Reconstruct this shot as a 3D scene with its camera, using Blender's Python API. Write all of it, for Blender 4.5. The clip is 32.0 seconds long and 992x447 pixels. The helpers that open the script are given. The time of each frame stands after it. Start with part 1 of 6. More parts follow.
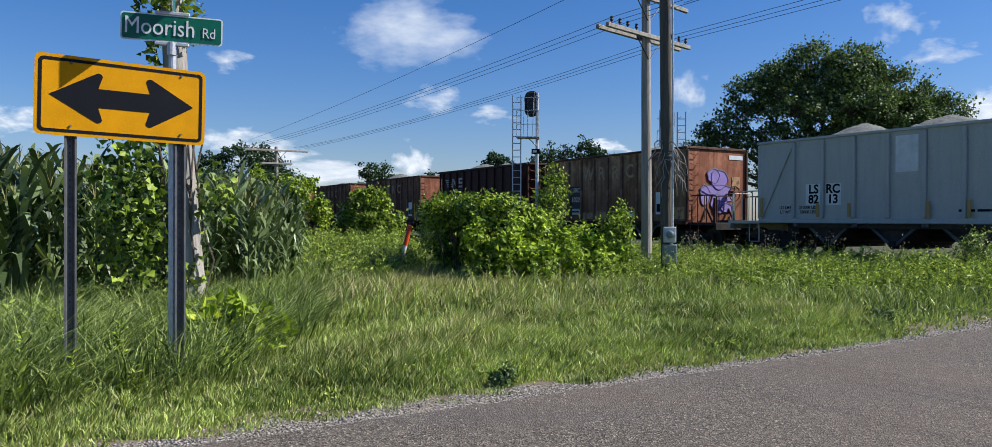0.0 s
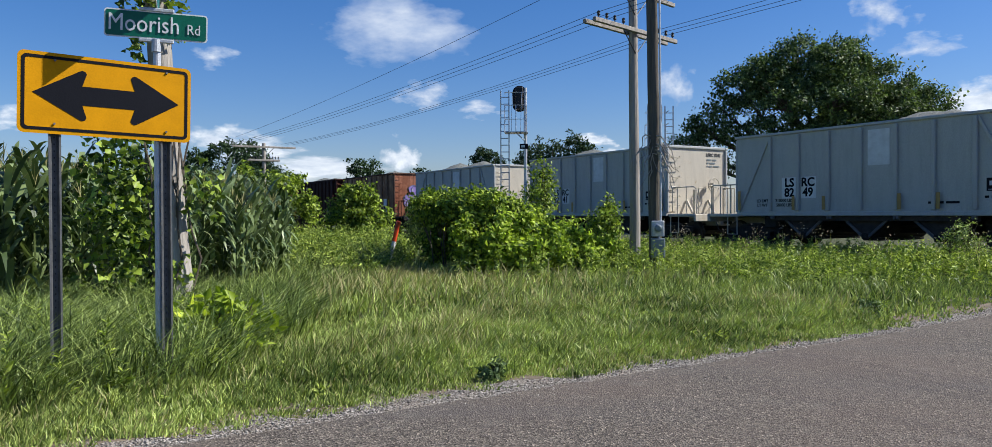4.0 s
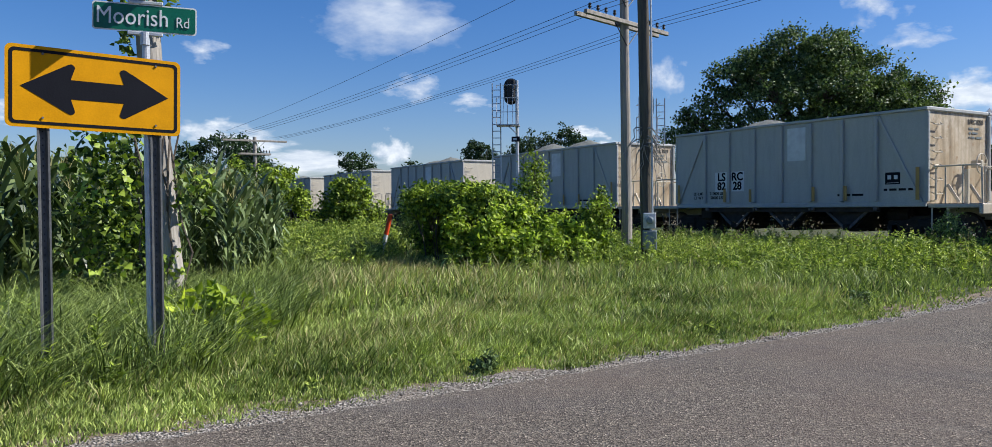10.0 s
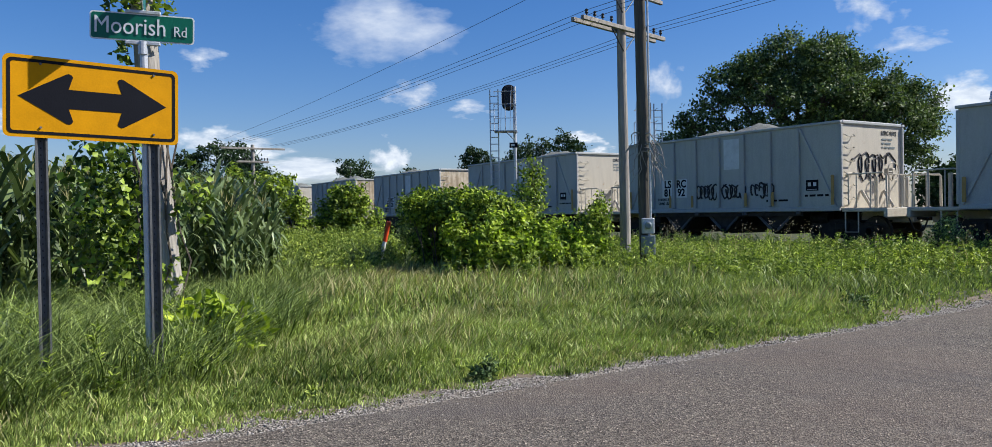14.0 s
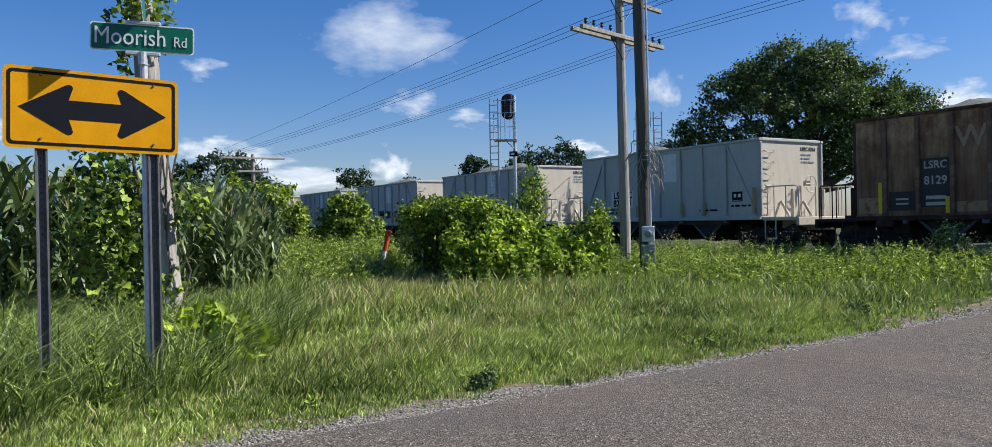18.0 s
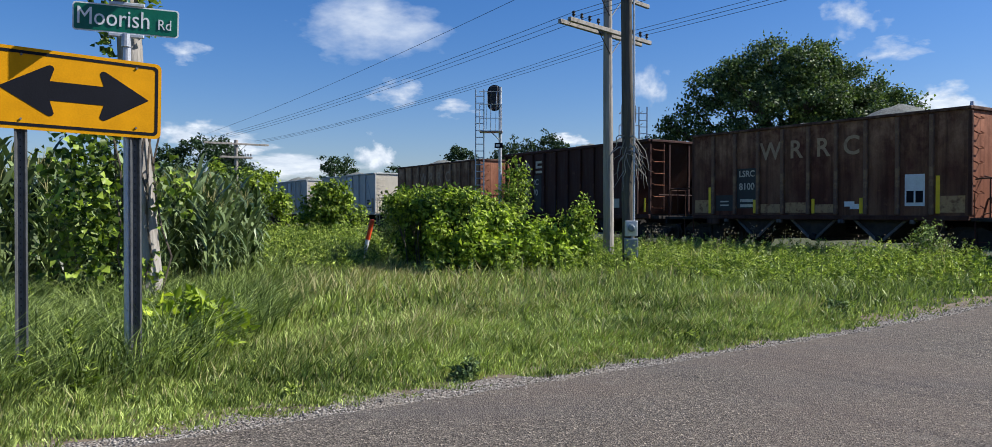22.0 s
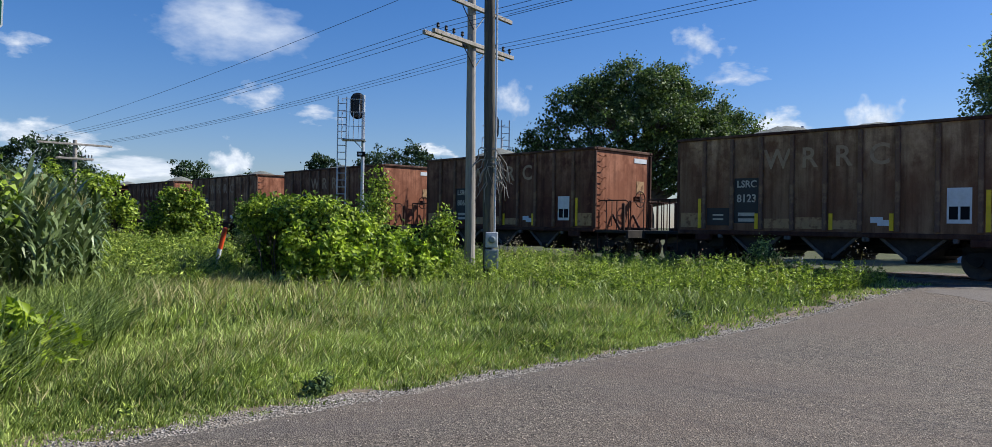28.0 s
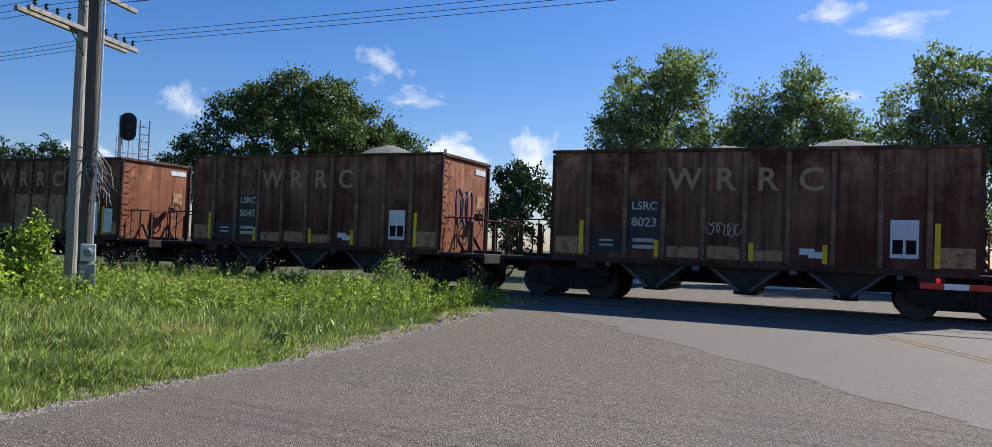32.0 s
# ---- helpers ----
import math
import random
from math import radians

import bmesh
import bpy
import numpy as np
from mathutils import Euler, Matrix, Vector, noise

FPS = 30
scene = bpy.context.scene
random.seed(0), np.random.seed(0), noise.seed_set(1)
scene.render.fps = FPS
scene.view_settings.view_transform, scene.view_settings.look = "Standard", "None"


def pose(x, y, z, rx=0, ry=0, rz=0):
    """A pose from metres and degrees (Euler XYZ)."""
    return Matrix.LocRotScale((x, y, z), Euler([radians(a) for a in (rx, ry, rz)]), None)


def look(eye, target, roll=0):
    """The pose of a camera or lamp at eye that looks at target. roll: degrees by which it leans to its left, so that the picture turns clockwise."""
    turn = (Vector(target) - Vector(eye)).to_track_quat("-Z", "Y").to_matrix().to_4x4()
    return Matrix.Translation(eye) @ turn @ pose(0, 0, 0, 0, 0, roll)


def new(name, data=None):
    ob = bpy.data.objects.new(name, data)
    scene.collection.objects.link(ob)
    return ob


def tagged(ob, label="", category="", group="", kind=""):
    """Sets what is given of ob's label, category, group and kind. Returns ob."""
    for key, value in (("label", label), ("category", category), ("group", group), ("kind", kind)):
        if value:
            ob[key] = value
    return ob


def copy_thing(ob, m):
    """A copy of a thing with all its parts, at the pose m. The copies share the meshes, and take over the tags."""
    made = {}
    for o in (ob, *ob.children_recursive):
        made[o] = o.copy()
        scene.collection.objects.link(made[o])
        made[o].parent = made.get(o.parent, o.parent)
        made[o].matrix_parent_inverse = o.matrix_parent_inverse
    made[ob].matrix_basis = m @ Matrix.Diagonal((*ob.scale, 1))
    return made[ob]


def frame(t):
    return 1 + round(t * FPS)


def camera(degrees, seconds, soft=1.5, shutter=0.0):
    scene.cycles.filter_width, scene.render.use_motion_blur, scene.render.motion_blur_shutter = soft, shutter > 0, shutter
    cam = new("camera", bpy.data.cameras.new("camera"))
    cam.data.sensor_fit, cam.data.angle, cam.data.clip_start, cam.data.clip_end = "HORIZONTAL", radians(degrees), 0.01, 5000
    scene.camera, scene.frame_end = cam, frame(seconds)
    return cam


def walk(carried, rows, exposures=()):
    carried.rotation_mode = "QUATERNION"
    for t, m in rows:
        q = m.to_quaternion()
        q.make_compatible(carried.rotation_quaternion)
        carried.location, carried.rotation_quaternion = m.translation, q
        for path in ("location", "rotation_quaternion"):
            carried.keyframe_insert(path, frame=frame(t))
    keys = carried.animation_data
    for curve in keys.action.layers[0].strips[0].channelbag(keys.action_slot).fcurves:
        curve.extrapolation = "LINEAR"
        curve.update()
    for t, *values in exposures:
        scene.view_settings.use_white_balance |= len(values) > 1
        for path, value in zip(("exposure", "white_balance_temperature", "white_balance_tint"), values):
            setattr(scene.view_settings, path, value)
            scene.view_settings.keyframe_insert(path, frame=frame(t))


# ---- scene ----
cam = camera(64.1, 32.0, soft=0.55)
PATH = [
    (0, (-0.081, -0.039, 1.594), (-0.121, 1.961, 1.584), 0.2),
    (0.5, (-0.078, -0.041, 1.597), (-0.11, 1.958, 1.584), 0.2),
    (1, (-0.079, -0.041, 1.596), (-0.104, 1.959, 1.581), 0.2),
    (1.5, (-0.081, -0.039, 1.597), (-0.1, 1.961, 1.578), 0.3),
    (2, (-0.079, -0.038, 1.596), (-0.095, 1.961, 1.574), 0.3),
    (2.5, (-0.078, -0.042, 1.594), (-0.091, 1.958, 1.572), 0.2),
    (3, (-0.074, -0.046, 1.595), (-0.088, 1.954, 1.573), -0.1),
    (3.5, (-0.071, -0.047, 1.595), (-0.085, 1.952, 1.573), -0.2),
    (5.5, (-0.072, -0.044, 1.594), (-0.077, 1.956, 1.566), -0.4),
    (6, (-0.074, -0.046, 1.595), (-0.076, 1.954, 1.562), -0.4),
    (6.5, (-0.073, -0.045, 1.591), (-0.074, 1.955, 1.553), -0.4),
    (7, (-0.073, -0.046, 1.591), (-0.071, 1.954, 1.553), -0.4),
    (7.5, (-0.073, -0.048, 1.593), (-0.07, 1.951, 1.555), -0.4),
    (8, (-0.074, -0.046, 1.595), (-0.07, 1.954, 1.556), -0.4),
    (8.5, (-0.073, -0.047, 1.595), (-0.068, 1.953, 1.556), -0.4),
    (9, (-0.074, -0.047, 1.592), (-0.066, 1.953, 1.553), -0.5),
    (9.5, (-0.071, -0.047, 1.593), (-0.064, 1.952, 1.552), -0.4),
    (10, (-0.067, -0.049, 1.591), (-0.06, 1.95, 1.551), -0.5),
    (10.5, (-0.071, -0.049, 1.597), (-0.062, 1.951, 1.557), -0.4),
    (11, (-0.072, -0.05, 1.596), (-0.062, 1.95, 1.558), -0.5),
    (11.5, (-0.069, -0.053, 1.595), (-0.059, 1.947, 1.556), -0.6),
    (12, (-0.068, -0.052, 1.593), (-0.058, 1.948, 1.555), -0.6),
    (12.5, (-0.065, -0.051, 1.595), (-0.055, 1.948, 1.557), -0.6),
    (13, (-0.066, -0.05, 1.594), (-0.056, 1.949, 1.56), -0.8),
    (13.5, (-0.067, -0.052, 1.596), (-0.057, 1.948, 1.568), -0.8),
    (14, (-0.067, -0.052, 1.596), (-0.056, 1.948, 1.571), -0.9),
    (14.5, (-0.068, -0.053, 1.595), (-0.056, 1.947, 1.574), -1.0),
    (16.5, (-0.067, -0.052, 1.599), (-0.06, 1.948, 1.596), -1.4),
    (17, (-0.064, -0.055, 1.598), (-0.058, 1.945, 1.598), -1.4),
    (17.5, (-0.066, -0.054, 1.598), (-0.059, 1.946, 1.598), -1.3),
    (18, (-0.064, -0.051, 1.597), (-0.053, 1.949, 1.594), -1.1),
    (18.5, (-0.06, -0.052, 1.594), (-0.046, 1.948, 1.59), -1.0),
    (19, (-0.062, -0.05, 1.596), (-0.041, 1.949, 1.59), -0.9),
    (19.5, (-0.06, -0.049, 1.597), (-0.034, 1.95, 1.589), -0.7),
    (20, (-0.063, -0.049, 1.598), (-0.031, 1.951, 1.586), -0.6),
    (20.5, (-0.065, -0.049, 1.597), (-0.027, 1.95, 1.583), -0.4),
    (21, (-0.064, -0.054, 1.595), (-0.022, 1.946, 1.577), -0.3),
    (21.5, (-0.064, -0.05, 1.596), (-0.017, 1.95, 1.575), -0.1),
    (22, (-0.066, -0.052, 1.597), (-0.014, 1.947, 1.572), 0.1),
    (22.5, (-0.061, -0.051, 1.599), (-0.007, 1.948, 1.572), 0.1),
    (23, (-0.06, -0.051, 1.595), (-0.004, 1.948, 1.566), 0.2),
    (23.5, (-0.063, -0.053, 1.595), (-0.002, 1.946, 1.564), 0.3),
    (24, (-0.063, -0.052, 1.597), (0.003, 1.947, 1.564), 0.3),
    (24.5, (-0.06, -0.053, 1.595), (0.01, 1.945, 1.561), 0.4),
    (26.5, (-0.059, -0.055, 1.6), (0.043, 1.942, 1.571), 0.7),
    (27, (-0.057, -0.055, 1.6), (0.059, 1.941, 1.578), 0.7),
    (27.5, (-0.047, -0.043, 1.608), (0.162, 1.946, 1.598), 0.7),
    (28, (-0.019, -0.022, 1.609), (0.374, 1.939, 1.613), 0.9),
    (28.5, (0.003, -0.043, 1.619), (0.523, 1.888, 1.637), 1.9),
    (29, (0.003, -0.048, 1.618), (0.585, 1.865, 1.648), 2.8),
    (29.5, (0.027, -0.059, 1.623), (0.632, 1.847, 1.662), 3.0),
    (30, (0.062, -0.023, 1.616), (0.676, 1.88, 1.67), 2.9),
    (30.5, (0.154, -0.021, 1.626), (0.794, 1.873, 1.688), 2.6),
    (31, (0.342, 0.0, 1.65), (1.054, 1.868, 1.714), 2.4),
    (31.5, (0.706, 0.036, 1.676), (1.688, 1.776, 1.746), 2.6),
    (32, (1.192, 0.016, 1.675), (2.316, 1.668, 1.738), 2.3),
]
walk(cam, [(t, look(e, g, r)) for t, e, g, r in PATH], [(0.0, 0.52, 6270, 10), (27.5, 0.52, 6270, 10), (30.0, 0.55, 6370, 10), (32.0, 0.64, 6400, 10)])

# ---- world, sun ----
SUN_AZ, SUN_EL = radians(2.0), radians(41.0)      # from +x towards +y, and above the horizon
SUN_DIR = Vector((math.cos(SUN_AZ) * math.cos(SUN_EL), math.sin(SUN_AZ) * math.cos(SUN_EL), math.sin(SUN_EL)))
world = bpy.data.worlds.new("world")
scene.world = world
world.use_nodes = True
wt = world.node_tree
sky = wt.nodes.new("ShaderNodeTexSky")
sky.sky_type, sky.sun_disc = "NISHITA", False
sky.sun_elevation, sky.sun_rotation = SUN_EL, math.pi / 2 - SUN_AZ
sky.air_density, sky.dust_density, sky.ozone_density = 1.1, 0.55, 4.0
tone = wt.nodes.new("ShaderNodeHueSaturation")
tone.inputs["Saturation"].default_value = 1.3
wt.links.new(sky.outputs[0], tone.inputs["Color"])
tint = wt.nodes.new("ShaderNodeMix")
tint.data_type, tint.blend_type = "RGBA", "MULTIPLY"
tint.inputs[0].default_value, tint.inputs[7].default_value = 1.0, (1.0, 1.0, 1.25, 1)
wt.links.new(tone.outputs[0], tint.inputs[6])
wt.links.new(tint.outputs[2], wt.nodes["Background"].inputs[0])
wt.nodes["Background"].inputs[1].default_value = 0.064
sun = new("sun", bpy.data.lights.new("sun", "SUN"))
sun.data.energy, sun.data.angle, sun.data.color = 5.0, radians(0.53), (1.0, 0.95, 0.87)
sun.matrix_world = look(SUN_DIR * 50, (0, 0, 0))

# ---- the plan: s runs along the track, d across it ----
ANGLE = radians(31.4)
U, N = Vector((-math.sin(ANGLE), math.cos(ANGLE), 0)), Vector((math.cos(ANGLE), math.sin(ANGLE), 0))
UX, UY, NX, NY = U.x, U.y, N.x, N.y
TRACK_D, RAIL_Z = 21.55, 0.50


def sd(s, d, z=0.0):
    return Vector((UX * s + NX * d, UY * s + NY * d, z))


def to_sd(x, y):
    return UX * x + UY * y, NX * x + NY * y


def smooth(a, b, v):
    t = np.clip((np.asarray(v, float) - a) / (b - a), 0, 1)
    return t * t * (3 - 2 * t)


def ground_z(x, y):
    """Height of the ground: flat, with the low bank that carries the track."""
    s, d = to_sd(np.asarray(x, float), np.asarray(y, float))
    return 0.22 + 0.22 * smooth(9.0, 17.5, d) * (1 - smooth(24.0, 31.0, d))


def road_edge(d):
    return 5.18 + 0.047 * d + 0.00023 * d * d + 0.000024 * d ** 3


# ---- mesh helpers ----
class Build:
    """Collects vertices and faces of one mesh."""

    def __init__(self):
        self.v, self.f = [], []

    def add(self, verts, faces, m=None):
        k = len(self.v)
        self.v += [tuple(m @ Vector(p)) for p in verts] if m else [tuple(p) for p in verts]
        self.f += [tuple(k + i for i in f) for f in faces]
        return self

    def box(self, c, size, rot=(0, 0, 0), bevel=0.0):
        m = pose(*c, *rot)
        hx, hy, hz = (a / 2 for a in size)
        b = min(bevel, hx * 0.9, hy * 0.9, hz * 0.9)
        if b <= 0:
            vs = [(x, y, z) for x in (-hx, hx) for y in (-hy, hy) for z in (-hz, hz)]
            return self.add(vs, [(0, 1, 3, 2), (4, 6, 7, 5), (0, 4, 5, 1), (2, 3, 7, 6), (0, 2, 6, 4), (1, 5, 7, 3)], m)
        bm = bmesh.new()
        bmesh.ops.create_cube(bm, size=1.0, matrix=Matrix.Diagonal((hx * 2, hy * 2, hz * 2, 1)))
        bmesh.ops.bevel(bm, geom=bm.edges[:], offset=b, segments=1, affect="EDGES")
        bm.verts.index_update()
        vs, fs = [tuple(v.co) for v in bm.verts], [tuple(v.index for v in f.verts) for f in bm.faces]
        bm.free()
        return self.add(vs, fs, m)

    def prism(self, outline, thick, m):
        """An outline in x and z, extruded along y from 0 to thick."""
        k = len(outline)
        vs = [(x, 0, z) for x, z in outline] + [(x, thick, z) for x, z in outline]
        fs = [tuple(range(k))[::-1], tuple(range(k, 2 * k))] + [(i, (i + 1) % k, k + (i + 1) % k, k + i) for i in range(k)]
        return self.add(vs, fs, m)

    def tube(self, points, radii, sides=8, cap=True):
        points = [Vector(p) for p in points]
        radii = [radii] * len(points) if isinstance(radii, (int, float)) else list(radii)
        vs, fs = [], []
        side = None
        for i, p in enumerate(points):
            ahead = (points[min(i + 1, len(points) - 1)] - points[max(i - 1, 0)]).normalized()
            if side is None:
                side = ahead.orthogonal().normalized()
            side = (side - ahead * side.dot(ahead)).normalized()
            other = ahead.cross(side)
            for j in range(sides):
                a = 2 * math.pi * j / sides
                vs.append(p + radii[i] * (math.cos(a) * side + math.sin(a) * other))
        for i in range(len(points) - 1):
            for j in range(sides):
                a, b = i * sides + j, i * sides + (j + 1) % sides
                fs.append((a, b, b + sides, a + sides))
        if cap:
            fs += [tuple(range(sides))[::-1], tuple(range((len(points) - 1) * sides, len(points) * sides))]
        return self.add(vs, fs)

    def mesh(self, name, material, smooth_angle=None):
        me = bpy.data.meshes.new(name)
        me.from_pydata(self.v, [], self.f)
        if smooth_angle:
            me.shade_smooth()
            me.set_sharp_from_angle(angle=radians(smooth_angle))
        me.materials.append(material)
        return me


def part(name, build, material, parent=None, label="", at=None, smooth_angle=None):
    """One mesh object, as a part of its parent or as a thing."""
    me = build if isinstance(build, bpy.types.Mesh) else build.mesh(name, material, smooth_angle)
    ob = new(name, me)
    if parent is not None:
        ob.parent = parent
    if at is not None:
        ob.matrix_basis = at
    return tagged(ob, label) if label else ob


def thing(name, at, label, category, group="", kind=""):
    ob = new(name)
    ob.empty_display_size = 0.2
    ob.matrix_basis = at
    return tagged(ob, label, category, group, kind)


def quick_mesh(name, verts, loops, counts, material):
    """A large mesh straight from arrays."""
    me = bpy.data.meshes.new(name)
    verts, loops, counts = np.asarray(verts, np.float32), np.asarray(loops, np.int32).ravel(), np.asarray(counts, np.int32)
    me.vertices.add(len(verts)), me.loops.add(len(loops)), me.polygons.add(len(counts))
    me.vertices.foreach_set("co", verts.ravel())
    me.loops.foreach_set("vertex_index", loops)
    me.polygons.foreach_set("loop_start", np.r_[0, np.cumsum(counts)[:-1]].astype(np.int32))
    me.update(calc_edges=True)
    me.validate()
    me.materials.append(material)
    return me


def unit(v):
    return v / np.maximum(np.linalg.norm(v, axis=1, keepdims=True), 1e-9)


def leaf_mesh(name, centres, ways, sizes, material, rng, aspect=0.6, droop=0.25, facing=None):
    """Folded four-cornered leaves, each an island of its own."""
    k = len(centres)
    ways = unit(ways)
    side = unit(np.cross(ways, rng.normal(size=(k, 3)) if facing is None else facing))
    up = np.cross(side, ways)
    L, W = sizes[:, None], sizes[:, None] * aspect * 0.5
    base = centres
    mid = centres + ways * L * 0.45
    tip = centres + ways * L - up * L * droop
    v = np.stack([base, mid + side * W + up * W * 0.35, tip, mid - side * W + up * W * 0.35], 1).reshape(-1, 3)
    i = np.arange(k)[:, None] * 4
    loops = np.concatenate([i + [0, 1, 2], i + [0, 2, 3]], 1).reshape(-1)
    return quick_mesh(name, v, loops, np.full(2 * k, 3), material)


def blade_mesh(name, roots, heights, widths, leans, material, rng, bend=0.5):
    """Grass blades of three joints that lean and bend."""
    k = len(roots)
    a = rng.uniform(0, 2 * np.pi, k)
    side = np.stack([np.cos(a), np.sin(a), np.zeros(k)], 1) * widths[:, None] / 2
    lean = leans
    H = heights[:, None]
    up = np.array([[0, 0, 1.0]])
    p1 = roots + up * H * 0.5 + lean * H * 0.22
    p2 = roots + up * H * (0.93 - 0.12 * bend) + lean * H * (0.55 + 0.25 * bend)
    v = np.stack([roots - side, roots + side, p1 + side * 0.8, p1 - side * 0.8, p2], 1).reshape(-1, 3)
    i = np.arange(k)[:, None] * 5
    loops = np.concatenate([i + [0, 1, 2, 3], i + [3, 2, 4]], 1).reshape(-1)
    return quick_mesh(name, v, loops, np.tile([4, 3], k), material)


# ---- materials ----
def material(name, rough=0.7, metal=0.0):
    m = bpy.data.materials.new(name)
    m.use_nodes = True
    b = m.node_tree.nodes["Principled BSDF"]
    b.inputs["Roughness"].default_value, b.inputs["Metallic"].default_value = rough, metal
    b.inputs["Specular IOR Level"].default_value = 0.35
    return m, m.node_tree, b


def node(t, kind, **inputs):
    n = t.nodes.new(kind)
    for k, v in inputs.items():
        n.inputs[k.replace("_", " ")].default_value = v
    return n


def coords(t, scale=(1, 1, 1)):
    c, m = t.nodes.new("ShaderNodeTexCoord"), t.nodes.new("ShaderNodeMapping")
    m.inputs["Scale"].default_value = scale
    t.links.new(c.outputs["Object"], m.inputs["Vector"])
    return m.outputs[0]


def noise_of(t, vec, scale, detail=4.0, rough=0.55):
    n = node(t, "ShaderNodeTexNoise", Scale=scale, Detail=detail, Roughness=rough)
    t.links.new(vec, n.inputs["Vector"])
    return n.outputs["Fac"]


def ramp(t, fac, *stops):
    r = t.nodes.new("ShaderNodeValToRGB")
    e = r.color_ramp.elements
    while len(e) < len(stops):
        e.new(0.5)
    for el, (p, c) in zip(e, stops):
        el.position, el.color = p, (*c, 1) if len(c) == 3 else c
    t.links.new(fac, r.inputs[0])
    return r.outputs[0]


def mix(t, fac, a, b, how="MIX"):
    m = t.nodes.new("ShaderNodeMix")
    m.data_type, m.blend_type = "RGBA", how
    for sock, v in ((m.inputs[0], fac), (m.inputs[6], a), (m.inputs[7], b)):
        if isinstance(v, bpy.types.NodeSocket):
            t.links.new(v, sock)
        else:
            sock.default_value = v if isinstance(v, (int, float)) else (*v, 1)
    return m.outputs[2]


def bump(t, bsdf, height, strength=0.3, distance=0.02):
    b = node(t, "ShaderNodeBump", Strength=strength, Distance=distance)
    t.links.new(height, b.inputs["Height"])
    t.links.new(b.outputs[0], bsdf.inputs["Normal"])


def speckled(name, dark, light, scale=8.0, fine=60.0, rough=0.8, metal=0.0, bumps=0.25, stretch=(1, 1, 1), spread=(0.3, 0.7)):
    """A plain surface whose colour varies at two scales."""
    m, t, b = material(name, rough, metal)
    v = coords(t, stretch)
    big, small = noise_of(t, v, scale), noise_of(t, v, fine, 3)
    c1 = ramp(t, big, (spread[0], dark), (spread[1], light))
    c2 = mix(t, 0.35, c1, ramp(t, small, (0.3, dark), (0.7, light)))
    t.links.new(c2, b.inputs["Base Color"])
    bump(t, b, small, bumps, 0.01)
    return m


def foliage(name, dark, light, rough=0.55, through_light=0.35, patch=0.0):
    m, t, b = material(name, rough)
    g = t.nodes.new("ShaderNodeNewGeometry")
    mid = tuple(a + 0.34 * (b_ - a) for a, b_ in zip(dark, light))
    col = ramp(t, g.outputs["Random Per Island"], (0.0, dark), (0.55, mid), (1.0, light))
    if patch:
        p = noise_of(t, coords(t), patch, 2)
        col = mix(t, 0.32, col, ramp(t, p, (0.35, dark), (0.65, light)))
    t.links.new(col, b.inputs["Base Color"])
    b.inputs["Specular IOR Level"].default_value = 0.22
    tr = t.nodes.new("ShaderNodeBsdfTranslucent")
    bright = mix(t, 1.0, col, (1.25, 1.35, 0.7), "MULTIPLY")
    t.links.new(bright, tr.inputs[0])
    ms = node(t, "ShaderNodeMixShader", Fac=through_light)
    t.links.new(b.outputs[0], ms.inputs[1]), t.links.new(tr.outputs[0], ms.inputs[2])
    t.links.new(ms.outputs[0], t.nodes["Material Output"].inputs[0])
    return m


def painted(name, colour, rough=0.5, metal=0.0, wear=(0.1, 0.06, 0.04), amount=0.55, grime=0.25, streak=(1, 1, 0.15), scale=3.0):
    """Paint with grime that runs downwards and rust that breaks through."""
    m, t, b = material(name, rough, metal)
    b.inputs["Specular IOR Level"].default_value = 0.16
    v, vs = coords(t), coords(t, streak)
    runs, spots, fine = noise_of(t, vs, scale * 2, 5), noise_of(t, v, scale * 1.3, 6, 0.65), noise_of(t, v, 45, 3)
    dirty = tuple(c * 0.55 + 0.03 for c in colour)
    c = mix(t, ramp(t, runs, (0.45, (0, 0, 0)), (0.75, (grime,) * 3)), colour, dirty)
    c = mix(t, ramp(t, spots, (amount, (0, 0, 0)), (amount + 0.12, (0.8,) * 3)), c, wear)
    c = mix(t, 0.12, c, ramp(t, fine, (0.3, (0, 0, 0)), (0.7, (1, 1, 1))), "OVERLAY")
    t.links.new(c, b.inputs["Base Color"])
    bump(t, b, fine, 0.12, 0.004)
    return m


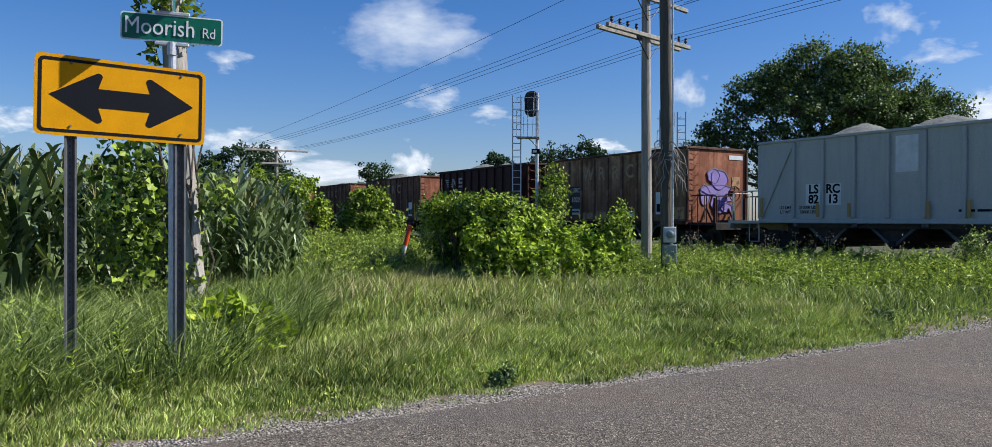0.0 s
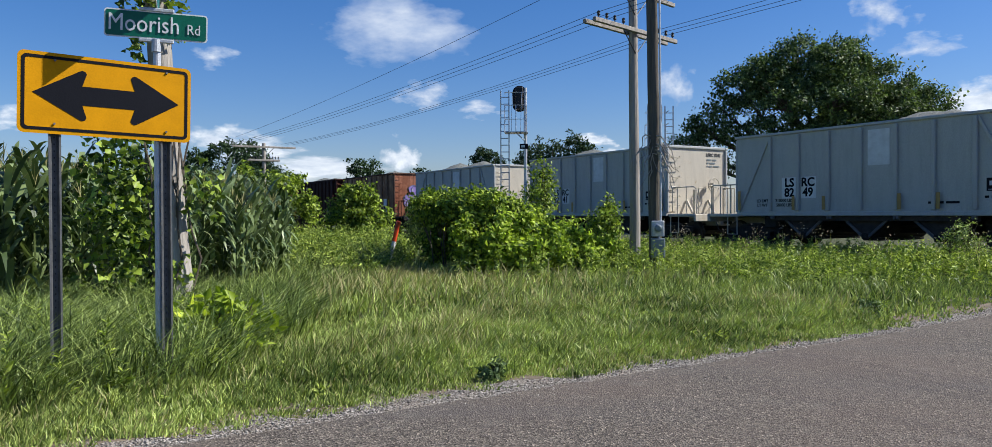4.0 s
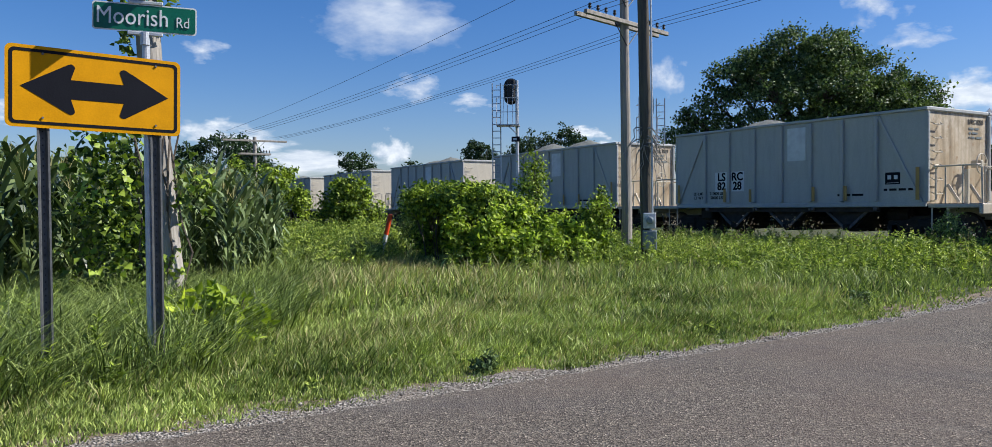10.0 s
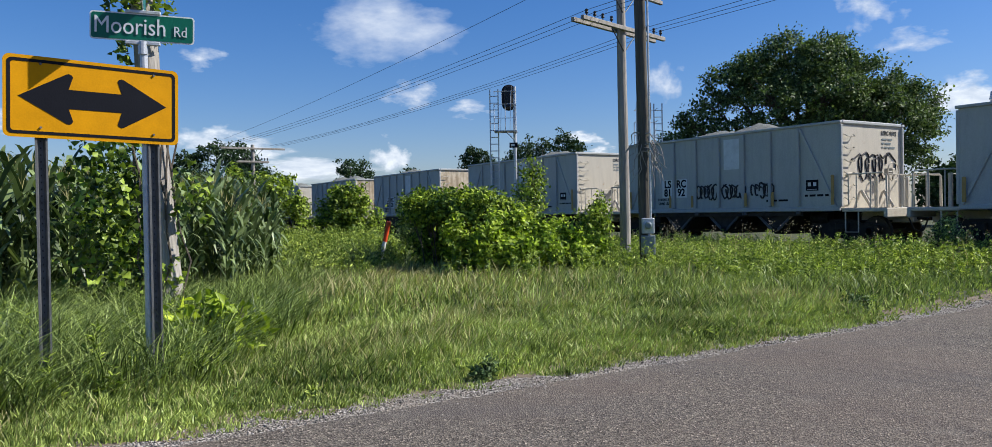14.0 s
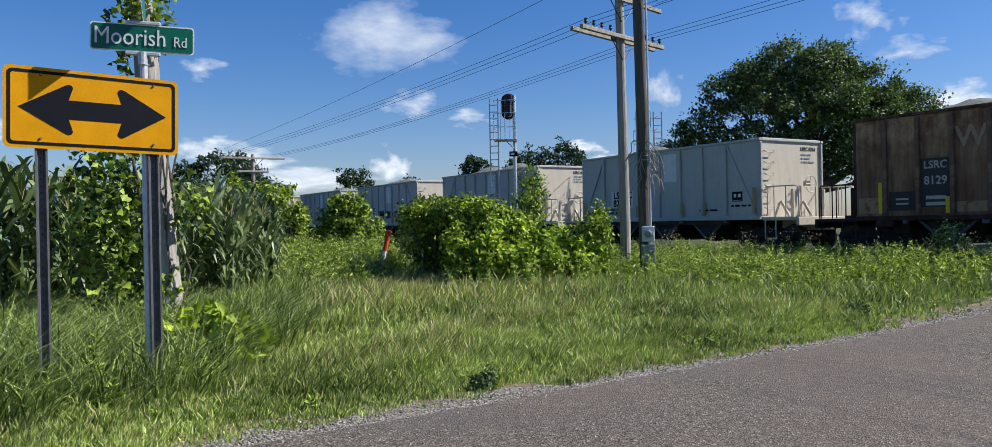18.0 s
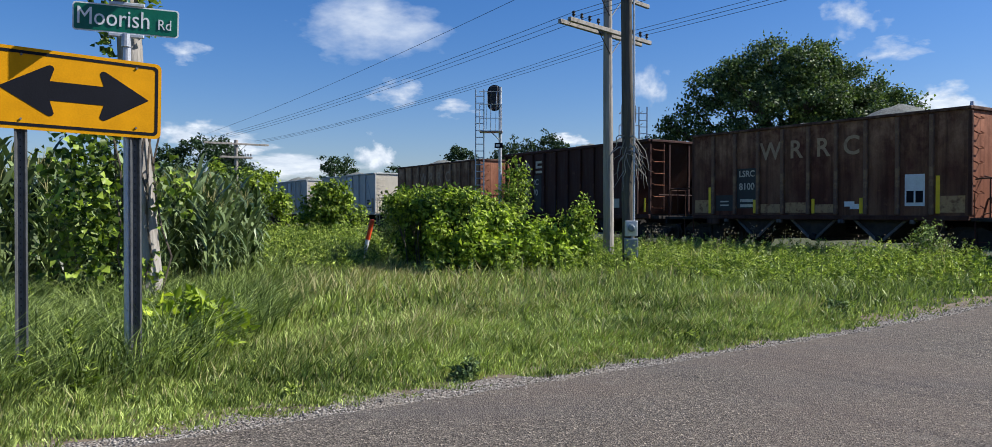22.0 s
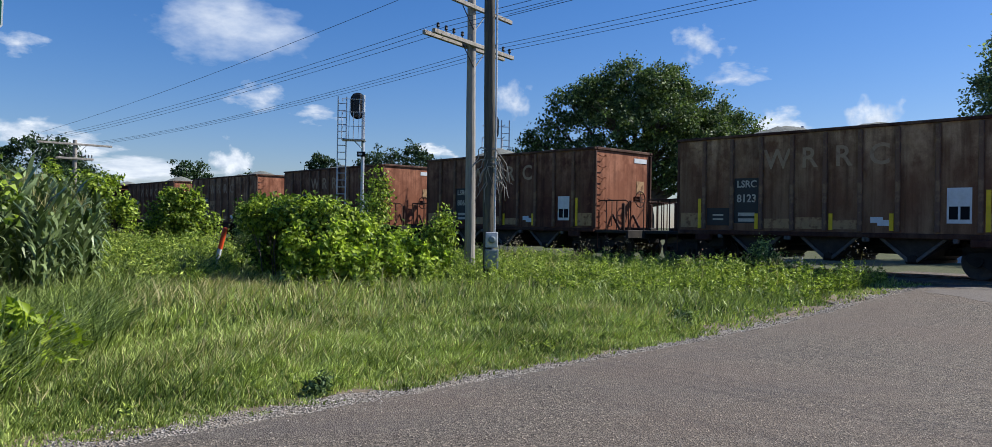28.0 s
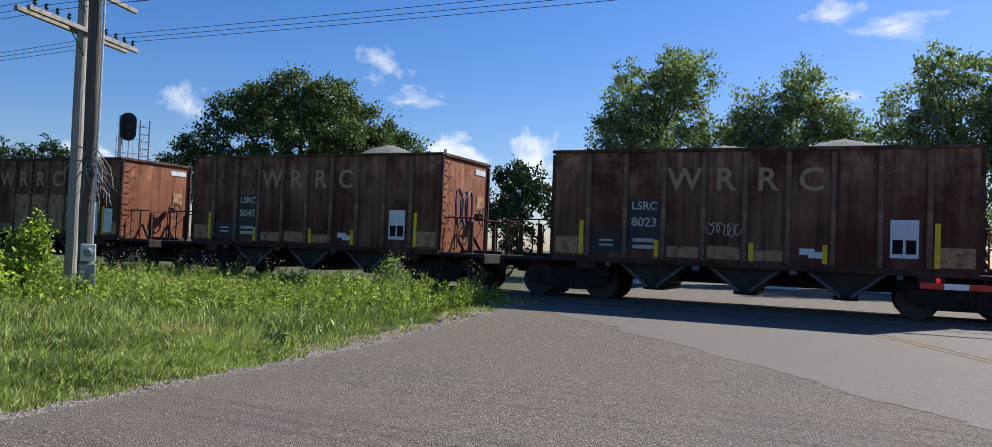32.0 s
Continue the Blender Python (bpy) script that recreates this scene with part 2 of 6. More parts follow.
def rusty(name, base, faded, rust, rough=0.8):
    """Old oxide paint: panel-wide fading, fine vertical runs, rust spots."""
    m, t, b = material(name, rough)
    b.inputs["Specular IOR Level"].default_value = 0.12
    info = t.nodes.new("ShaderNodeObjectInfo")
    shift = t.nodes.new("ShaderNodeVectorMath")
    shift.operation = "MULTIPLY_ADD"
    t.links.new(info.outputs["Random"], shift.inputs[0])
    shift.inputs[1].default_value = (60.0, 60.0, 0.0)

    def own(scale):
        v = t.nodes.new("ShaderNodeVectorMath")
        v.operation = "ADD"
        t.links.new(coords(t, scale), v.inputs[0]), t.links.new(shift.outputs[0], v.inputs[1])
        return v.outputs[0]

    fade = noise_of(t, own((1.0, 1.0, 0.55)), 0.9, 4)
    runs = noise_of(t, own((1, 1, 0.06)), 6.5, 6, 0.6)
    spots = noise_of(t, own((1, 1, 1)), 5.0, 7, 0.7)
    blot = noise_of(t, own((1, 1, 0.8)), 2.2, 5, 0.65)
    fine = noise_of(t, coords(t), 60, 3)
    c = mix(t, ramp(t, fade, (0.42, (0, 0, 0)), (0.68, (0.75,) * 3)), base, faded)
    sep = t.nodes.new("ShaderNodeSeparateXYZ")
    t.links.new(coords(t), sep.inputs[0])
    high = node(t, "ShaderNodeMapRange")
    high.inputs["From Min"].default_value, high.inputs["From Max"].default_value = 1.9, 3.5
    t.links.new(sep.outputs["Z"], high.inputs["Value"])
    bleached = mix(t, 1.0, ramp(t, blot, (0.42, (0, 0, 0)), (0.68, (0.85,) * 3)), high.outputs["Result"], "MULTIPLY")
    c = mix(t, bleached, c, tuple(min(1, v * 1.75) for v in faded))
    c = mix(t, ramp(t, runs, (0.44, (0, 0, 0)), (0.66, (0.6,) * 3)), c, tuple(v * 0.45 for v in base))
    c = mix(t, ramp(t, spots, (0.58, (0, 0, 0)), (0.70, (0.7,) * 3)), c, rust)
    c = mix(t, 0.15, c, ramp(t, fine, (0.3, (0, 0, 0)), (0.7, (1, 1, 1))), "OVERLAY")
    t.links.new(c, b.inputs["Base Color"])
    bump(t, b, fine, 0.15, 0.004)
    return m


def plain(name, colour, rough=0.6, metal=0.0):
    return speckled(name, tuple(c * 0.8 for c in colour), tuple(min(1, c * 1.12) for c in colour), 5, 70, rough, metal, 0.1)


M_GRASS = foliage("grass_blades", (0.026, 0.062, 0.009), (0.60, 0.70, 0.20), 0.42, 0.18, 0.7)
M_WISP = foliage("wispy_grass", (0.026, 0.058, 0.011), (0.55, 0.66, 0.2), 0.42, 0.16)
M_DRY = foliage("dry_grass", (0.30, 0.28, 0.12), (0.56, 0.50, 0.26), 0.7, 0.25)
M_WEED = foliage("weed_leaves", (0.06, 0.125, 0.015), (0.62, 0.71, 0.15), 0.45, 0.22)
M_BUSH = foliage("bush_leaves", (0.03, 0.07, 0.010), (0.52, 0.63, 0.10), 0.45, 0.34)
M_VINE = foliage("vine_leaves", (0.025, 0.055, 0.008), (0.40, 0.52, 0.075), 0.42, 0.26)
M_THICKET = foliage("thicket_leaves", (0.065, 0.125, 0.012), (0.64, 0.76, 0.11), 0.45, 0.4)
M_BRIGHT = foliage("bright_weed_leaves", (0.14, 0.22, 0.015), (0.52, 0.62, 0.05), 0.45, 0.3)
M_THISTLE = foliage("thistle_leaves", (0.04, 0.075, 0.025), (0.26, 0.35, 0.12), 0.5, 0.15)
M_CORN = foliage("corn_leaves", (0.014, 0.036, 0.011), (0.29, 0.37, 0.155), 0.36, 0.14)
M_TASSEL = foliage("corn_tassels", (0.24, 0.22, 0.09), (0.36, 0.34, 0.16), 0.7, 0.2)
M_TREE = foliage("oak_leaves", (0.02, 0.044, 0.013), (0.21, 0.29, 0.098), 0.5, 0.22)
M_MAPLE = foliage("maple_leaves", (0.06, 0.10, 0.042), (0.42, 0.50, 0.23), 0.5, 0.32)
M_FAR = foliage("far_leaves", (0.022, 0.05, 0.02), (0.06, 0.10, 0.035), 0.6, 0.15)
M_BARK = speckled("bark", (0.05, 0.038, 0.028), (0.16, 0.13, 0.10), 6, 40, 0.9, 0, 0.6, (1, 1, 0.2))
M_SEED = foliage("seed_heads", (0.16, 0.11, 0.07), (0.52, 0.47, 0.38), 0.7, 0.15)
M_STALK = speckled("green_stalks", (0.07, 0.11, 0.025), (0.17, 0.21, 0.07), 6, 40, 0.7)
M_POLE = speckled("weathered_pole_wood", (0.17, 0.15, 0.125), (0.40, 0.37, 0.33), 9, 70, 0.9, 0, 0.7, (1, 1, 0.05))
M_POLE2 = speckled("dark_pole_wood", (0.04, 0.037, 0.032), (0.14, 0.125, 0.10), 9, 70, 0.9, 0, 0.7, (1, 1, 0.05))
M_GALV = speckled("galvanised_steel", (0.38, 0.40, 0.42), (0.60, 0.62, 0.64), 14, 90, 0.45, 0.35, 0.1)
M_UPOST = speckled("post_steel", (0.055, 0.058, 0.06), (0.13, 0.135, 0.135), 14, 90, 0.6, 0.1, 0.1)
M_BLACK = plain("black_metal", (0.015, 0.015, 0.017), 0.5)
M_WIRE = plain("wire", (0.03, 0.03, 0.035), 0.5)
M_YELLOW = plain("sign_yellow", (0.56, 0.255, 0.0012), 0.6)
M_SIGNBLACK = plain("sign_black", (0.008, 0.009, 0.013), 0.6)
for m_ in (M_YELLOW, M_SIGNBLACK):
    m_.node_tree.nodes["Principled BSDF"].inputs["Specular IOR Level"].default_value = 0.08
M_GREEN = plain("sign_green", (0.006, 0.125, 0.075), 0.35)
M_WHITE = plain("white_paint", (0.75, 0.76, 0.76), 0.45)
M_ORANGE = plain("orange_plastic", (0.75, 0.09, 0.025), 0.4)
M_BOXGREY = plain("grey_enclosure", (0.20, 0.24, 0.25), 0.45, 0.2)
M_WHITECAR = painted("pale_grey_car_paint", (0.41, 0.42, 0.405), 0.5, 0, (0.22, 0.15, 0.10), 0.68, 0.35)
M_WHITEEND = painted("pale_car_end_paint", (0.52, 0.475, 0.39), 0.5, 0, (0.34, 0.22, 0.12), 0.62, 0.35)
M_RUSTEND = rusty("rust_stained_car_end", (0.42, 0.33, 0.22), (0.50, 0.45, 0.36), (0.27, 0.14, 0.06), 0.6)
M_PATCH = plain("patch_paint", (0.60, 0.63, 0.65), 0.5)
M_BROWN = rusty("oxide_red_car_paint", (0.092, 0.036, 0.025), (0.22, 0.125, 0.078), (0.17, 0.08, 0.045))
# rusty paint of the sun-facing ends; base lightened for the sunlit look
M_BROWNEND = rusty("rusty_sunlit_car_end", (0.22, 0.082, 0.045), (0.28, 0.125, 0.075), (0.15, 0.055, 0.032), 0.75)
M_BROWN2 = rusty("faded_orange_brown_paint", (0.17, 0.085, 0.05), (0.32, 0.21, 0.13), (0.13, 0.06, 0.036))
M_BROWNDARK = rusty("oxide_frame_paint", (0.06, 0.027, 0.021), (0.11, 0.07, 0.05), (0.09, 0.05, 0.035))
M_BROWNRIB = painted("rusty_car_ribs", (0.16, 0.095, 0.065), 0.8, 0, (0.26, 0.17, 0.10), 0.5, 0.5)
M_DARKCAR = painted("dark_car_paint", (0.046, 0.018, 0.014), 0.65, 0, (0.11, 0.055, 0.04), 0.6, 0.6)
# grimy steel, coloured extra dark to deepen the shade under the cars
M_UNDER = speckled("shaded_undergear_grime", (0.009, 0.008, 0.007), (0.036, 0.03, 0.025), 5, 40, 0.85)
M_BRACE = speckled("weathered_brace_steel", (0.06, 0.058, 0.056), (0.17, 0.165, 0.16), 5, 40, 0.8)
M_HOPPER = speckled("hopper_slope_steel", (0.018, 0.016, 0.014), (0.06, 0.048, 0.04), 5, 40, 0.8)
M_WHEEL = speckled("wheel_steel", (0.035, 0.028, 0.024), (0.09, 0.07, 0.055), 8, 50, 0.6, 0.4)
M_TREAD = plain("worn_tread", (0.45, 0.44, 0.42), 0.3, 0.9)
M_STENCIL = painted("faded_white_stencil", (0.46, 0.44, 0.38), 0.7, 0, (0.13, 0.06, 0.04), 0.56, 0.4, (1, 1, 0.3), 4)
M_TANPATCH = painted("tan_primer_patch", (0.38, 0.24, 0.125), 0.8, 0, (0.13, 0.06, 0.035), 0.5, 0.7, (1, 1, 0.5), 4)
M_TANLETTER = painted("faded_tan_letters", (0.37, 0.26, 0.17), 0.8, 0, (0.14, 0.06, 0.042), 0.56, 0.5, (1, 1, 0.3), 4)
M_DECAL = plain("white_decal", (0.62, 0.66, 0.70), 0.5)
M_NAVY = plain("dark_blue_patch", (0.036, 0.037, 0.038), 0.7)
M_DARKPATCH = plain("black_patch", (0.025, 0.025, 0.028), 0.6)
M_REFLECT = plain("yellow_reflector", (0.72, 0.50, 0.01), 0.35)
M_OLDREFLECT = plain("dull_amber_reflector", (0.36, 0.23, 0.07), 0.45)
M_BALLASTLOAD = speckled("crushed_stone_load", (0.06, 0.065, 0.055), (0.25, 0.26, 0.235), 16, 30, 0.95, 0, 1.0)
M_PURPLE = plain("purple_spray_paint", (0.26, 0.19, 0.46), 0.6)
M_SPRAY = plain("black_spray_paint", (0.02, 0.02, 0.025), 0.6)
M_BLUESPRAY = plain("dull_blue_spray_paint", (0.12, 0.13, 0.22), 0.6)
M_RED = plain("red_reflective", (0.55, 0.03, 0.02), 0.4)
M_TIE = speckled("creosoted_tie", (0.03, 0.024, 0.02), (0.10, 0.085, 0.07), 6, 50, 0.95)
M_RAIL = speckled("rusty_rail", (0.09, 0.05, 0.035), (0.17, 0.10, 0.07), 6, 50, 0.6, 0.5)
M_BALLAST = speckled("track_ballast", (0.10, 0.095, 0.09), (0.36, 0.34, 0.32), 9, 22, 0.95, 0, 1.0)
M_YLINE = painted("faded_yellow_road_paint", (0.24, 0.175, 0.085), 0.8, 0, (0.12, 0.11, 0.10), 0.5, 0.6)
M_SIDING = plain("white_siding", (0.72, 0.72, 0.70), 0.6)
M_ROOF = speckled("grey_shingle_roof", (0.08, 0.08, 0.085), (0.17, 0.17, 0.17), 9, 60, 0.9)
M_GLASSDARK = plain("dark_window_pane", (0.02, 0.025, 0.03), 0.12)


def red_lamp():
    m, t, b = material("lit_red_lens", 0.3)
    b.inputs["Base Color"].default_value = (0.6, 0.02, 0.02, 1)
    b.inputs["Emission Color"].default_value, b.inputs["Emission Strength"].default_value = (1, 0.03, 0.02, 1), 0.25
    return m


M_REDLAMP = red_lamp()


def asphalt():
    m, t, b = material("chip_seal_asphalt", 0.9)
    v = coords(t)
    vor = node(t, "ShaderNodeTexVoronoi", Scale=82.0)
    t.links.new(v, vor.inputs["Vector"])
    chips = ramp(t, vor.outputs["Color"], (0.12, (0.026, 0.022, 0.018)), (0.5, (0.112, 0.094, 0.073)), (0.8, (0.20, 0.17, 0.133)), (0.97, (0.47, 0.405, 0.31)))
    big, stains = noise_of(t, v, 0.45, 5), noise_of(t, coords(t, (0.25, 1, 1)), 0.9, 5)
    c = mix(t, ramp(t, big, (0.38, (0, 0, 0)), (0.62, (0.5,) * 3)), chips, (0.137, 0.104, 0.081))
    c = mix(t, ramp(t, stains, (0.5, (0, 0, 0)), (0.75, (0.45,) * 3)), c, (0.09, 0.084, 0.078))
    c = mix(t, ramp(t, noise_of(t, v, 3.5, 6, 0.7), (0.55, (0, 0, 0)), (0.75, (0.4,) * 3)), c, (0.205, 0.183, 0.152))
    t.links.new(c, b.inputs["Base Color"])
    bump(t, b, vor.outputs["Distance"], 0.9, 0.010)
    return m


def gravel():
    m, t, b = material("loose_gravel", 0.95)
    v = coords(t)
    vor = node(t, "ShaderNodeTexVoronoi", Scale=58.0)
    t.links.new(v, vor.inputs["Vector"])
    c = ramp(t, vor.outputs["Color"], (0.1, (0.06, 0.052, 0.042)), (0.5, (0.22, 0.195, 0.16)), (0.9, (0.50, 0.46, 0.40)))
    c = mix(t, ramp(t, noise_of(t, v, 2.2, 5), (0.45, (0, 0, 0)), (0.65, (0.6,) * 3)), c, (0.25, 0.205, 0.15))
    t.links.new(c, b.inputs["Base Color"])
    bump(t, b, vor.outputs["Distance"], 1.0, 0.02)
    return m


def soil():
    m, t, b = material("grassy_soil_in_shade", 0.95)
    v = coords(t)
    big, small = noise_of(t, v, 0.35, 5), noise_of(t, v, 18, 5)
    # shade between the grass blades is put into these dark soil colours
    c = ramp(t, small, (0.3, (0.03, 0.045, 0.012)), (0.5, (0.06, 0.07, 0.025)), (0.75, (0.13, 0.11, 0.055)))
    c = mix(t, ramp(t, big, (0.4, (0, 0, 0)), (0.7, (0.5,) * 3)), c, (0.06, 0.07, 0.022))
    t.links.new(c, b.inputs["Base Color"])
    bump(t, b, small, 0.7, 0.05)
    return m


def lane():
    m, t, b = material("worn_smooth_asphalt", 0.85)
    v = coords(t)
    vor = node(t, "ShaderNodeTexVoronoi", Scale=110.0)
    t.links.new(v, vor.inputs["Vector"])
    chips = ramp(t, vor.outputs["Color"], (0.1, (0.055, 0.048, 0.042)), (0.9, (0.19, 0.166, 0.143)))
    c = mix(t, ramp(t, noise_of(t, coords(t, (0.3, 1, 1)), 0.8, 5), (0.4, (0, 0, 0)), (0.7, (0.6,) * 3)), chips, (0.135, 0.119, 0.103))
    c = mix(t, ramp(t, noise_of(t, v, 2.6, 6, 0.7), (0.56, (0, 0, 0)), (0.68, (0.5,) * 3)), c, (0.085, 0.078, 0.072))
    t.links.new(c, b.inputs["Base Color"])
    bump(t, b, vor.outputs["Distance"], 0.4, 0.006)
    return m


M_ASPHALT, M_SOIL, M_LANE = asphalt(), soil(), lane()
M_STONE = foliage("gravel_stone", (0.12, 0.108, 0.092), (0.46, 0.42, 0.37), 0.9, 0.0)
M_EARTH = speckled("bare_earth", (0.09, 0.068, 0.045), (0.27, 0.215, 0.15), 7, 45, 0.95, 0, 0.8)
M_GRAVEL = gravel()

# ---- ground, road, track ----
def axis(*spans):
    out = []
    for a, b, k in spans:
        out += list(np.linspace(a, b, k, endpoint=False))
    return np.array(out + [spans[-1][1]])


def ground():
    S = axis((-3000, -400, 6), (-400, -60, 10), (-60, -14, 12), (-14, 60, 75), (60, 200, 14), (200, 3000, 8))
    D = axis((-2500, -200, 6), (-200, -20, 8), (-20, 10, 30), (10, 34, 40), (34, 80, 12), (80, 400, 8), (400, 3000, 6))
    s, d = np.meshgrid(S, D, indexing="ij")
    x, y = UX * s + NX * d, UY * s + NY * d
    z = ground_z(x, y)
    on_grass = (s > road_edge(d) + 0.3) & (d < 19) & (s < 60) & (d > -20)
    z = z + np.where(on_grass, 0.03 * np.sin(s * 1.7) * np.cos(d * 1.3), 0) - 0.02
    v = np.stack([x, y, z], -1).reshape(-1, 3)
    a, b = len(S), len(D)
    i, j = np.meshgrid(np.arange(a - 1), np.arange(b - 1), indexing="ij")
    q = (i * b + j).ravel()[:, None]
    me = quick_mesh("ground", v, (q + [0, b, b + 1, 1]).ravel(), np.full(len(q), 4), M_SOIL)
    me.flip_normals() if me.polygons[0].normal.z < 0 else None
    me.shade_smooth()
    tagged(new("ground", me), "grassy verge soil reaching the horizon", "ground", kind="structure")


def strip(name, material, inner, outer, d0, d1, lift, label, category, steps=90, across=8, jag=0.0, seed=1):
    """A sheet that follows the ground between two s-limits, each a function of d."""
    rng = np.random.default_rng(seed)
    D = np.linspace(d0, d1, steps)
    off = np.convolve(rng.normal(size=steps + 4), [0.2, 0.2, 0.2, 0.2, 0.2], "valid") * jag
    k = np.linspace(0, 1, across)
    s0, s1 = np.array([inner(d) for d in D]), np.array([outer(d) for d in D]) + off
    s = s0[:, None] + (s1 - s0)[:, None] * k
    d = np.repeat(D[:, None], across, 1)
    x, y = UX * s + NX * d, UY * s + NY * d
    z = ground_z(x, y) + lift
    v = np.stack([x, y, z], -1).reshape(-1, 3)
    i, j = np.meshgrid(np.arange(steps - 1), np.arange(across - 1), indexing="ij")
    q = (i * across + j).ravel()[:, None]
    me = quick_mesh(name, v, (q + [0, 1, across + 1, across]).ravel(), np.full(len(q), 4), material)
    me.flip_normals() if me.polygons[0].normal.z < 0 else None
    me.shade_smooth()
    return tagged(new(name, me), label, category, kind="structure")


ground()
strip("road", M_ASPHALT, lambda d: -22.0, lambda d: road_edge(d) - 0.2, -14, 46, 0.012, "worn grey chip-seal asphalt road rising to the crossing", "road", 420, 24, 0.07)
strip("road_lane", M_LANE, lambda d: -22.0, lambda d: min(road_edge(d) - 0.5, -1.7 + 0.82 * (d - 9.4) + 0.03 * max(0, d - 9.4) ** 2), -14, 18.9, 0.0155, "smooth worn grey asphalt lane towards the crossing", "road", 260, 20, 0.3, 9)
strip("bare_earth", M_EARTH, lambda d: road_edge(d) - 0.2, lambda d: road_edge(d) + 0.55, -14, 18.4, -0.008, "bare brown earth between grass and gravel", "earth", 260, 6, 0.3, 15)
strip("gravel_shoulder", M_GRAVEL, lambda d: road_edge(d) - 0.95, lambda d: road_edge(d) + 0.10, -14, 18.6, 0.004, "loose gravel along the road's edge", "shoulder", 360, 6, 0.25, 5)

for k in (0.0, 0.22):
    strip("road_marking", M_YLINE, lambda d: -0.95 + (d - 16.7) * 0.6 + k, lambda d: -0.88 + (d - 16.7) * 0.6 + k, 9.5, 18.6, 0.021, "faded yellow centre line on the asphalt", "road marking", 40, 2, 0.01, 3)

TURN = 90 + math.degrees(ANGLE)


def on_track(s, z=RAIL_Z):
    p = sd(s, TRACK_D, z)
    return pose(p.x, p.y, p.z, 0, 0, TURN)


def track():
    bed = Build()
    w = [(-3.1, -0.42), (-1.9, -0.16), (1.9, -0.16), (3.1, -0.42)]
    for x0, x1 in ((-140, -16), (8.7, 320)):
        xs = np.linspace(x0, x1, 30)
        k = len(bed.v)
        for x in xs:
            bed.v += [(x, y, z) for y, z in w]
        bed.f += [(k + 4 * i + j, k + 4 * i + j + 1, k + 4 * i + j + 5, k + 4 * i + j + 4) for i in range(29) for j in range(3)]
    ob = part("ballast_bed", bed, M_BALLAST, at=on_track(0))
    tagged(ob, "grey crushed-stone ballast bed under the rails", "track bed", kind="structure")
    rails = thing("railway_track", on_track(0), "single railway track with rusty rails on wooden ties", "railway track", kind="structure")
    for y in (-0.75, 0.75):
        b = Build().box((90, y, -0.02), (440, 0.07, 0.04)).box((90, y, -0.09), (440, 0.02, 0.12)).box((90, y, -0.155), (440, 0.14, 0.02))
        part("rail", b, M_RAIL, rails)
    tie = Build().box((0, 0, -0.2), (0.23, 2.6, 0.16), bevel=0.015).mesh("tie", M_TIE)
    rng = random.Random(3)
    for i in range(110):
        part("tie", tie, None, rails, at=pose(9.1 + i * 0.52, rng.uniform(-0.04, 0.04), rng.uniform(-0.012, 0.008), 0, 0, rng.uniform(-1.5, 1.5)))
    deck = Build()
    for y, wd in ((-1.55, 1.3), (0, 1.24), (1.55, 1.3)):
        deck.box((-4, y, -0.075), (25, wd, 0.13), bevel=0.01)
    tagged(part("crossing_deck", deck, M_ASPHALT, at=on_track(0)), "asphalt crossing panels between the rails", "crossing", kind="structure")


track()

# ---- train ----
HALF, TOP_B, TOP_W, LOW_B, LOW_W = 4.45, 3.68, 3.53, 1.02, 1.10
PITCH = 12.2


def lettering(words, size, mat, parent, x, z, y=1.533, label="", bold=0.0, at=None, small=False):
    """Raised letters, each a part, on the side that faces +y (or at the given pose); x and z are the middle of the words. Small writing stays one part."""
    c = bpy.data.curves.new("lettering", "FONT")
    c.body, c.size, c.align_x, c.align_y, c.extrude, c.offset = words, size, "CENTER", "CENTER", 0.003, bold
    c.resolution_u = 3
    o = bpy.data.objects.new("lettering", c)
    scene.collection.objects.link(o)
    me = bpy.data.meshes.new_from_object(o.evaluated_get(bpy.context.evaluated_depsgraph_get()))
    bpy.data.objects.remove(o)
    me.materials.clear(), me.materials.append(mat)
    m = at if at is not None else Matrix(((-1, 0, 0, x), (0, 0, 1, y), (0, 1, 0, z), (0, 0, 0, 1)))
    if small:
        ob = part("writing", me, None, parent, label, m)
        return tagged(ob, kind="stuff")
    group = list(range(len(me.vertices)))

    def root_of(i):
        while group[i] != i:
            group[i] = group[group[i]]
            i = group[i]
        return i

    for e in me.edges:
        group[root_of(e.vertices[0])] = root_of(e.vertices[1])
    pieces = {}
    for f in me.polygons:
        pieces.setdefault(root_of(f.vertices[0]), []).append(tuple(f.vertices))
    for faces in pieces.values():
        used = sorted({i for f in faces for i in f})
        back = {i: k for k, i in enumerate(used)}
        letter = bpy.data.meshes.new("letter")
        letter.from_pydata([tuple(me.vertices[i].co) for i in used], [], [tuple(back[i] for i in f) for f in faces])
        letter.materials.append(mat)
        part("letter", letter, None, parent, label, m)
    bpy.data.meshes.remove(me)


def plate(name, mat, parent, x, z, w, h, y=1.529, label=""):
    return part(name, Build().box((x, y, z), (w, 0.006, h)), mat, parent, label)


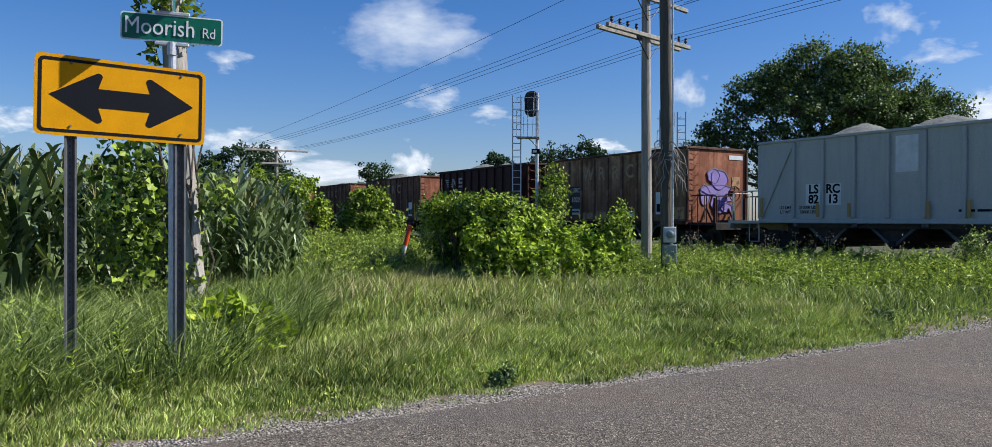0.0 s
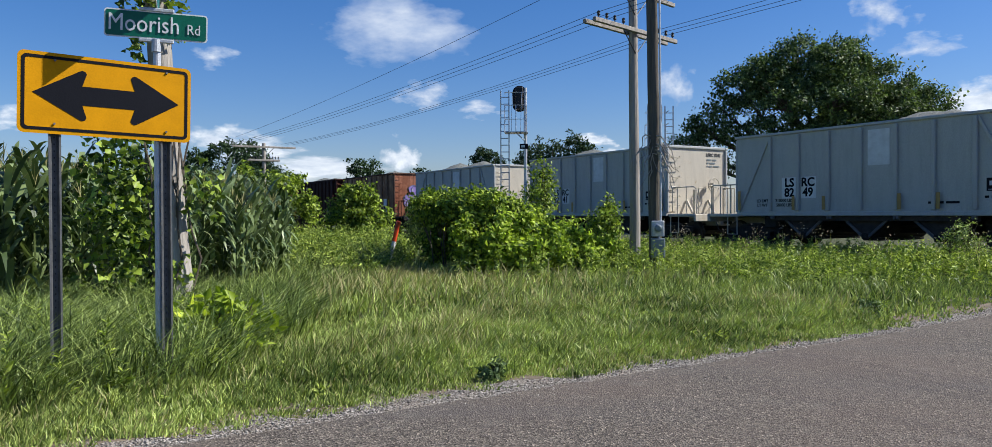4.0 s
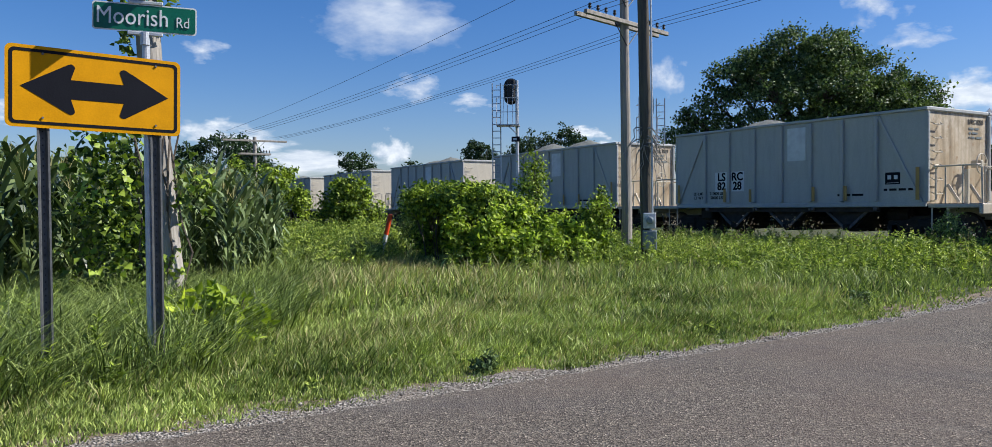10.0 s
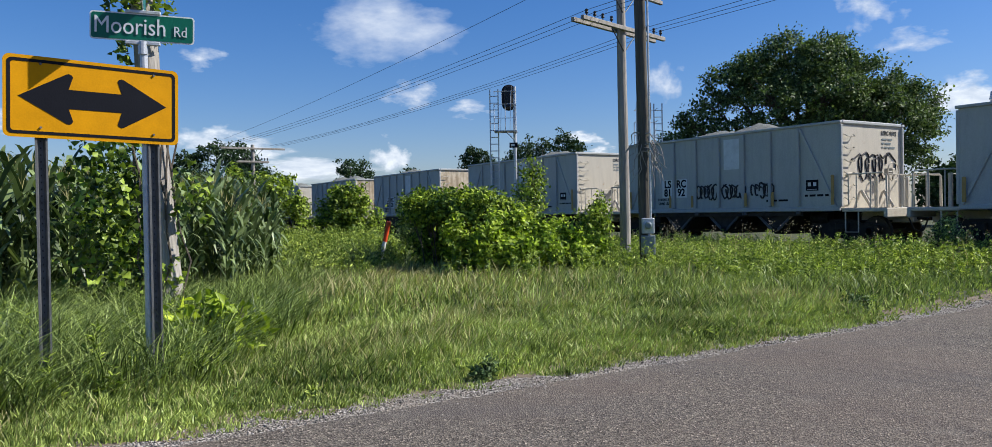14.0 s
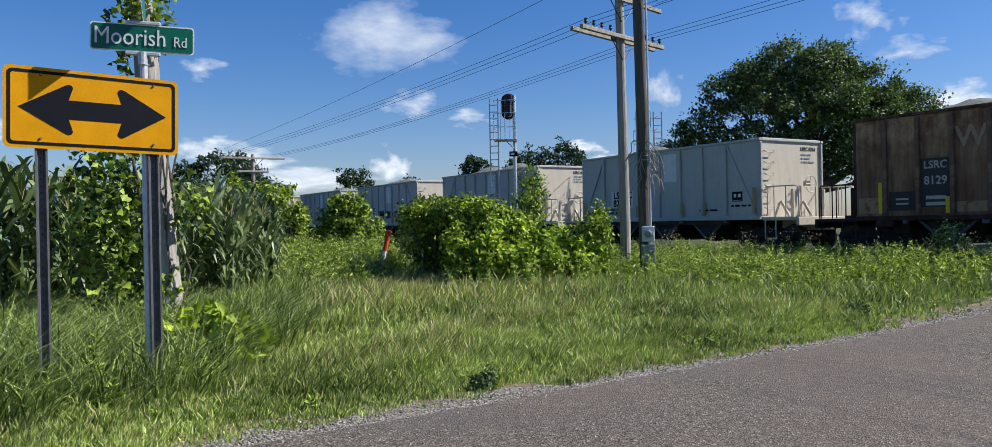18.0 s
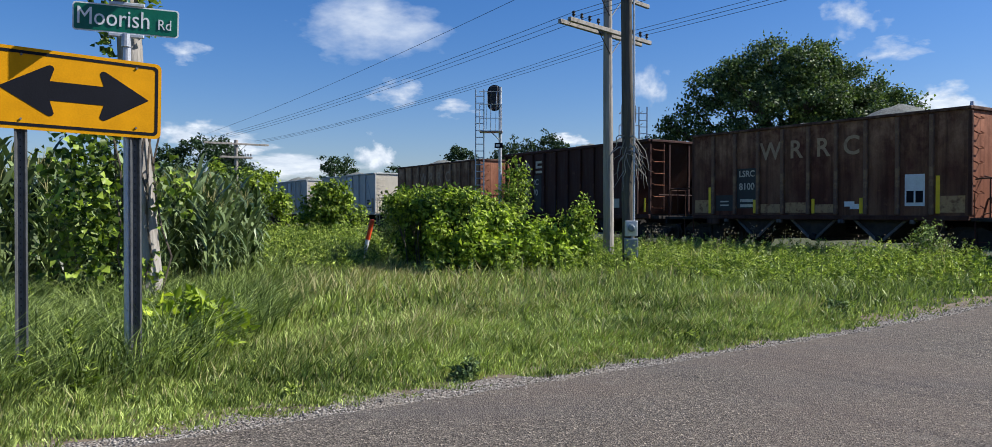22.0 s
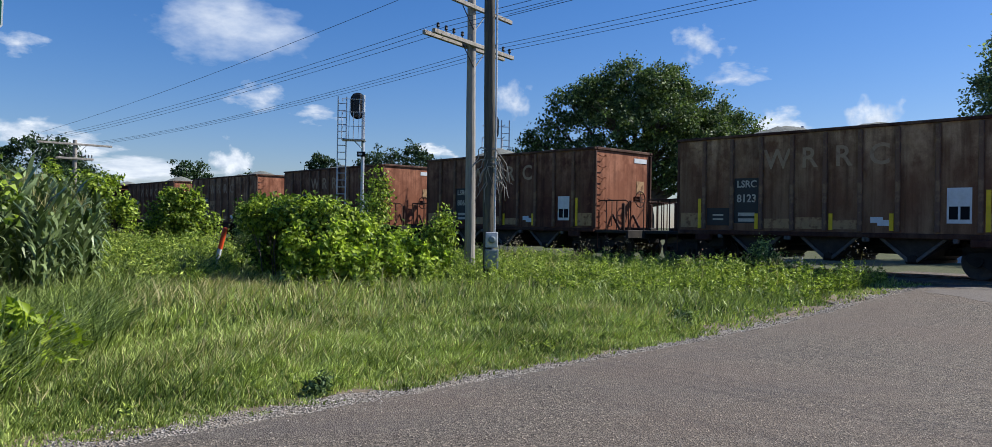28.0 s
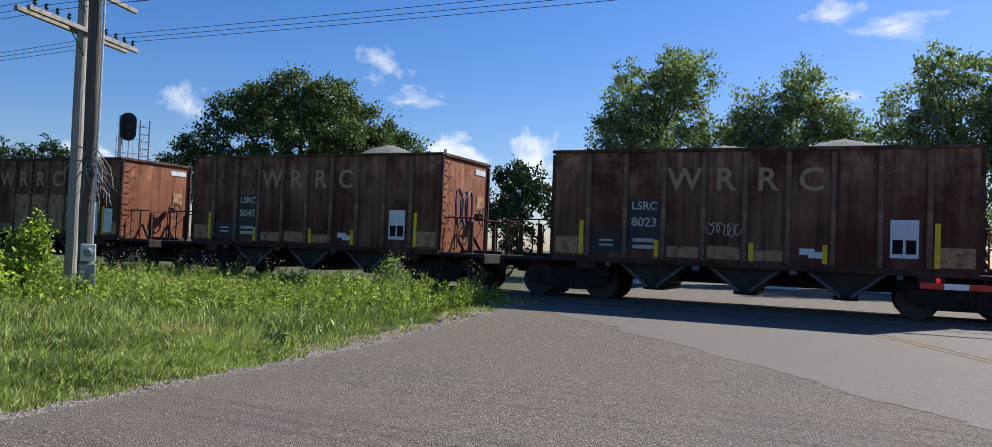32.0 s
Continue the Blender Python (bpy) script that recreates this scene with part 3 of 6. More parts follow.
def truck_mesh_parts():
    frame_ = Build()
    outline = [(-1.12, 0.50), (-1.05, 0.62), (-0.55, 0.66), (-0.30, 0.78), (0.30, 0.78), (0.55, 0.66), (1.05, 0.62), (1.12, 0.50), (1.0, 0.36),
               (0.80, 0.36), (0.55, 0.22), (-0.55, 0.22), (-0.80, 0.36), (-1.0, 0.36)]
    frame_.prism(outline, 0.14, pose(0, -0.07, 0))
    for x in (-0.85, 0.85):
        frame_.tube([(x, -0.12, 0.44), (x, 0.14, 0.44)], 0.13, 10)
        frame_.box((x, 0.1, 0.44), (0.2, 0.08, 0.2), bevel=0.02)
    for x in (-0.16, 0, 0.16):
        frame_.tube([(x, 0.09, 0.26), (x, 0.09, 0.52)], 0.055, 8)
    side = frame_.mesh("side_frame", M_UNDER)
    bol = Build().box((0, 0, 0.58), (0.42, 2.3, 0.22), bevel=0.03).box((0, 0, 0.36), (0.3, 1.9, 0.1)).tube([(0, 0, 0.6), (0, 0, 0.95)], 0.2, 12)
    ws = Build().tube([(0, -1.0, 0), (0, 1.0, 0)], 0.075, 10)
    for sgn in (-1, 1):
        prof = [(0.10, 0.0), (0.30, 0.02), (0.36, 0.0), (0.42, 0.0), (0.42, 0.10), (0.455, 0.12), (0.455, 0.14), (0.36, 0.14), (0.28, 0.09), (0.10, 0.12)]
        k, sides = len(ws.v), 28
        for a in range(sides):
            c, q = math.cos(2 * math.pi * a / sides), math.sin(2 * math.pi * a / sides)
            ws.v += [(r * c, sgn * (0.82 - o), r * q) for r, o in prof]
        n = len(prof)
        ws.f += [(k + a * n + j, k + a * n + (j + 1) % n, k + ((a + 1) % sides) * n + (j + 1) % n, k + ((a + 1) % sides) * n + j) for a in range(sides) for j in range(n)]
    return side, bol.mesh("truck", M_UNDER), ws.mesh("wheelset", M_WHEEL, 35)


def heap_mesh(top, seed, lx=4.3):
    rng = np.random.default_rng(seed)
    X, Y = np.linspace(-lx, lx, 70), np.linspace(-1.42, 1.42, 24)
    x, y = np.meshgrid(X, Y, indexing="ij")
    z = np.full_like(x, -0.32)
    for _ in range(rng.integers(1, 4)):
        cx, sp, h = rng.uniform(-2.0, 2.0), rng.uniform(1.4, 2.4), rng.uniform(0.5, 0.84)
        z = np.maximum(z, -0.32 + h - h * np.sqrt((np.abs(x - cx) / sp) ** 2 + (y / 1.5) ** 2) ** 1.3 * 0.8)
    z = np.maximum(z, -0.4 + 0.12 * np.cos(y)) + rng.normal(0, 0.018, x.shape) + top
    v = np.stack([x, y, z], -1).reshape(-1, 3)
    i, j = np.meshgrid(np.arange(69), np.arange(23), indexing="ij")
    q = (i * 24 + j).ravel()[:, None]
    return quick_mesh("stone_load", v, (q + [0, 24, 25, 1]).ravel(), np.full(len(q), 4), M_BALLASTLOAD)


SIDE_FRAME, BOLSTER, WHEELSET = truck_mesh_parts()
WHEELSETS = []


def running_gear(car):
    for x in (-4.22, 4.22):
        tr = part("truck", BOLSTER, None, car, at=pose(x, 0, 0))
        for y, rz in ((1.0, 0), (-1.0, 180)):
            part("side_frame", SIDE_FRAME, None, tr, at=pose(0, y, 0, 0, 0, rz))
        for wx in (-0.85, 0.85):
            part("wheelset", WHEELSET, None, tr, at=pose(wx, 0, 0.42))


def end_gear(car, sgn, rail_mat, deck_mat, low, brake):
    """Platform, coupler, railings at one end; sgn is the end's side along x."""
    e = sgn * HALF
    part("end_platform", Build().box((e + sgn * 0.68, 0, low - 0.06), (1.36, 2.9, 0.10), bevel=0.02).box((e + sgn * 1.33, 0, low - 0.14), (0.10, 2.95, 0.26), bevel=0.02)
         .box((e + sgn * 0.6, 0, low - 0.27), (1.6, 0.5, 0.32), bevel=0.03), deck_mat, car)
    cp = Build().box((e + sgn * 1.45, 0, 0.86), (0.42, 0.22, 0.24), bevel=0.04).box((e + sgn * 1.62, 0.06 * sgn, 0.86), (0.26, 0.30, 0.28), bevel=0.07)
    part("coupler", cp, M_UNDER, car)
    part("brake_hose", Build().tube([(e + sgn * 1.38, 0.45, 0.8), (e + sgn * 1.5, 0.44, 0.5), (e + sgn * 1.62, 0.35, 0.42), (e + sgn * 1.64, 0.25, 0.55)], 0.022, 6), M_BLACK, car)
    for y0 in (1.38, -1.38):
        h = low + 0.95
        b = Build().tube([(e + sgn * 0.08, y0, h - 0.02), (e + sgn * 0.2, y0, h), (e + sgn * 1.2, y0, h), (e + sgn * 1.28, y0 * 0.97, h - 0.06), (e + sgn * 1.30, y0 * 0.97, low)], 0.022, 6)
        for px in (0.42, 0.85):
            b.tube([(e + sgn * px, y0, low), (e + sgn * px, y0, h)], 0.018, 6)
        part("handrail", b, rail_mat, car)
    for q in (1, -1):
        part("crossover_rail", Build().tube([(e + sgn * 1.30, q * 0.55, low), (e + sgn * 1.30, q * 0.55, low + 0.9), (e + sgn * 1.30, q * 1.25, low + 0.9), (e + sgn * 1.30, q * 1.25, low)], 0.02, 6), rail_mat, car)
        part("end_post", Build().box((e + sgn * 0.62, q * 0.75, low + 0.42), (0.10, 0.08, 0.9), bevel=0.01), rail_mat, car)
    for y0 in (1.42, -1.42):
        st = Build().tube([(e + sgn * 0.1, y0, low - 0.1), (e + sgn * 0.1, y0, 0.42), (e + sgn * 0.5, y0, 0.42), (e + sgn * 0.5, y0, low - 0.1)], 0.02, 6)
        part("sill_step", st, rail_mat, car)
    for i, sl in enumerate((0.55, -0.55)):
        part("slope_brace", Build().tube([(e + sgn * 0.02, sl, low + 0.5), (e + sgn * 0.32, sl, low + 0.02)], 0.045, 6), rail_mat, car)
    if brake:
        ring = [(e + sgn * 0.32, -0.55 + 0.27 * math.cos(a), low + 1.05 + 0.27 * math.sin(a)) for a in np.linspace(0, 2 * math.pi, 19)]
        b = Build().tube(ring, 0.02, 6).box((e + sgn * 0.2, -0.55, low + 1.05), (0.28, 0.14, 0.2), bevel=0.02)
        for a in range(4):
            b.tube([(e + sgn * 0.32, -0.55, low + 1.05), (e + sgn * 0.32, -0.55 + 0.27 * math.cos(a * math.pi / 2), low + 1.05 + 0.27 * math.sin(a * math.pi / 2))], 0.014, 5)
        part("brake_wheel", b, rail_mat, car)


def rungs(car, x, y, z0, z1, count, mat, sgn, width=0.42):
    for z in np.linspace(z0, z1, count):
        part("ladder_rung", Build().tube([(x, y - width / 2, z + 0.06), (x + sgn * 0.09, y - width / 2 + 0.02, z), (x + sgn * 0.09, y + width / 2 - 0.02, z), (x, y + width / 2, z + 0.06)], 0.016, 5), mat, car)


def car_shell(car, body_mat, end_mat, rib_mat, top, low, panels, sheet_end, frame_mat):
    for sgn in (1, -1):
        part("side_sheet", Build().box((0, sgn * 1.5, (top + low) / 2), (2 * HALF, 0.05, top - low)), body_mat, car)
        part("top_chord", Build().box((0, sgn * 1.52, top + 0.02), (2 * HALF + 0.12, 0.13, 0.08), bevel=0.015), frame_mat, car)
        part("side_sill", Build().box((0, sgn * 1.5, low - 0.02), (2 * HALF, 0.12, 0.13), bevel=0.02), frame_mat, car)
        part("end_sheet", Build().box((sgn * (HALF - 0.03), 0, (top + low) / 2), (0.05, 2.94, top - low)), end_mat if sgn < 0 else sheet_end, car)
        part("end_chord", Build().box((sgn * (HALF - 0.01), 0, top + 0.025), (0.12, 2.88, 0.10), bevel=0.02), frame_mat, car)
        for y in (1.47, -1.47):
            part("corner_post", Build().box((sgn * (HALF + 0.015), y + 0.02 * np.sign(y), (top + low) / 2), (0.10, 0.09, top - low - 0.1), bevel=0.015), frame_mat, car)
    step = 2 * HALF / panels
    places = [HALF - i * step for i in range(1, panels)] if panels == 10 else [3.1 - i * 1.033 for i in range(7)]
    rib = Build().box((0, 0, 0), (0.11, 0.09, top - low - 0.12), bevel=0.018).mesh("rib", rib_mat)
    for rx in places:
        for sgn in (1, -1):
            part("rib", rib, None, car, at=pose(rx, sgn * 1.565, (top + low) / 2 + 0.01))
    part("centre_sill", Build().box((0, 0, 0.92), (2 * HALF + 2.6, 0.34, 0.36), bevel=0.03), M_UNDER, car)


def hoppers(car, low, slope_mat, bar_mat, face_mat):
    # added dark box; hides the sunlit ground beyond, so the underside looks shaded
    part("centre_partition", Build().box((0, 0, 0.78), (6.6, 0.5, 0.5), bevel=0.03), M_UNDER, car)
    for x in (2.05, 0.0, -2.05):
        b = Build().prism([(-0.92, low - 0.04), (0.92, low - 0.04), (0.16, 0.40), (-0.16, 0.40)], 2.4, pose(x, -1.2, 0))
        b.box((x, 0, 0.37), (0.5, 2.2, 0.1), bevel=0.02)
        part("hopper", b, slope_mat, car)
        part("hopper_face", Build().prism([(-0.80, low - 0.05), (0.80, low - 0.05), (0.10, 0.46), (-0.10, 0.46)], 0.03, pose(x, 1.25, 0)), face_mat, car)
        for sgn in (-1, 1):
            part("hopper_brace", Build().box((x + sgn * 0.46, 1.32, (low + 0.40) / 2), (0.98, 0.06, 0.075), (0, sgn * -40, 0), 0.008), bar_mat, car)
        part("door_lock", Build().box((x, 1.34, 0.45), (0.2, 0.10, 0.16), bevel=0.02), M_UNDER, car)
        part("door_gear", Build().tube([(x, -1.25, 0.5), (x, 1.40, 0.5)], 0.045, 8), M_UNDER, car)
        for sgn in (-1, 1):
            part("sill_bracket", Build().box((x + sgn * 1.0, 1.5, low - 0.12), (0.12, 0.12, 0.12), bevel=0.02), bar_mat, car)
    part("train_pipe", Build().tube([(-5.4, 0.55, 0.72), (5.4, 0.55, 0.72)], 0.03, 6), M_UNDER, car)
    part("equipment_box", Build().box((3.35, 1.05, low - 0.28), (0.5, 0.4, 0.36), bevel=0.04), M_UNDER, car)
    part("air_tank", Build().tube([(-3.6, 0.75, low - 0.3), (-3.0, 0.75, low - 0.3)], 0.17, 12), M_UNDER, car)


def white_car():
    car = thing("hopper_car", pose(0, 0, 0), "pale grey steel hopper car loaded with crushed stone", "hopper car", "hopper cars of the train")
    car_shell(car, M_WHITECAR, M_WHITEEND, M_WHITECAR, TOP_W, LOW_W, 8, M_WHITECAR, M_WHITECAR)
    for sgn in (1, -1):
        part("diagonal_brace", Build().box((sgn * 3.75, 1.55, 2.3), (0.08, 0.05, 2.62), (0, sgn * -27.5, 0), 0.01), M_WHITECAR, car)
        end_gear(car, sgn, M_WHITEEND, M_WHITEEND, LOW_W, sgn < 0)
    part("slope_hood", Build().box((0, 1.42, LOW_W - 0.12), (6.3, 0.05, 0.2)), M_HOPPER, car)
    hoppers(car, LOW_W, M_UNDER, M_BRACE, M_HOPPER)
    rungs(car, -HALF - 0.01, 1.12, 1.35, 3.15, 6, M_WHITEEND, -1)
    part("corner_grab", Build().tube([(-HALF - 0.02, 1.30, 1.15), (-HALF - 0.2, 1.42, 1.2), (-HALF - 0.2, 1.42, 2.0), (-HALF - 0.16, 1.42, 2.08), (-HALF - 0.02, 1.0, 2.1)], 0.02, 6), M_WHITEEND, car)
    running_gear(car)
    plate("blank_patch", M_PATCH, car, -0.52, 2.9, 0.64, 0.98, label="lighter repainted patch")
    for x, h in ((4.28, 0.62), (2.2, 0.42), (1.15, 0.4), (-1.16, 0.42), (-2.2, 0.42), (-4.28, 0.85)):
        part("reflector", Build().box((x, 1.615, LOW_W + 0.1 + h / 2), (0.10, 0.008, h)), M_OLDREFLECT, car, "dull amber reflector strip")
    plate("emblem", M_SIGNBLACK, car, -3.55, 1.78, 0.42, 0.32)
    plate("emblem_mark", M_PATCH, car, -3.46, 1.81, 0.10, 0.11, 1.534)
    plate("emblem_mark", M_PATCH, car, -3.64, 1.81, 0.10, 0.11, 1.534)
    plate("emblem_mark", M_PATCH, car, -3.55, 1.66, 0.34, 0.012, 1.534)
    for x0, z0, ws in ((-1.9, 1.36, (0.2, 0.14, 0.34)), (-3.3, 1.48, (0.1, 0.2, 0.2, 0.24))):
        x = x0
        for w in ws:
            plate("stencil_line", M_SIGNBLACK, car, x - w / 2, z0, w, 0.06)
            x -= w + 0.06
    for z0, ws in ((3.12, (0.24, 0.2)), (3.0, (0.1, 0.28)), (2.88, (0.06, 0.16, 0.3))):
        y = -0.5
        for w in ws:
            part("stencil_line", Build().box((-HALF - 0.008, y - w / 2, z0), (0.006, w, 0.05)), M_BOXGREY, car)
            y -= w + 0.06
    for words, x, z in (("LD LMT", 3.42, 1.49), ("LT WT", 3.42, 1.35), ("210000 LBS", 2.6, 1.49), ("58000 LBS", 2.6, 1.35)):
        lettering(words, 0.135, M_SIGNBLACK, car, x, z, 1.528, bold=0.002, small=True)
    return car


def brown_car():
    car = thing("hopper_car", pose(0, 0, 0), "rust-brown steel hopper car loaded with crushed stone", "hopper car", "hopper cars of the train")
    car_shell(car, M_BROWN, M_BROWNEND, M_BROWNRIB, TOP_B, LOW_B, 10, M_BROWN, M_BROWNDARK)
    for sgn in (1, -1):
        end_gear(car, sgn, M_BROWNDARK, M_UNDER, LOW_B, sgn < 0)
    hoppers(car, LOW_B, M_UNDER, M_BRACE, M_HOPPER)
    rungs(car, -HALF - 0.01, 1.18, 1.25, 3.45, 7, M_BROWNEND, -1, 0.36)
    part("corner_grab", Build().tube([(-HALF - 0.02, 0.85, 1.1), (-HALF - 0.22, 0.85, 1.15), (-HALF - 0.22, 0.85, 2.0), (-HALF - 0.02, 0.85, 2.05)], 0.02, 6), M_BROWNRIB, car)
    running_gear(car)
    step = 2 * HALF / 10
    px = lambda i: HALF - (i + 0.5) * step
    for i, h, hh in ((0, 0.36, 0.42), (3, 0.34, 0.26), (4, 0.3, 0.3), (5, 0.32, 0.24), (9, 0.52, 0.42)):
        plate("primer_patch", M_TANPATCH, car, px(i), LOW_B + 0.12 + hh / 2, step - 0.17, hh, label="tan primer patch")
    for x, h in ((px(0) - 0.28, 0.85), (px(2) - 0.30, 0.42), (px(5) + 0.30, 0.42), (px(6) - 0.30, 0.42), (px(9) + 0.30, 0.95)):
        part("reflector", Build().box((x, 1.538, LOW_B + 0.1 + h / 2), (0.10, 0.008, h)), M_REFLECT, car, "yellow reflector strip")
    plate("number_patch", M_NAVY, car, px(2), 1.9, step - 0.13, 1.25, label="dark blue number patch")
    plate("data_patch", M_DARKPATCH, car, px(1), 1.45, step - 0.16, 0.5)
    plate("data_plate", M_DECAL, car, px(8), 1.72, 0.52, 0.82, 1.532, label="white data decal")
    plate("data_mark", M_SIGNBLACK, car, px(8) + 0.12, 1.55, 0.19, 0.3, 1.537)
    plate("data_mark", M_SIGNBLACK, car, px(8) - 0.12, 1.55, 0.19, 0.3, 1.537)
    plate("small_decal", M_DECAL, car, px(6) + 0.05, 1.38, 0.3, 0.14, 1.531)
    plate("small_decal", M_DECAL, car, px(6) - 0.14, 1.31, 0.34, 0.14, 1.532)
    for k, z in ((0.5, 1.46), (0.5, 1.58)):
        plate("stencil_line", M_STENCIL, car, px(1), z - 0.08, 0.34, 0.045, 1.534)
    for z in (1.52, 1.36):
        plate("stencil_line", M_STENCIL, car, px(2), z, 0.5, 0.09, 1.535)
    part("end_number_plate", Build().box((-HALF - 0.008, -0.95, 3.42), (0.006, 0.7, 0.16)), M_PATCH, car)
    part("end_decal", Build().box((-HALF - 0.008, -0.95, 2.5), (0.006, 0.42, 0.42)), M_TANPATCH, car)
    for sgn in (1, -1):
        part("truck_lug", Build().box((sgn * 3.6, 1.5, LOW_B - 0.16), (0.5, 0.14, 0.2), bevel=0.03), M_BROWNDARK, car)
    return car


def dark_car():
    """Longer, with end ladders on open corner posts."""
    car = thing("hopper_car", pose(0, 0, 0), "dark maroon-black steel hopper car loaded with crushed stone", "hopper car", "hopper cars of the train")
    top, low, h = 3.72, 1.02, 4.72
    for sgn in (1, -1):
        part("side_sheet", Build().box((0, sgn * 1.5, (top + low) / 2), (2 * h - 1.2, 0.05, top - low)), M_DARKCAR, car)
        part("top_chord", Build().box((0, sgn * 1.52, top + 0.02), (2 * h, 0.14, 0.11), bevel=0.02), M_DARKCAR, car)
        part("side_sill", Build().box((0, sgn * 1.5, low - 0.02), (2 * h, 0.14, 0.16), bevel=0.02), M_DARKCAR, car)
        part("slope_sheet", Build().prism([(h - 0.05, top), (h - 0.65, top), (h - 1.5, low), (h - 1.42, low)], 2.9, pose(0, -1.45, 0) if sgn > 0 else pose(0, 1.45, 0, 0, 0, 180)), M_DARKCAR, car)
        part("end_chord", Build().box((sgn * (h - 0.02), 0, top + 0.02), (0.14, 2.9, 0.1), bevel=0.02), M_DARKCAR, car)
        for y in (1.45, -1.45, 0.5, -0.5):
            part("corner_post", Build().box((sgn * (h - 0.05), y, (top + low) / 2), (0.09, 0.09, top - low), bevel=0.012), M_DARKCAR, car)
        part("end_deck", Build().box((sgn * (h - 0.1), 0, low - 0.05), (1.0, 2.9, 0.12), bevel=0.02), M_UNDER, car)
        part("coupler", Build().box((sgn * (h + 0.62), 0, 0.86), (0.9, 0.26, 0.26), bevel=0.05), M_UNDER, car)
        part("handrail", Build().tube([(sgn * (h + 0.35), -1.4, low + 0.75), (sgn * (h + 0.35), 1.4, low + 0.75)], 0.022, 6).tube([(sgn * (h + 0.35), 0.8, low), (sgn * (h + 0.35), 0.8, low + 0.75)], 0.02, 6)
             .tube([(sgn * (h + 0.35), -0.8, low), (sgn * (h + 0.35), -0.8, low + 0.75)], 0.02, 6), M_DARKCAR, car)
        rungs(car, sgn * (h - 0.02), 1.1, 1.3, 3.4, 6, M_BROWNEND, sgn, 0.55)
        part("ladder_stile", Build().box((sgn * h, 0.82, 2.4), (0.05, 0.04, 2.5)), M_DARKCAR, car)
    rib = Build().box((0, 0, 0), (0.13, 0.10, top - low - 0.1), bevel=0.02).mesh("rib", M_DARKCAR)
    for i in range(11):
        for sgn in (1, -1):
            part("rib", rib, None, car, at=pose(4.1 - i * 0.82, sgn * 1.565, (top + low) / 2))
    part("centre_sill", Build().box((0, 0, 0.92), (11.0, 0.34, 0.36), bevel=0.03), M_UNDER, car)
    hoppers(car, low, M_UNDER, M_DARKCAR, M_HOPPER)
    running_gear(car)
    for x in (4.0, 1.2, -0.6, -2.2, -4.1):
        part("reflector", Build().box((x - 0.4, 1.535, 1.42), (0.09, 0.008, 0.5)), M_REFLECT, car, "yellow reflector strip")
    plate("number_patch", M_NAVY, car, 2.6, 1.95, 1.5, 1.6, label="dark blue number patch")
    plate("emblem", M_STENCIL, car, -2.9, 1.5, 0.44, 0.34)
    for i, z in enumerate((3.28, 3.16, 3.04, 2.92)):
        plate("logo_bar", M_STENCIL, car, 3.55 - 0.08 * i, z, 0.62, 0.055, label="faded white logo stripe")
    for x, rot in ((2.95, 0), (2.72, 35), (2.5, 0)):
        part("logo_bar", Build().box((x, 1.533, 3.1), (0.1, 0.006, 0.52), (0, rot, 0)), M_STENCIL, car, "faded white logo stripe")
    for x, z, w, hh in ((1.95, 3.31, 0.62, 0.1), (1.95, 3.1, 0.62, 0.1), (1.95, 2.89, 0.62, 0.1), (2.2, 3.2, 0.12, 0.2), (1.7, 3.0, 0.12, 0.2)):
        plate("logo_bar", M_STENCIL, car, x, z, w, hh, 1.534, "faded white logo stripe")
    return car


OFFSETS = {0: 17.3}
for k in range(1, 21):
    OFFSETS[k] = OFFSETS[k - 1] - (11.1 if k == 11 else 11.55 if k == 12 else PITCH)
for k in range(-1, -7, -1):
    OFFSETS[k] = OFFSETS[k + 1] + (11.1 if k == -2 else 11.55 if k == -3 else PITCH)
LONG = 1.055      # the last car but one is a little longer
# car 20 stays out of view; it is added to continue the train's shadow
OFFSETS[20] -= 2 * HALF * (LONG - 1)
NUMBERS = {-1: "1020", 0: "8213", 1: "8241", 2: "8249", 3: "8245", 4: "8227", 5: "8228", 6: "8202", 7: "8192", 8: "8221", 9: "8214", 10: "8129", 11: "8170",
           12: "8100", 13: "8098", 14: "8102", 15: "8068", 16: "8123", 17: "8020", 18: "8045", 19: "8023"}


def scrawl(car, mat, at, size, seed, label, on_end, r):
    """Looping spray-can strokes on a side or an end."""
    rng = random.Random(seed)
    w, h = size
    count = max(3, round(w / h * 3))
    for i in range(count):
        u0 = (i + 0.5) / count - 0.5
        a0, turns, big = rng.uniform(0, 6.28), rng.uniform(0.6, 1.4), rng.uniform(0.3, 0.48)
        pts = []
        for q in range(13):
            a = a0 + turns * 2 * math.pi * q / 12
            uu = (u0 + 0.5 / count * 1.5 * math.cos(a)) * w
            vv = (big * math.sin(a) + 0.1 * math.sin(2.3 * a)) * h
            pts.append((at[0], at[1] + uu, at[2] + vv) if on_end else (at[0] - uu, at[1], at[2] + vv))
        part("spray_stroke", Build().tube(pts, r, 4), mat, car, label)


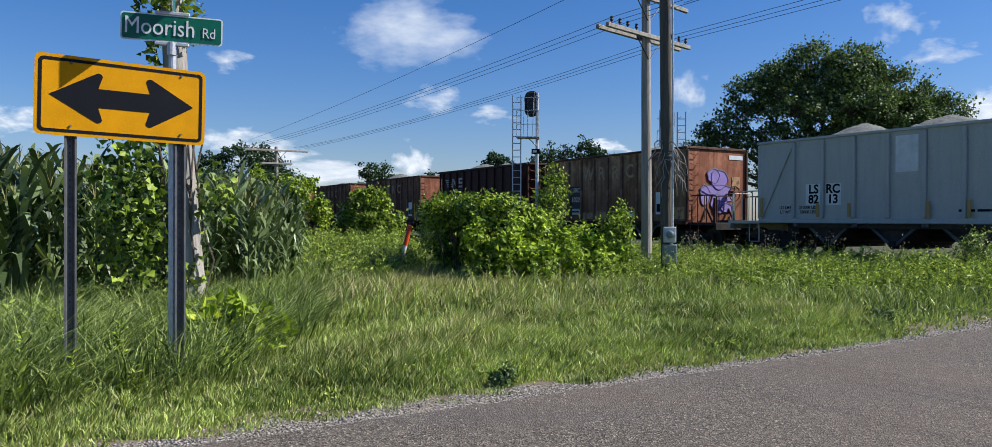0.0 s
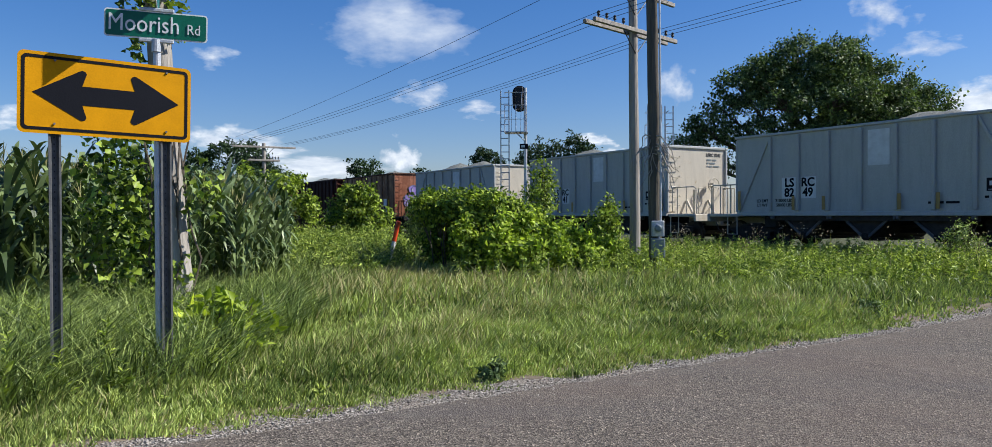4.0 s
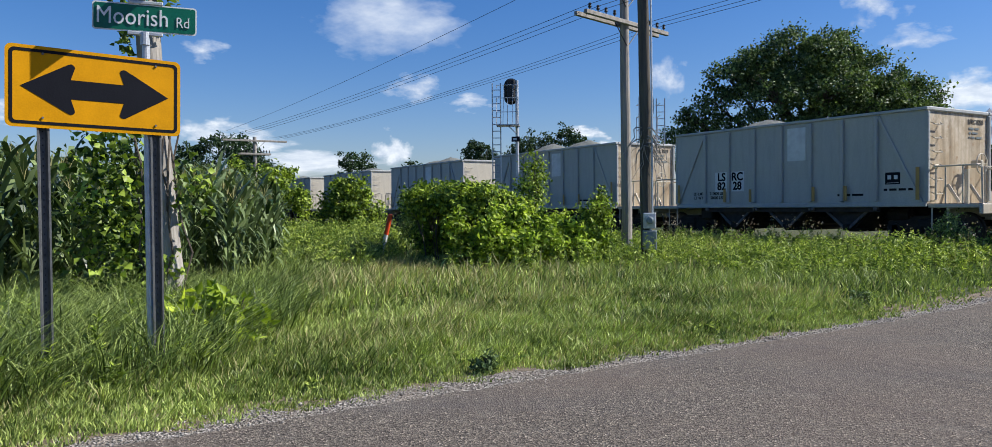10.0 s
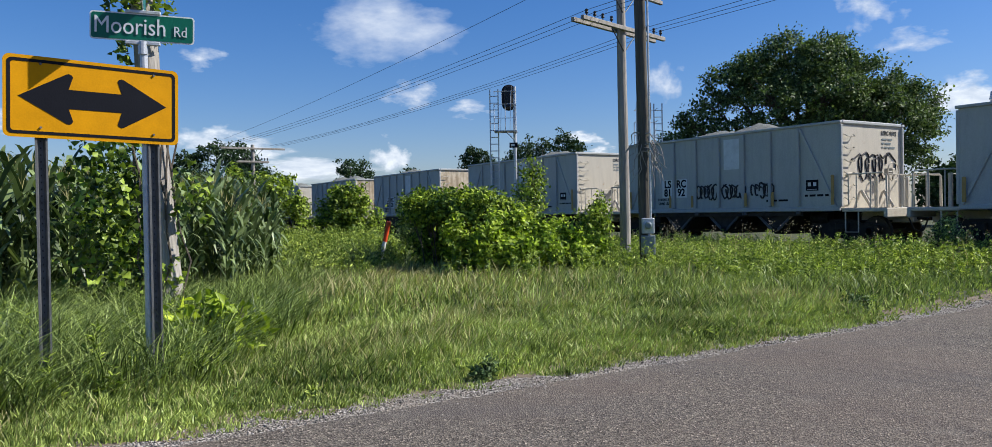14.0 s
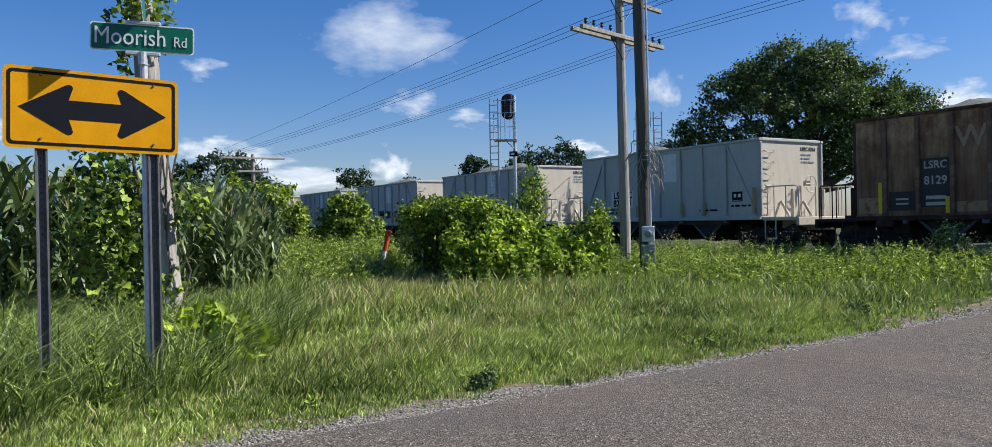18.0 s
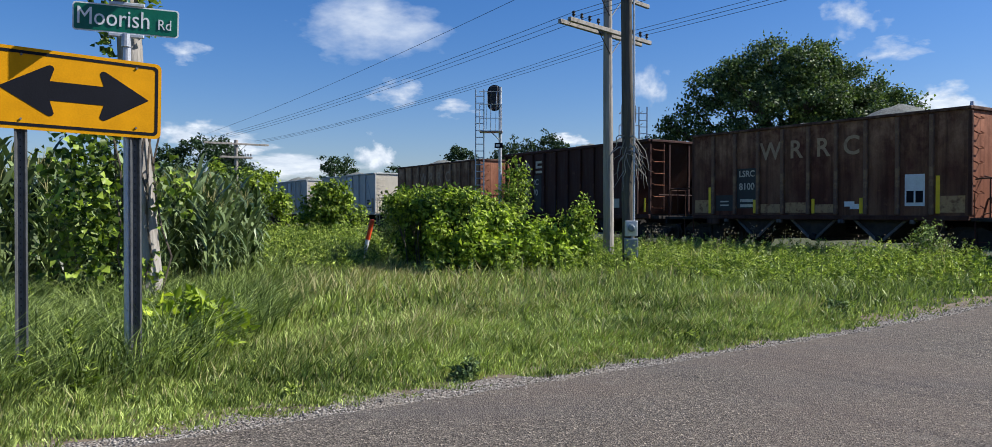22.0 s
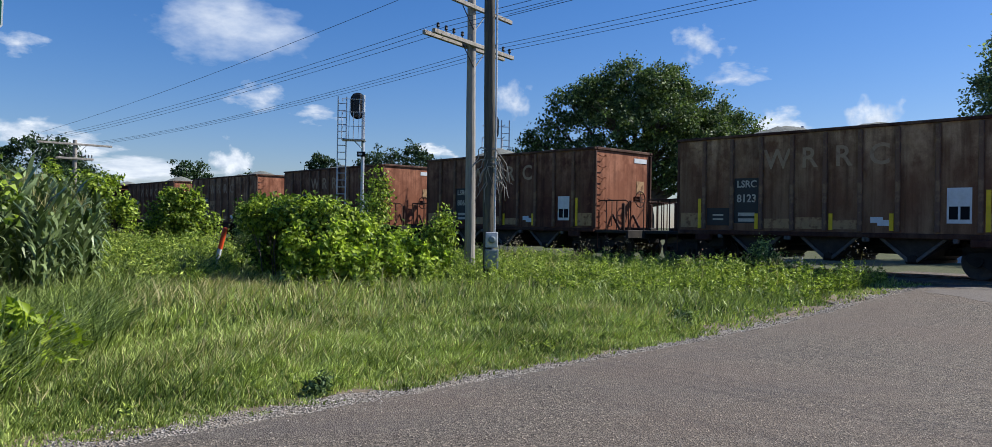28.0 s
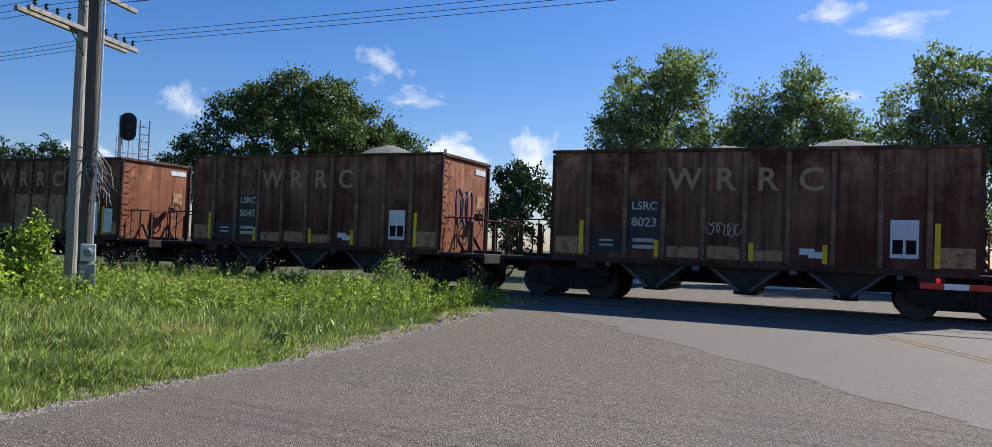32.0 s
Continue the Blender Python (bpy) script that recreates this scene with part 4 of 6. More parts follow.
def graffiti_shape(car):
    """Overlapping rounded shapes of pale purple paint on the rusty end."""
    x = -HALF - 0.007
    for y, z, ry, rz in ((-0.4, 1.98, 0.5, 0.2), (0.62, 2.0, 0.24, 0.36), (-0.1, 1.72, 0.44, 0.34), (0.05, 2.2, 0.78, 0.2), (0.22, 2.72, 0.3, 0.26), (-0.08, 2.6, 0.42, 0.36), (-0.45, 1.55, 0.3, 0.16)):
        k = 22
        pts = [(y + ry * math.cos(2 * math.pi * i / k) * (1 + 0.07 * math.sin(2 * math.pi * i * 5 / k + z * 9)), z + rz * math.sin(2 * math.pi * i / k) * (1 + 0.1 * math.sin(2 * math.pi * i * 3 / k + y * 7))) for i in range(k)]
        b = Build().add([(x, a, c) for a, c in pts] + [(x - 0.003, a, c) for a, c in pts], [tuple(range(k, 2 * k))] + [(i, (i + 1) % k, k + (i + 1) % k, k + i) for i in range(k)])
        part("sprayed_shape", b, M_PURPLE, car, "pale purple sprayed shape")
        part("sprayed_outline", Build().tube([(x - 0.004, a, c) for a, c in pts + pts[:1]], 0.018, 4), M_BLUESPRAY, car)
        x -= 0.004


def train():
    kinds = {"w": white_car(), "b": brown_car(), "d": dark_car()}
    heaps = {"w": [heap_mesh(TOP_W, i) for i in (1, 2, 3, 4)], "b": [heap_mesh(TOP_B, i) for i in (5, 6, 7)], "d": [heap_mesh(3.72, 8, 4.0)]}
    used, cars = set(), {}
    step = 2 * HALF / 10
    px = lambda i: HALF - (i + 0.5) * step
    for k in sorted(OFFSETS):
        kind = "w" if 0 <= k <= 9 else "d" if k in (-2, 11) else "b"
        if kind in used:
            continue
        used.add(kind)
        cars[k] = kinds[kind]
    for k in sorted(OFFSETS):
        kind = "w" if 0 <= k <= 9 else "d" if k in (-2, 11) else "b"
        if k not in cars:
            cars[k] = copy_thing(kinds[kind], pose(0, 0, 0))
    for k in sorted(OFFSETS):
        car = cars[k]
        kind = "w" if 0 <= k <= 9 else "d" if k in (-2, 11) else "b"
        part("stone_load", heaps[kind][k % len(heaps[kind])], None, car, "grey crushed-stone load", at=pose(0, 0, 0, 0, 0, 180 * (k % 2)))
        num = NUMBERS.get(k, "")
        if kind == "w":
            car["label"] = "pale grey steel hopper car loaded with crushed stone" if k not in (4, 7) else "pale grey hopper car with rust-stained end" if k == 4 else "pale grey hopper car with black graffiti"
            lettering("LSRC " + num, 0.17, M_NAVY, car, 0, 0, bold=0.004, at=Matrix(((0, 0, -1, -HALF - 0.006), (-1, 0, 0, -0.85), (0, 1, 0, 3.3), (0, 0, 0, 1))), small=True)
            for dx, w2 in ((0.33, ("LS", num[:2])), (-0.33, ("RC", num[2:]))):
                lettering(w2[0], 0.36, M_SIGNBLACK, car, 2.07 + dx, 2.02, bold=0.012)
                lettering(w2[1], 0.36, M_SIGNBLACK, car, 2.07 + dx, 1.72, bold=0.012)
                plate("number_patch", M_PATCH, car, 2.07 + dx * 1.05, 1.87, 0.52, 0.64)
            if k == 7:
                for j, (x, wd) in enumerate(((0.55, 0.85), (-0.6, 0.9), (-1.75, 0.8))):
                    scrawl(car, M_SPRAY, (x, 1.532, 1.72), (wd, 0.5), 20 + j, "black spray tag", False, 0.03)
                scrawl(car, M_SPRAY, (-HALF - 0.006, -0.1, 2.35), (2.0, 1.0), 31, "large black outline tag", True, 0.028)
            if k in (4, 5):
                for o in car.children:
                    if o.name.startswith("end_sheet") and o.data.materials[0] == M_WHITEEND:
                        o.material_slots[0].link = "OBJECT"
                        o.material_slots[0].material = M_RUSTEND
        elif kind == "b":
            for i, ch in zip((3, 4, 5, 6), "WRRC"):
                lettering(ch, 0.74, M_TANLETTER, car, px(i), 2.98, bold=0.012)
            if num:
                lettering("LSRC", 0.27, M_STENCIL, car, px(2), 2.35, 1.534, bold=0.006)
                lettering(num, 0.30, M_STENCIL, car, px(2), 1.95, 1.534, bold=0.006)
            if k in (-1, 10, 16, 13):
                for o in car.children:
                    if o.name.startswith("side_sheet"):
                        o.material_slots[0].link = "OBJECT"
                        o.material_slots[0].material = M_BROWN2
            if k == 17:
                for i in (4, 5, 6, 7):
                    plate("primer_patch", M_TANPATCH, car, px(i), 1.82, step - 0.13, 1.25, 1.5335, "large tan primer patch")
                plate("repainted_panel", M_DECAL, car, px(8) + 0.05, 1.66, step - 0.15, 1.1, 1.5315, "white repainted panel")
                plate("white_decal", M_DECAL, car, px(9) + 0.1, 1.6, 0.46, 0.8, 1.5315)
            if k == 13:
                plate("primer_patch", M_TANPATCH, car, px(3), 1.75, step - 0.13, 1.1, 1.5335, "tan patch with a scrawl")
                scrawl(car, M_SPRAY, (px(3), 1.537, 1.85), (0.5, 0.6), 3, "black spray scrawl", False, 0.012)
            if k == 18:
                scrawl(car, M_BLUESPRAY, (-HALF - 0.006, 0.05, 2.35), (0.9, 1.1), 5, "dull blue spray scrawl", True, 0.02)
            if k == 19:
                scrawl(car, M_STENCIL, (px(4), 1.534, 1.85), (0.7, 0.35), 9, "pale sprayed scrawl", False, 0.014)
            if k == -1:
                graffiti_shape(car)
            if k == 19:
                for o in car.children:
                    if o.name.startswith("truck."):
                        o.matrix_basis.translation.x *= LONG
                    else:
                        o.matrix_basis = Matrix.Diagonal((LONG, 1, 1, 1)) @ o.matrix_basis
        else:
            if num:
                for x, a, b_ in ((2.9, "LS", num[:2]), (2.28, "RC", num[2:])):
                    lettering(a, 0.36, M_STENCIL, car, x, 2.45, 1.534, bold=0.006)
                    lettering(b_, 0.36, M_STENCIL, car, x, 2.0, 1.534, bold=0.006)
    return cars


CARS = train()
# travel of the train along the track, in metres
TRAVEL = [(0, 0.42), (1, 6.52), (2, 12.7), (3, 18.93), (6, 37.92), (7, 44.55), (8, 51.03), (9, 57.53), (10, 64.16), (11, 70.79), (12, 77.48), (13, 84.2), (14, 90.97),
          (17, 111.46), (18, 118.16), (19, 125.1), (20, 132.1), (21, 139.12), (22, 146.17), (23, 153.26), (24, 160.46), (27, 182.26), (28, 189.82), (29, 197.17), (30, 204.63),
          (31, 211.93), (32, 219.15)]


def travelled(t):
    """Smooth travel at any time, through the known ones."""
    T, X = np.array([r[0] for r in TRAVEL], float), np.array([r[1] for r in TRAVEL])
    fit = np.polyfit(T, X, 4)
    return float(np.polyval(fit, t) + np.interp(t, T, X - np.polyval(fit, T)))

# ---- signs ----
SIGN_TL, SIGN_TR = Vector((-3.555, 5.674, 2.79)), Vector((-2.609, 6.405, 2.81))


def sign_frame(a, b, top):
    """A pose whose x runs from a to b along the sign, y points into it, z up, at its middle."""
    ang = math.degrees(math.atan2(b.y - a.y, b.x - a.x))
    mid = (a + b) / 2
    return ang, mid


def rounded(w, h, r, seg=5):
    pts = []
    for cx, cz, a0 in ((w / 2 - r, h / 2 - r, 0), (-w / 2 + r, h / 2 - r, 90), (-w / 2 + r, -h / 2 + r, 180), (w / 2 - r, -h / 2 + r, 270)):
        for i in range(seg + 1):
            a = radians(a0 + 90 * i / seg)
            pts.append((cx + r * math.cos(a), cz + r * math.sin(a)))
    return pts


def ring_mesh(name, outer, inner, y, thick, mat):
    k = len(outer)
    vs = [(x, y, z) for x, z in outer] + [(x, y, z) for x, z in inner] + [(x, y - thick, z) for x, z in outer] + [(x, y - thick, z) for x, z in inner]
    fs = []
    for i in range(k):
        j = (i + 1) % k
        fs += [(2 * k + i, 2 * k + j, 3 * k + j, 3 * k + i), (i, j, 2 * k + j, 2 * k + i), (k + j, k + i, 3 * k + i, 3 * k + j)]
    b = Build()
    b.add(vs, fs)
    return b


def u_post(name_parent, x, y, z0, z1, rz=0):
    """A flanged steel channel post with punched holes."""
    out = [(-0.042, 0), (-0.028, 0), (-0.016, 0.035), (0.016, 0.035), (0.028, 0), (0.042, 0), (0.042, 0.006), (0.032, 0.006), (0.019, 0.042), (-0.019, 0.042), (-0.032, 0.006), (-0.042, 0.006)]
    b = Build()
    k = len(out)
    vs = [(px, py, z0) for px, py in out] + [(px, py, z1) for px, py in out]
    b.add(vs, [(i, (i + 1) % k, k + (i + 1) % k, k + i) for i in range(k)] + [tuple(range(k))[::-1], tuple(range(k, 2 * k))])
    p = part("post", b, M_UPOST, name_parent, at=pose(x, y, 0, 0, 0, rz))
    holes = Build()
    z = z0 + 0.1
    while z < z1 - 0.05:
        holes.box((0, 0.0335, z), (0.008, 0.004, 0.012))
        z += 0.0508
    tagged(part("hole_row", holes, M_BLACK, p, at=pose(0, -0.0005, 0)), kind="stuff")
    return p


def arrow_sign():
    ang, mid = sign_frame(SIGN_TL, SIGN_TR, 2.8)
    w, h = 1.22, 0.60
    zc = 2.8 - h / 2
    root = thing("arrow_sign", pose(mid.x, mid.y, 0, 0, 0, ang), "yellow double-arrow warning sign on two steel channel posts", "road sign")
    tilt = pose(0, 0, zc, 0, 1.0, 0)
    part("panel", Build().prism(rounded(w, h, 0.045), 0.004, pose(0, 0, 0)), M_YELLOW, root, at=tilt)
    part("border", ring_mesh("border", rounded(w - 0.05, h - 0.05, 0.035), rounded(w - 0.095, h - 0.095, 0.022), -0.001, 0.002, M_SIGNBLACK), M_SIGNBLACK, root, at=tilt)
    hw, t = 0.515, 0.072
    arrow = [(-hw, 0), (-0.2, 0.185), (-0.183, 0.19), (-0.164, 0.182), (-0.155, 0.165), (-0.16, 0.15), (-0.185, t), (0.185, t), (0.16, 0.15), (0.155, 0.165), (0.164, 0.182), (0.183, 0.19), (0.2, 0.185), (hw, 0),
             (0.2, -0.185), (0.183, -0.19), (0.164, -0.182), (0.155, -0.165), (0.16, -0.15), (0.185, -t), (-0.185, -t), (-0.16, -0.15), (-0.155, -0.165), (-0.164, -0.182), (-0.183, -0.19), (-0.2, -0.185)]
    part("double_arrow", Build().prism(arrow, 0.002, pose(0, -0.003, 0)), M_SIGNBLACK, root, at=tilt)
    for x in (-0.37, 0.42):
        for z in (0.245, -0.225):
            part("bolt", Build().tube([(x, -0.012, z), (x, 0.0, z)], 0.009, 6), M_BRACE, root, at=tilt)
    u_post(root, -0.37, 0.012, -0.1, 2.68)
    u_post(root, 0.42, 0.012, -0.1, 2.62)


def street_sign():
    a, b = Vector((-3.218, 6.268, 3.24)), Vector((-2.498, 6.489, 3.225))
    ang, mid = sign_frame(a, b, 3.1)
    w, h = (b - a).length + 0.015, 0.222
    mid = mid * 0.988
    root = thing("street_name_sign", pose(mid.x, mid.y, 0, 0, 0, ang), "green street name sign on a galvanised pole bracket", "street sign")
    tilt = pose(0, 0, 3.233 - h / 2, 0, 1.4, 0)
    part("panel", Build().prism(rounded(w, h, 0.025), 0.003, pose(0, 0, 0)), M_WHITE, root, "white edge of the panel", at=tilt)
    part("field", Build().prism(rounded(w - 0.022, h - 0.022, 0.018), 0.002, pose(0, -0.003, 0)), M_GREEN, root, at=tilt)
    for words, size, x, z in (("Moorish", 0.172, -0.092, 0.0), ("Rd", 0.104, 0.279, -0.02)):
        lettering(words, size, M_WHITE, root, 0, 0, at=tilt @ Matrix(((0.92, 0, 0, x), (0, 0, -1, -0.006), (0, 1.12, 0, z), (0, 0, 0, 1))))
    part("bracket", Build().box((0.0, 0.004, -h / 2 - 0.012), (0.26, 0.03, 0.03), bevel=0.006).tube([(0, 0.01, -h / 2 - 0.10), (0, 0.01, -h / 2)], 0.036, 12), M_GALV, root, at=tilt)
    part("cross_bracket", Build().box((0.0, 0.004, h / 2 + 0.012), (0.26, 0.03, 0.03), bevel=0.006), M_GALV, root, at=tilt)
    cross = part("cross_panel", Build().box((0, 0, h + 0.035), (1.1, 0.004, h), bevel=0.001), M_WHITE, root, "second name panel seen edge-on", at=tilt @ pose(0, 0, 0, 0, 0, 95))
    part("cross_field", Build().box((0, -0.003, h + 0.035), (1.07, 0.003, h - 0.03)), M_GREEN, cross)
    part("pole", Build().tube([(0, 0.02, -0.1), (0, 0.02, 2.98)], 0.03, 12), M_GALV, root)


arrow_sign()
street_sign()

# ---- poles and wires ----
def pole_points(x, y, h, lean=(0, 0), r0=0.15, r1=0.1, k=10, seed=1):
    rng = random.Random(seed)
    pts = [(x + lean[0] * i / k + rng.uniform(-0.01, 0.01), y + lean[1] * i / k + rng.uniform(-0.01, 0.01), -0.3 + (h + 0.3) * i / k) for i in range(k + 1)]
    return pts, [r0 + (r1 - r0) * i / k for i in range(k + 1)]


ARMS = {}


def line_pole(x, y, h, arms, label, lean=(0, 0), arm_len=3.0, seed=1, turn=math.degrees(ANGLE)):
    root = thing("telegraph_pole", pose(x, y, 0), label, "utility pole", "telegraph poles")
    pts, rad = pole_points(0, 0, h, lean, 0.145, 0.105, seed=seed)
    part("shaft", Build().tube(pts, rad, 14), M_POLE, root)
    tips = []
    for n, (z, wd) in enumerate(arms):
        lx = lean[0] * z / h
        arm = Build().box((0, 0, 0), (wd, 0.09, 0.11), bevel=0.012)
        m = pose(lx, lean[1] * z / h, z, 0, 0, turn)
        a = part("crossarm", arm, M_POLE, root, "weathered wooden crossarm", at=m @ pose(0, -0.15, 0))
        if n == 1:
            part("crossarm", arm, M_POLE, root, "weathered wooden crossarm", at=m @ pose(0, 0.15, 0))
        part("arm_brace", Build().tube([(-0.55, -0.1, -0.05), (0, -0.1, -0.6)], 0.014, 5).tube([(0.55, -0.1, -0.05), (0, -0.1, -0.6)], 0.014, 5), M_BLACK, root, at=m)
        ins = Build().tube([(0, 0, 0.05), (0, 0, 0.12)], 0.015, 6).tube([(0, 0, 0.11), (0, 0, 0.14), (0, 0, 0.17), (0, 0, 0.21), (0, 0, 0.23)], [0.035, 0.045, 0.032, 0.042, 0.02], 8).mesh("insulator", M_BLACK)
        if n == 1:
            for fx in (-0.45, -0.36, -0.27, -0.17, 0.17, 0.27, 0.36, 0.45):
                part("insulator", ins, None, root, "dark glass insulator", at=m @ pose(fx * wd, -0.15, 0))
        tips.append([Matrix.Translation((x, y, 0)) @ m @ Vector((fx * wd, -0.15, 0.2)) for fx in (-0.45, -0.36, -0.27, 0.27, 0.36, 0.45)])
    return tips


PA = line_pole(3.42, 20.55, 8.35, ((7.3, 3.5), (6.32, 3.7)), "grey weathered wooden telegraph pole with two crossarms", (-0.06, 0.05), seed=2, turn=46.0)
PB = line_pole(-14.0, 46.5, 5.85, ((5.62, 3.7), (4.85, 1.8)), "distant wooden telegraph pole with crossarms", (0, 0), 3.4, 4)


def wires():
    rng = random.Random(8)
    lines = []
    for i, (p, q) in enumerate(zip(PA[1], PB[0])):
        lines.append((q, p)), lines.append((p, p + sd(-48, 0, 0.6)))
    lines.append((PB[0][0] + Vector((0, 0, 0.3)), PA[0][0] + Vector((0, 0, 0.05)))), lines.append((PA[0][0], PA[0][0] + sd(-48, 0, 0.9)))
    lines.append((PA[0][5], PA[0][5] + sd(-48, 0, 0.9)))
    lines.append((PB[1][4], PB[1][4] + sd(60, -2, 0)))
    for p, q in lines:
        sag = 0.006 * (q - p).length + rng.uniform(0, 0.12)
        pts = [p.lerp(q, i / 20) - Vector((0, 0, 4 * sag * (i / 20) * (1 - i / 20))) for i in range(21)]
        tagged(part("overhead_wire", Build().tube(pts, 0.0065, 4), M_WIRE), "thin dark overhead line wire", "wire", "overhead wires")


wires()


def service_pole():
    x, y = 3.30, 17.25
    root = thing("service_pole", pose(x, y, 0), "dark wooden service pole with an electric meter", "utility pole")
    pts, rad = pole_points(0, 0, 7.6, (-0.08, 0.0), 0.135, 0.115, seed=5)
    part("shaft", Build().tube(pts, rad, 14), M_POLE2, root)
    f = pose(0.02, -0.16, 0, 0, 0, -8)
    part("disconnect_box", Build().box((0, 0, 0.86), (0.30, 0.14, 0.42), bevel=0.015).box((0, -0.076, 0.86), (0.26, 0.012, 0.37), bevel=0.004), M_BOXGREY, root, at=f)
    part("meter_socket", Build().box((0, 0.01, 1.28), (0.27, 0.11, 0.34), bevel=0.015).tube([(0, -0.05, 1.29), (0, -0.10, 1.29)], 0.1, 16), M_GALV, root, at=f)
    part("meter_glass", Build().tube([(0, -0.10, 1.29), (0, -0.17, 1.29), (0, -0.19, 1.29)], [0.085, 0.08, 0.05], 16), M_BOXGREY, root, at=f)
    part("conduit", Build().tube([(0.02, 0, 0.2), (0.02, 0, 0.66)], 0.024, 8).tube([(0.06, 0.02, 1.45), (0.06, 0.03, 4.0), (0.04, 0.04, 7.0)], 0.022, 8).tube([(0.02, 0, 1.06), (0.02, 0, 1.12)], 0.022, 8), M_GALV, root, at=f)
    rng = random.Random(11)
    b = Build()
    for i in range(19):
        a, side = rng.uniform(3.5, 6.0), rng.choice((-1, 1, 1))
        p = [Vector((0.13 * math.cos(a), 0.13 * math.sin(a), rng.uniform(2.85, 3.35)))]
        for j in range(6):
            p.append(p[-1] + Vector((side * rng.uniform(-0.02, 0.13), rng.uniform(-0.06, 0.04), (0.1 if j == 0 else -1) * rng.uniform(0.05, 0.22))))
        b.tube(p, [0.016, 0.014, 0.012, 0.010, 0.008, 0.006, 0.004], 5)
    part("dead_vine", b, M_POLE, root, "dry dead vine tangle")


service_pole()


def vine_pole():
    x, y = -4.05, 9.6
    root = thing("old_pole", pose(x, y, 0), "old grey wooden pole overgrown with vines", "utility pole")
    pts, rad = pole_points(0.14, 0, 4.7, (-0.42, 0.05), 0.16, 0.135, seed=7)
    part("shaft", Build().tube(pts, rad, 14), M_POLE, root)
    rng = np.random.default_rng(4)
    c = []
    for zz, rr, k, ox in ((4.6, 0.18, 200, 0.0), (4.15, 0.2, 240, 0.06), (3.55, 0.10, 50, -0.16), (2.75, 0.2, 90, -0.5), (2.35, 0.25, 240, -0.55), (1.9, 0.28, 350, -0.58), (1.4, 0.3, 360, -0.58), (0.9, 0.34, 280, -0.6), (1.85, 0.12, 80, 0.4), (1.0, 0.07, 40, 0.05)):
        off = np.clip(rng.normal(size=(k, 3)), -2, 2) * [rr, rr * 0.7, 0.22]
        c.append(off + [0.16 - 0.09 * zz + ox, -0.12, zz])
    c = np.concatenate(c)
    c = c[~((np.abs(c[:, 0] - (0.16 - 0.09 * c[:, 2])) < 0.14) & (c[:, 1] < 0.1) & (c[:, 2] > 1.1) & (c[:, 2] < 4.1) & (rng.random(len(c)) < 0.9))]
    ways = rng.normal(size=c.shape) * [1, 1, 0.5] + [0.2, -0.5, -0.5]
    part("vine_leaves", leaf_mesh("vine_leaves", c, ways, rng.uniform(0.05, 0.125, len(c)), M_VINE, rng, 0.95), None, root, "green grape vine leaves")
    b = Build()
    r2 = random.Random(3)
    for i in range(7):
        p = [Vector((r2.uniform(-0.3, 0.3), -0.1, 0))]
        for j in range(7):
            p.append(p[-1] + Vector((r2.uniform(-0.13, 0.1), r2.uniform(-0.05, 0.05), 0.36)))
        b.tube(p, 0.012, 5)
    tagged(part("vine_stem", b, M_BARK, root), kind="stuff")


vine_pole()

# ---- railway signals ----
def ladder(root, x, y, z0, z1, w, mat):
    for sgn in (-1, 1):
        part("ladder_rail", Build().box((x + sgn * w / 2, y, (z0 + z1) / 2), (0.05, 0.06, z1 - z0)), mat, root)
    n = int((z1 - z0) / 0.3)
    for i in range(n):
        part("ladder_rung", Build().tube([(x - w / 2, y, z0 + 0.15 + i * 0.3), (x + w / 2, y, z0 + 0.15 + i * 0.3)], 0.02, 5), mat, root)


def signal(name_at, heading, label, toward=1):
    root = thing("railway_signal", name_at @ pose(0, 0, 0, 0, 0, heading), label, "railway signal", "railway signals")
    part("mast", Build().tube([(0.28, 0, -0.2), (0.28, 0, 6.85)], 0.075, 12).box((0.28, 0, 0.1), (0.4, 0.4, 0.3), bevel=0.03), M_GALV, root)
    ladder(root, -0.62, 0, 0.0, 6.75, 0.36, M_GALV)
    part("platform", Build().box((-0.1, -0.35, 4.85), (1.0, 0.8, 0.04), bevel=0.01).tube([(0.28, 0, 4.5), (-0.1, -0.6, 4.83)], 0.02, 6), M_GALV, root)
    rails_ = Build()
    for x, y in ((-0.58, -0.72), (0.36, -0.72), (-0.1, -0.72)):
        rails_.tube([(x, y, 4.86), (x, y, 6.0)], 0.018, 6)
    for z in (5.4, 6.0, 6.55):
        rails_.tube([(-0.6, 0, z), (-0.58, -0.72, z), (0.36, -0.72, z), (0.3, 0, z)], 0.016, 6)
    for x in (-0.3, 0.1):
        rails_.tube([(x, -0.72, 4.86), (x + 0.05, -0.72, 6.55)], 0.012, 5)
    part("platform_railing", rails_, M_GALV, root)
    part("backboard", Build().prism(rounded(0.62, 1.15, 0.3, 8), 0.02, pose(0.02, 0.18, 6.4)), M_BLACK, root, "black oval signal backboard")
    for z in (6.72, 6.4, 6.08):
        hood = part("signal_lamp", Build().tube([(0.02, 0.2, z), (0.02, 0.5, z - 0.01)], 0.12, 14), M_BLACK, root)
    part("lamp_case", Build().box((0.02, 0.02, 6.4), (0.34, 0.3, 0.98), bevel=0.04), M_BLACK, root)
    part("plate", Build().box((0.22, -0.12, 4.28), (0.36, 0.03, 0.22), bevel=0.005), M_SIGNBLACK, root)
    plate_ = part("plate_mark", Build().box((0.18, -0.138, 4.28), (0.16, 0.004, 0.10)), M_WHITE, root)
    return root


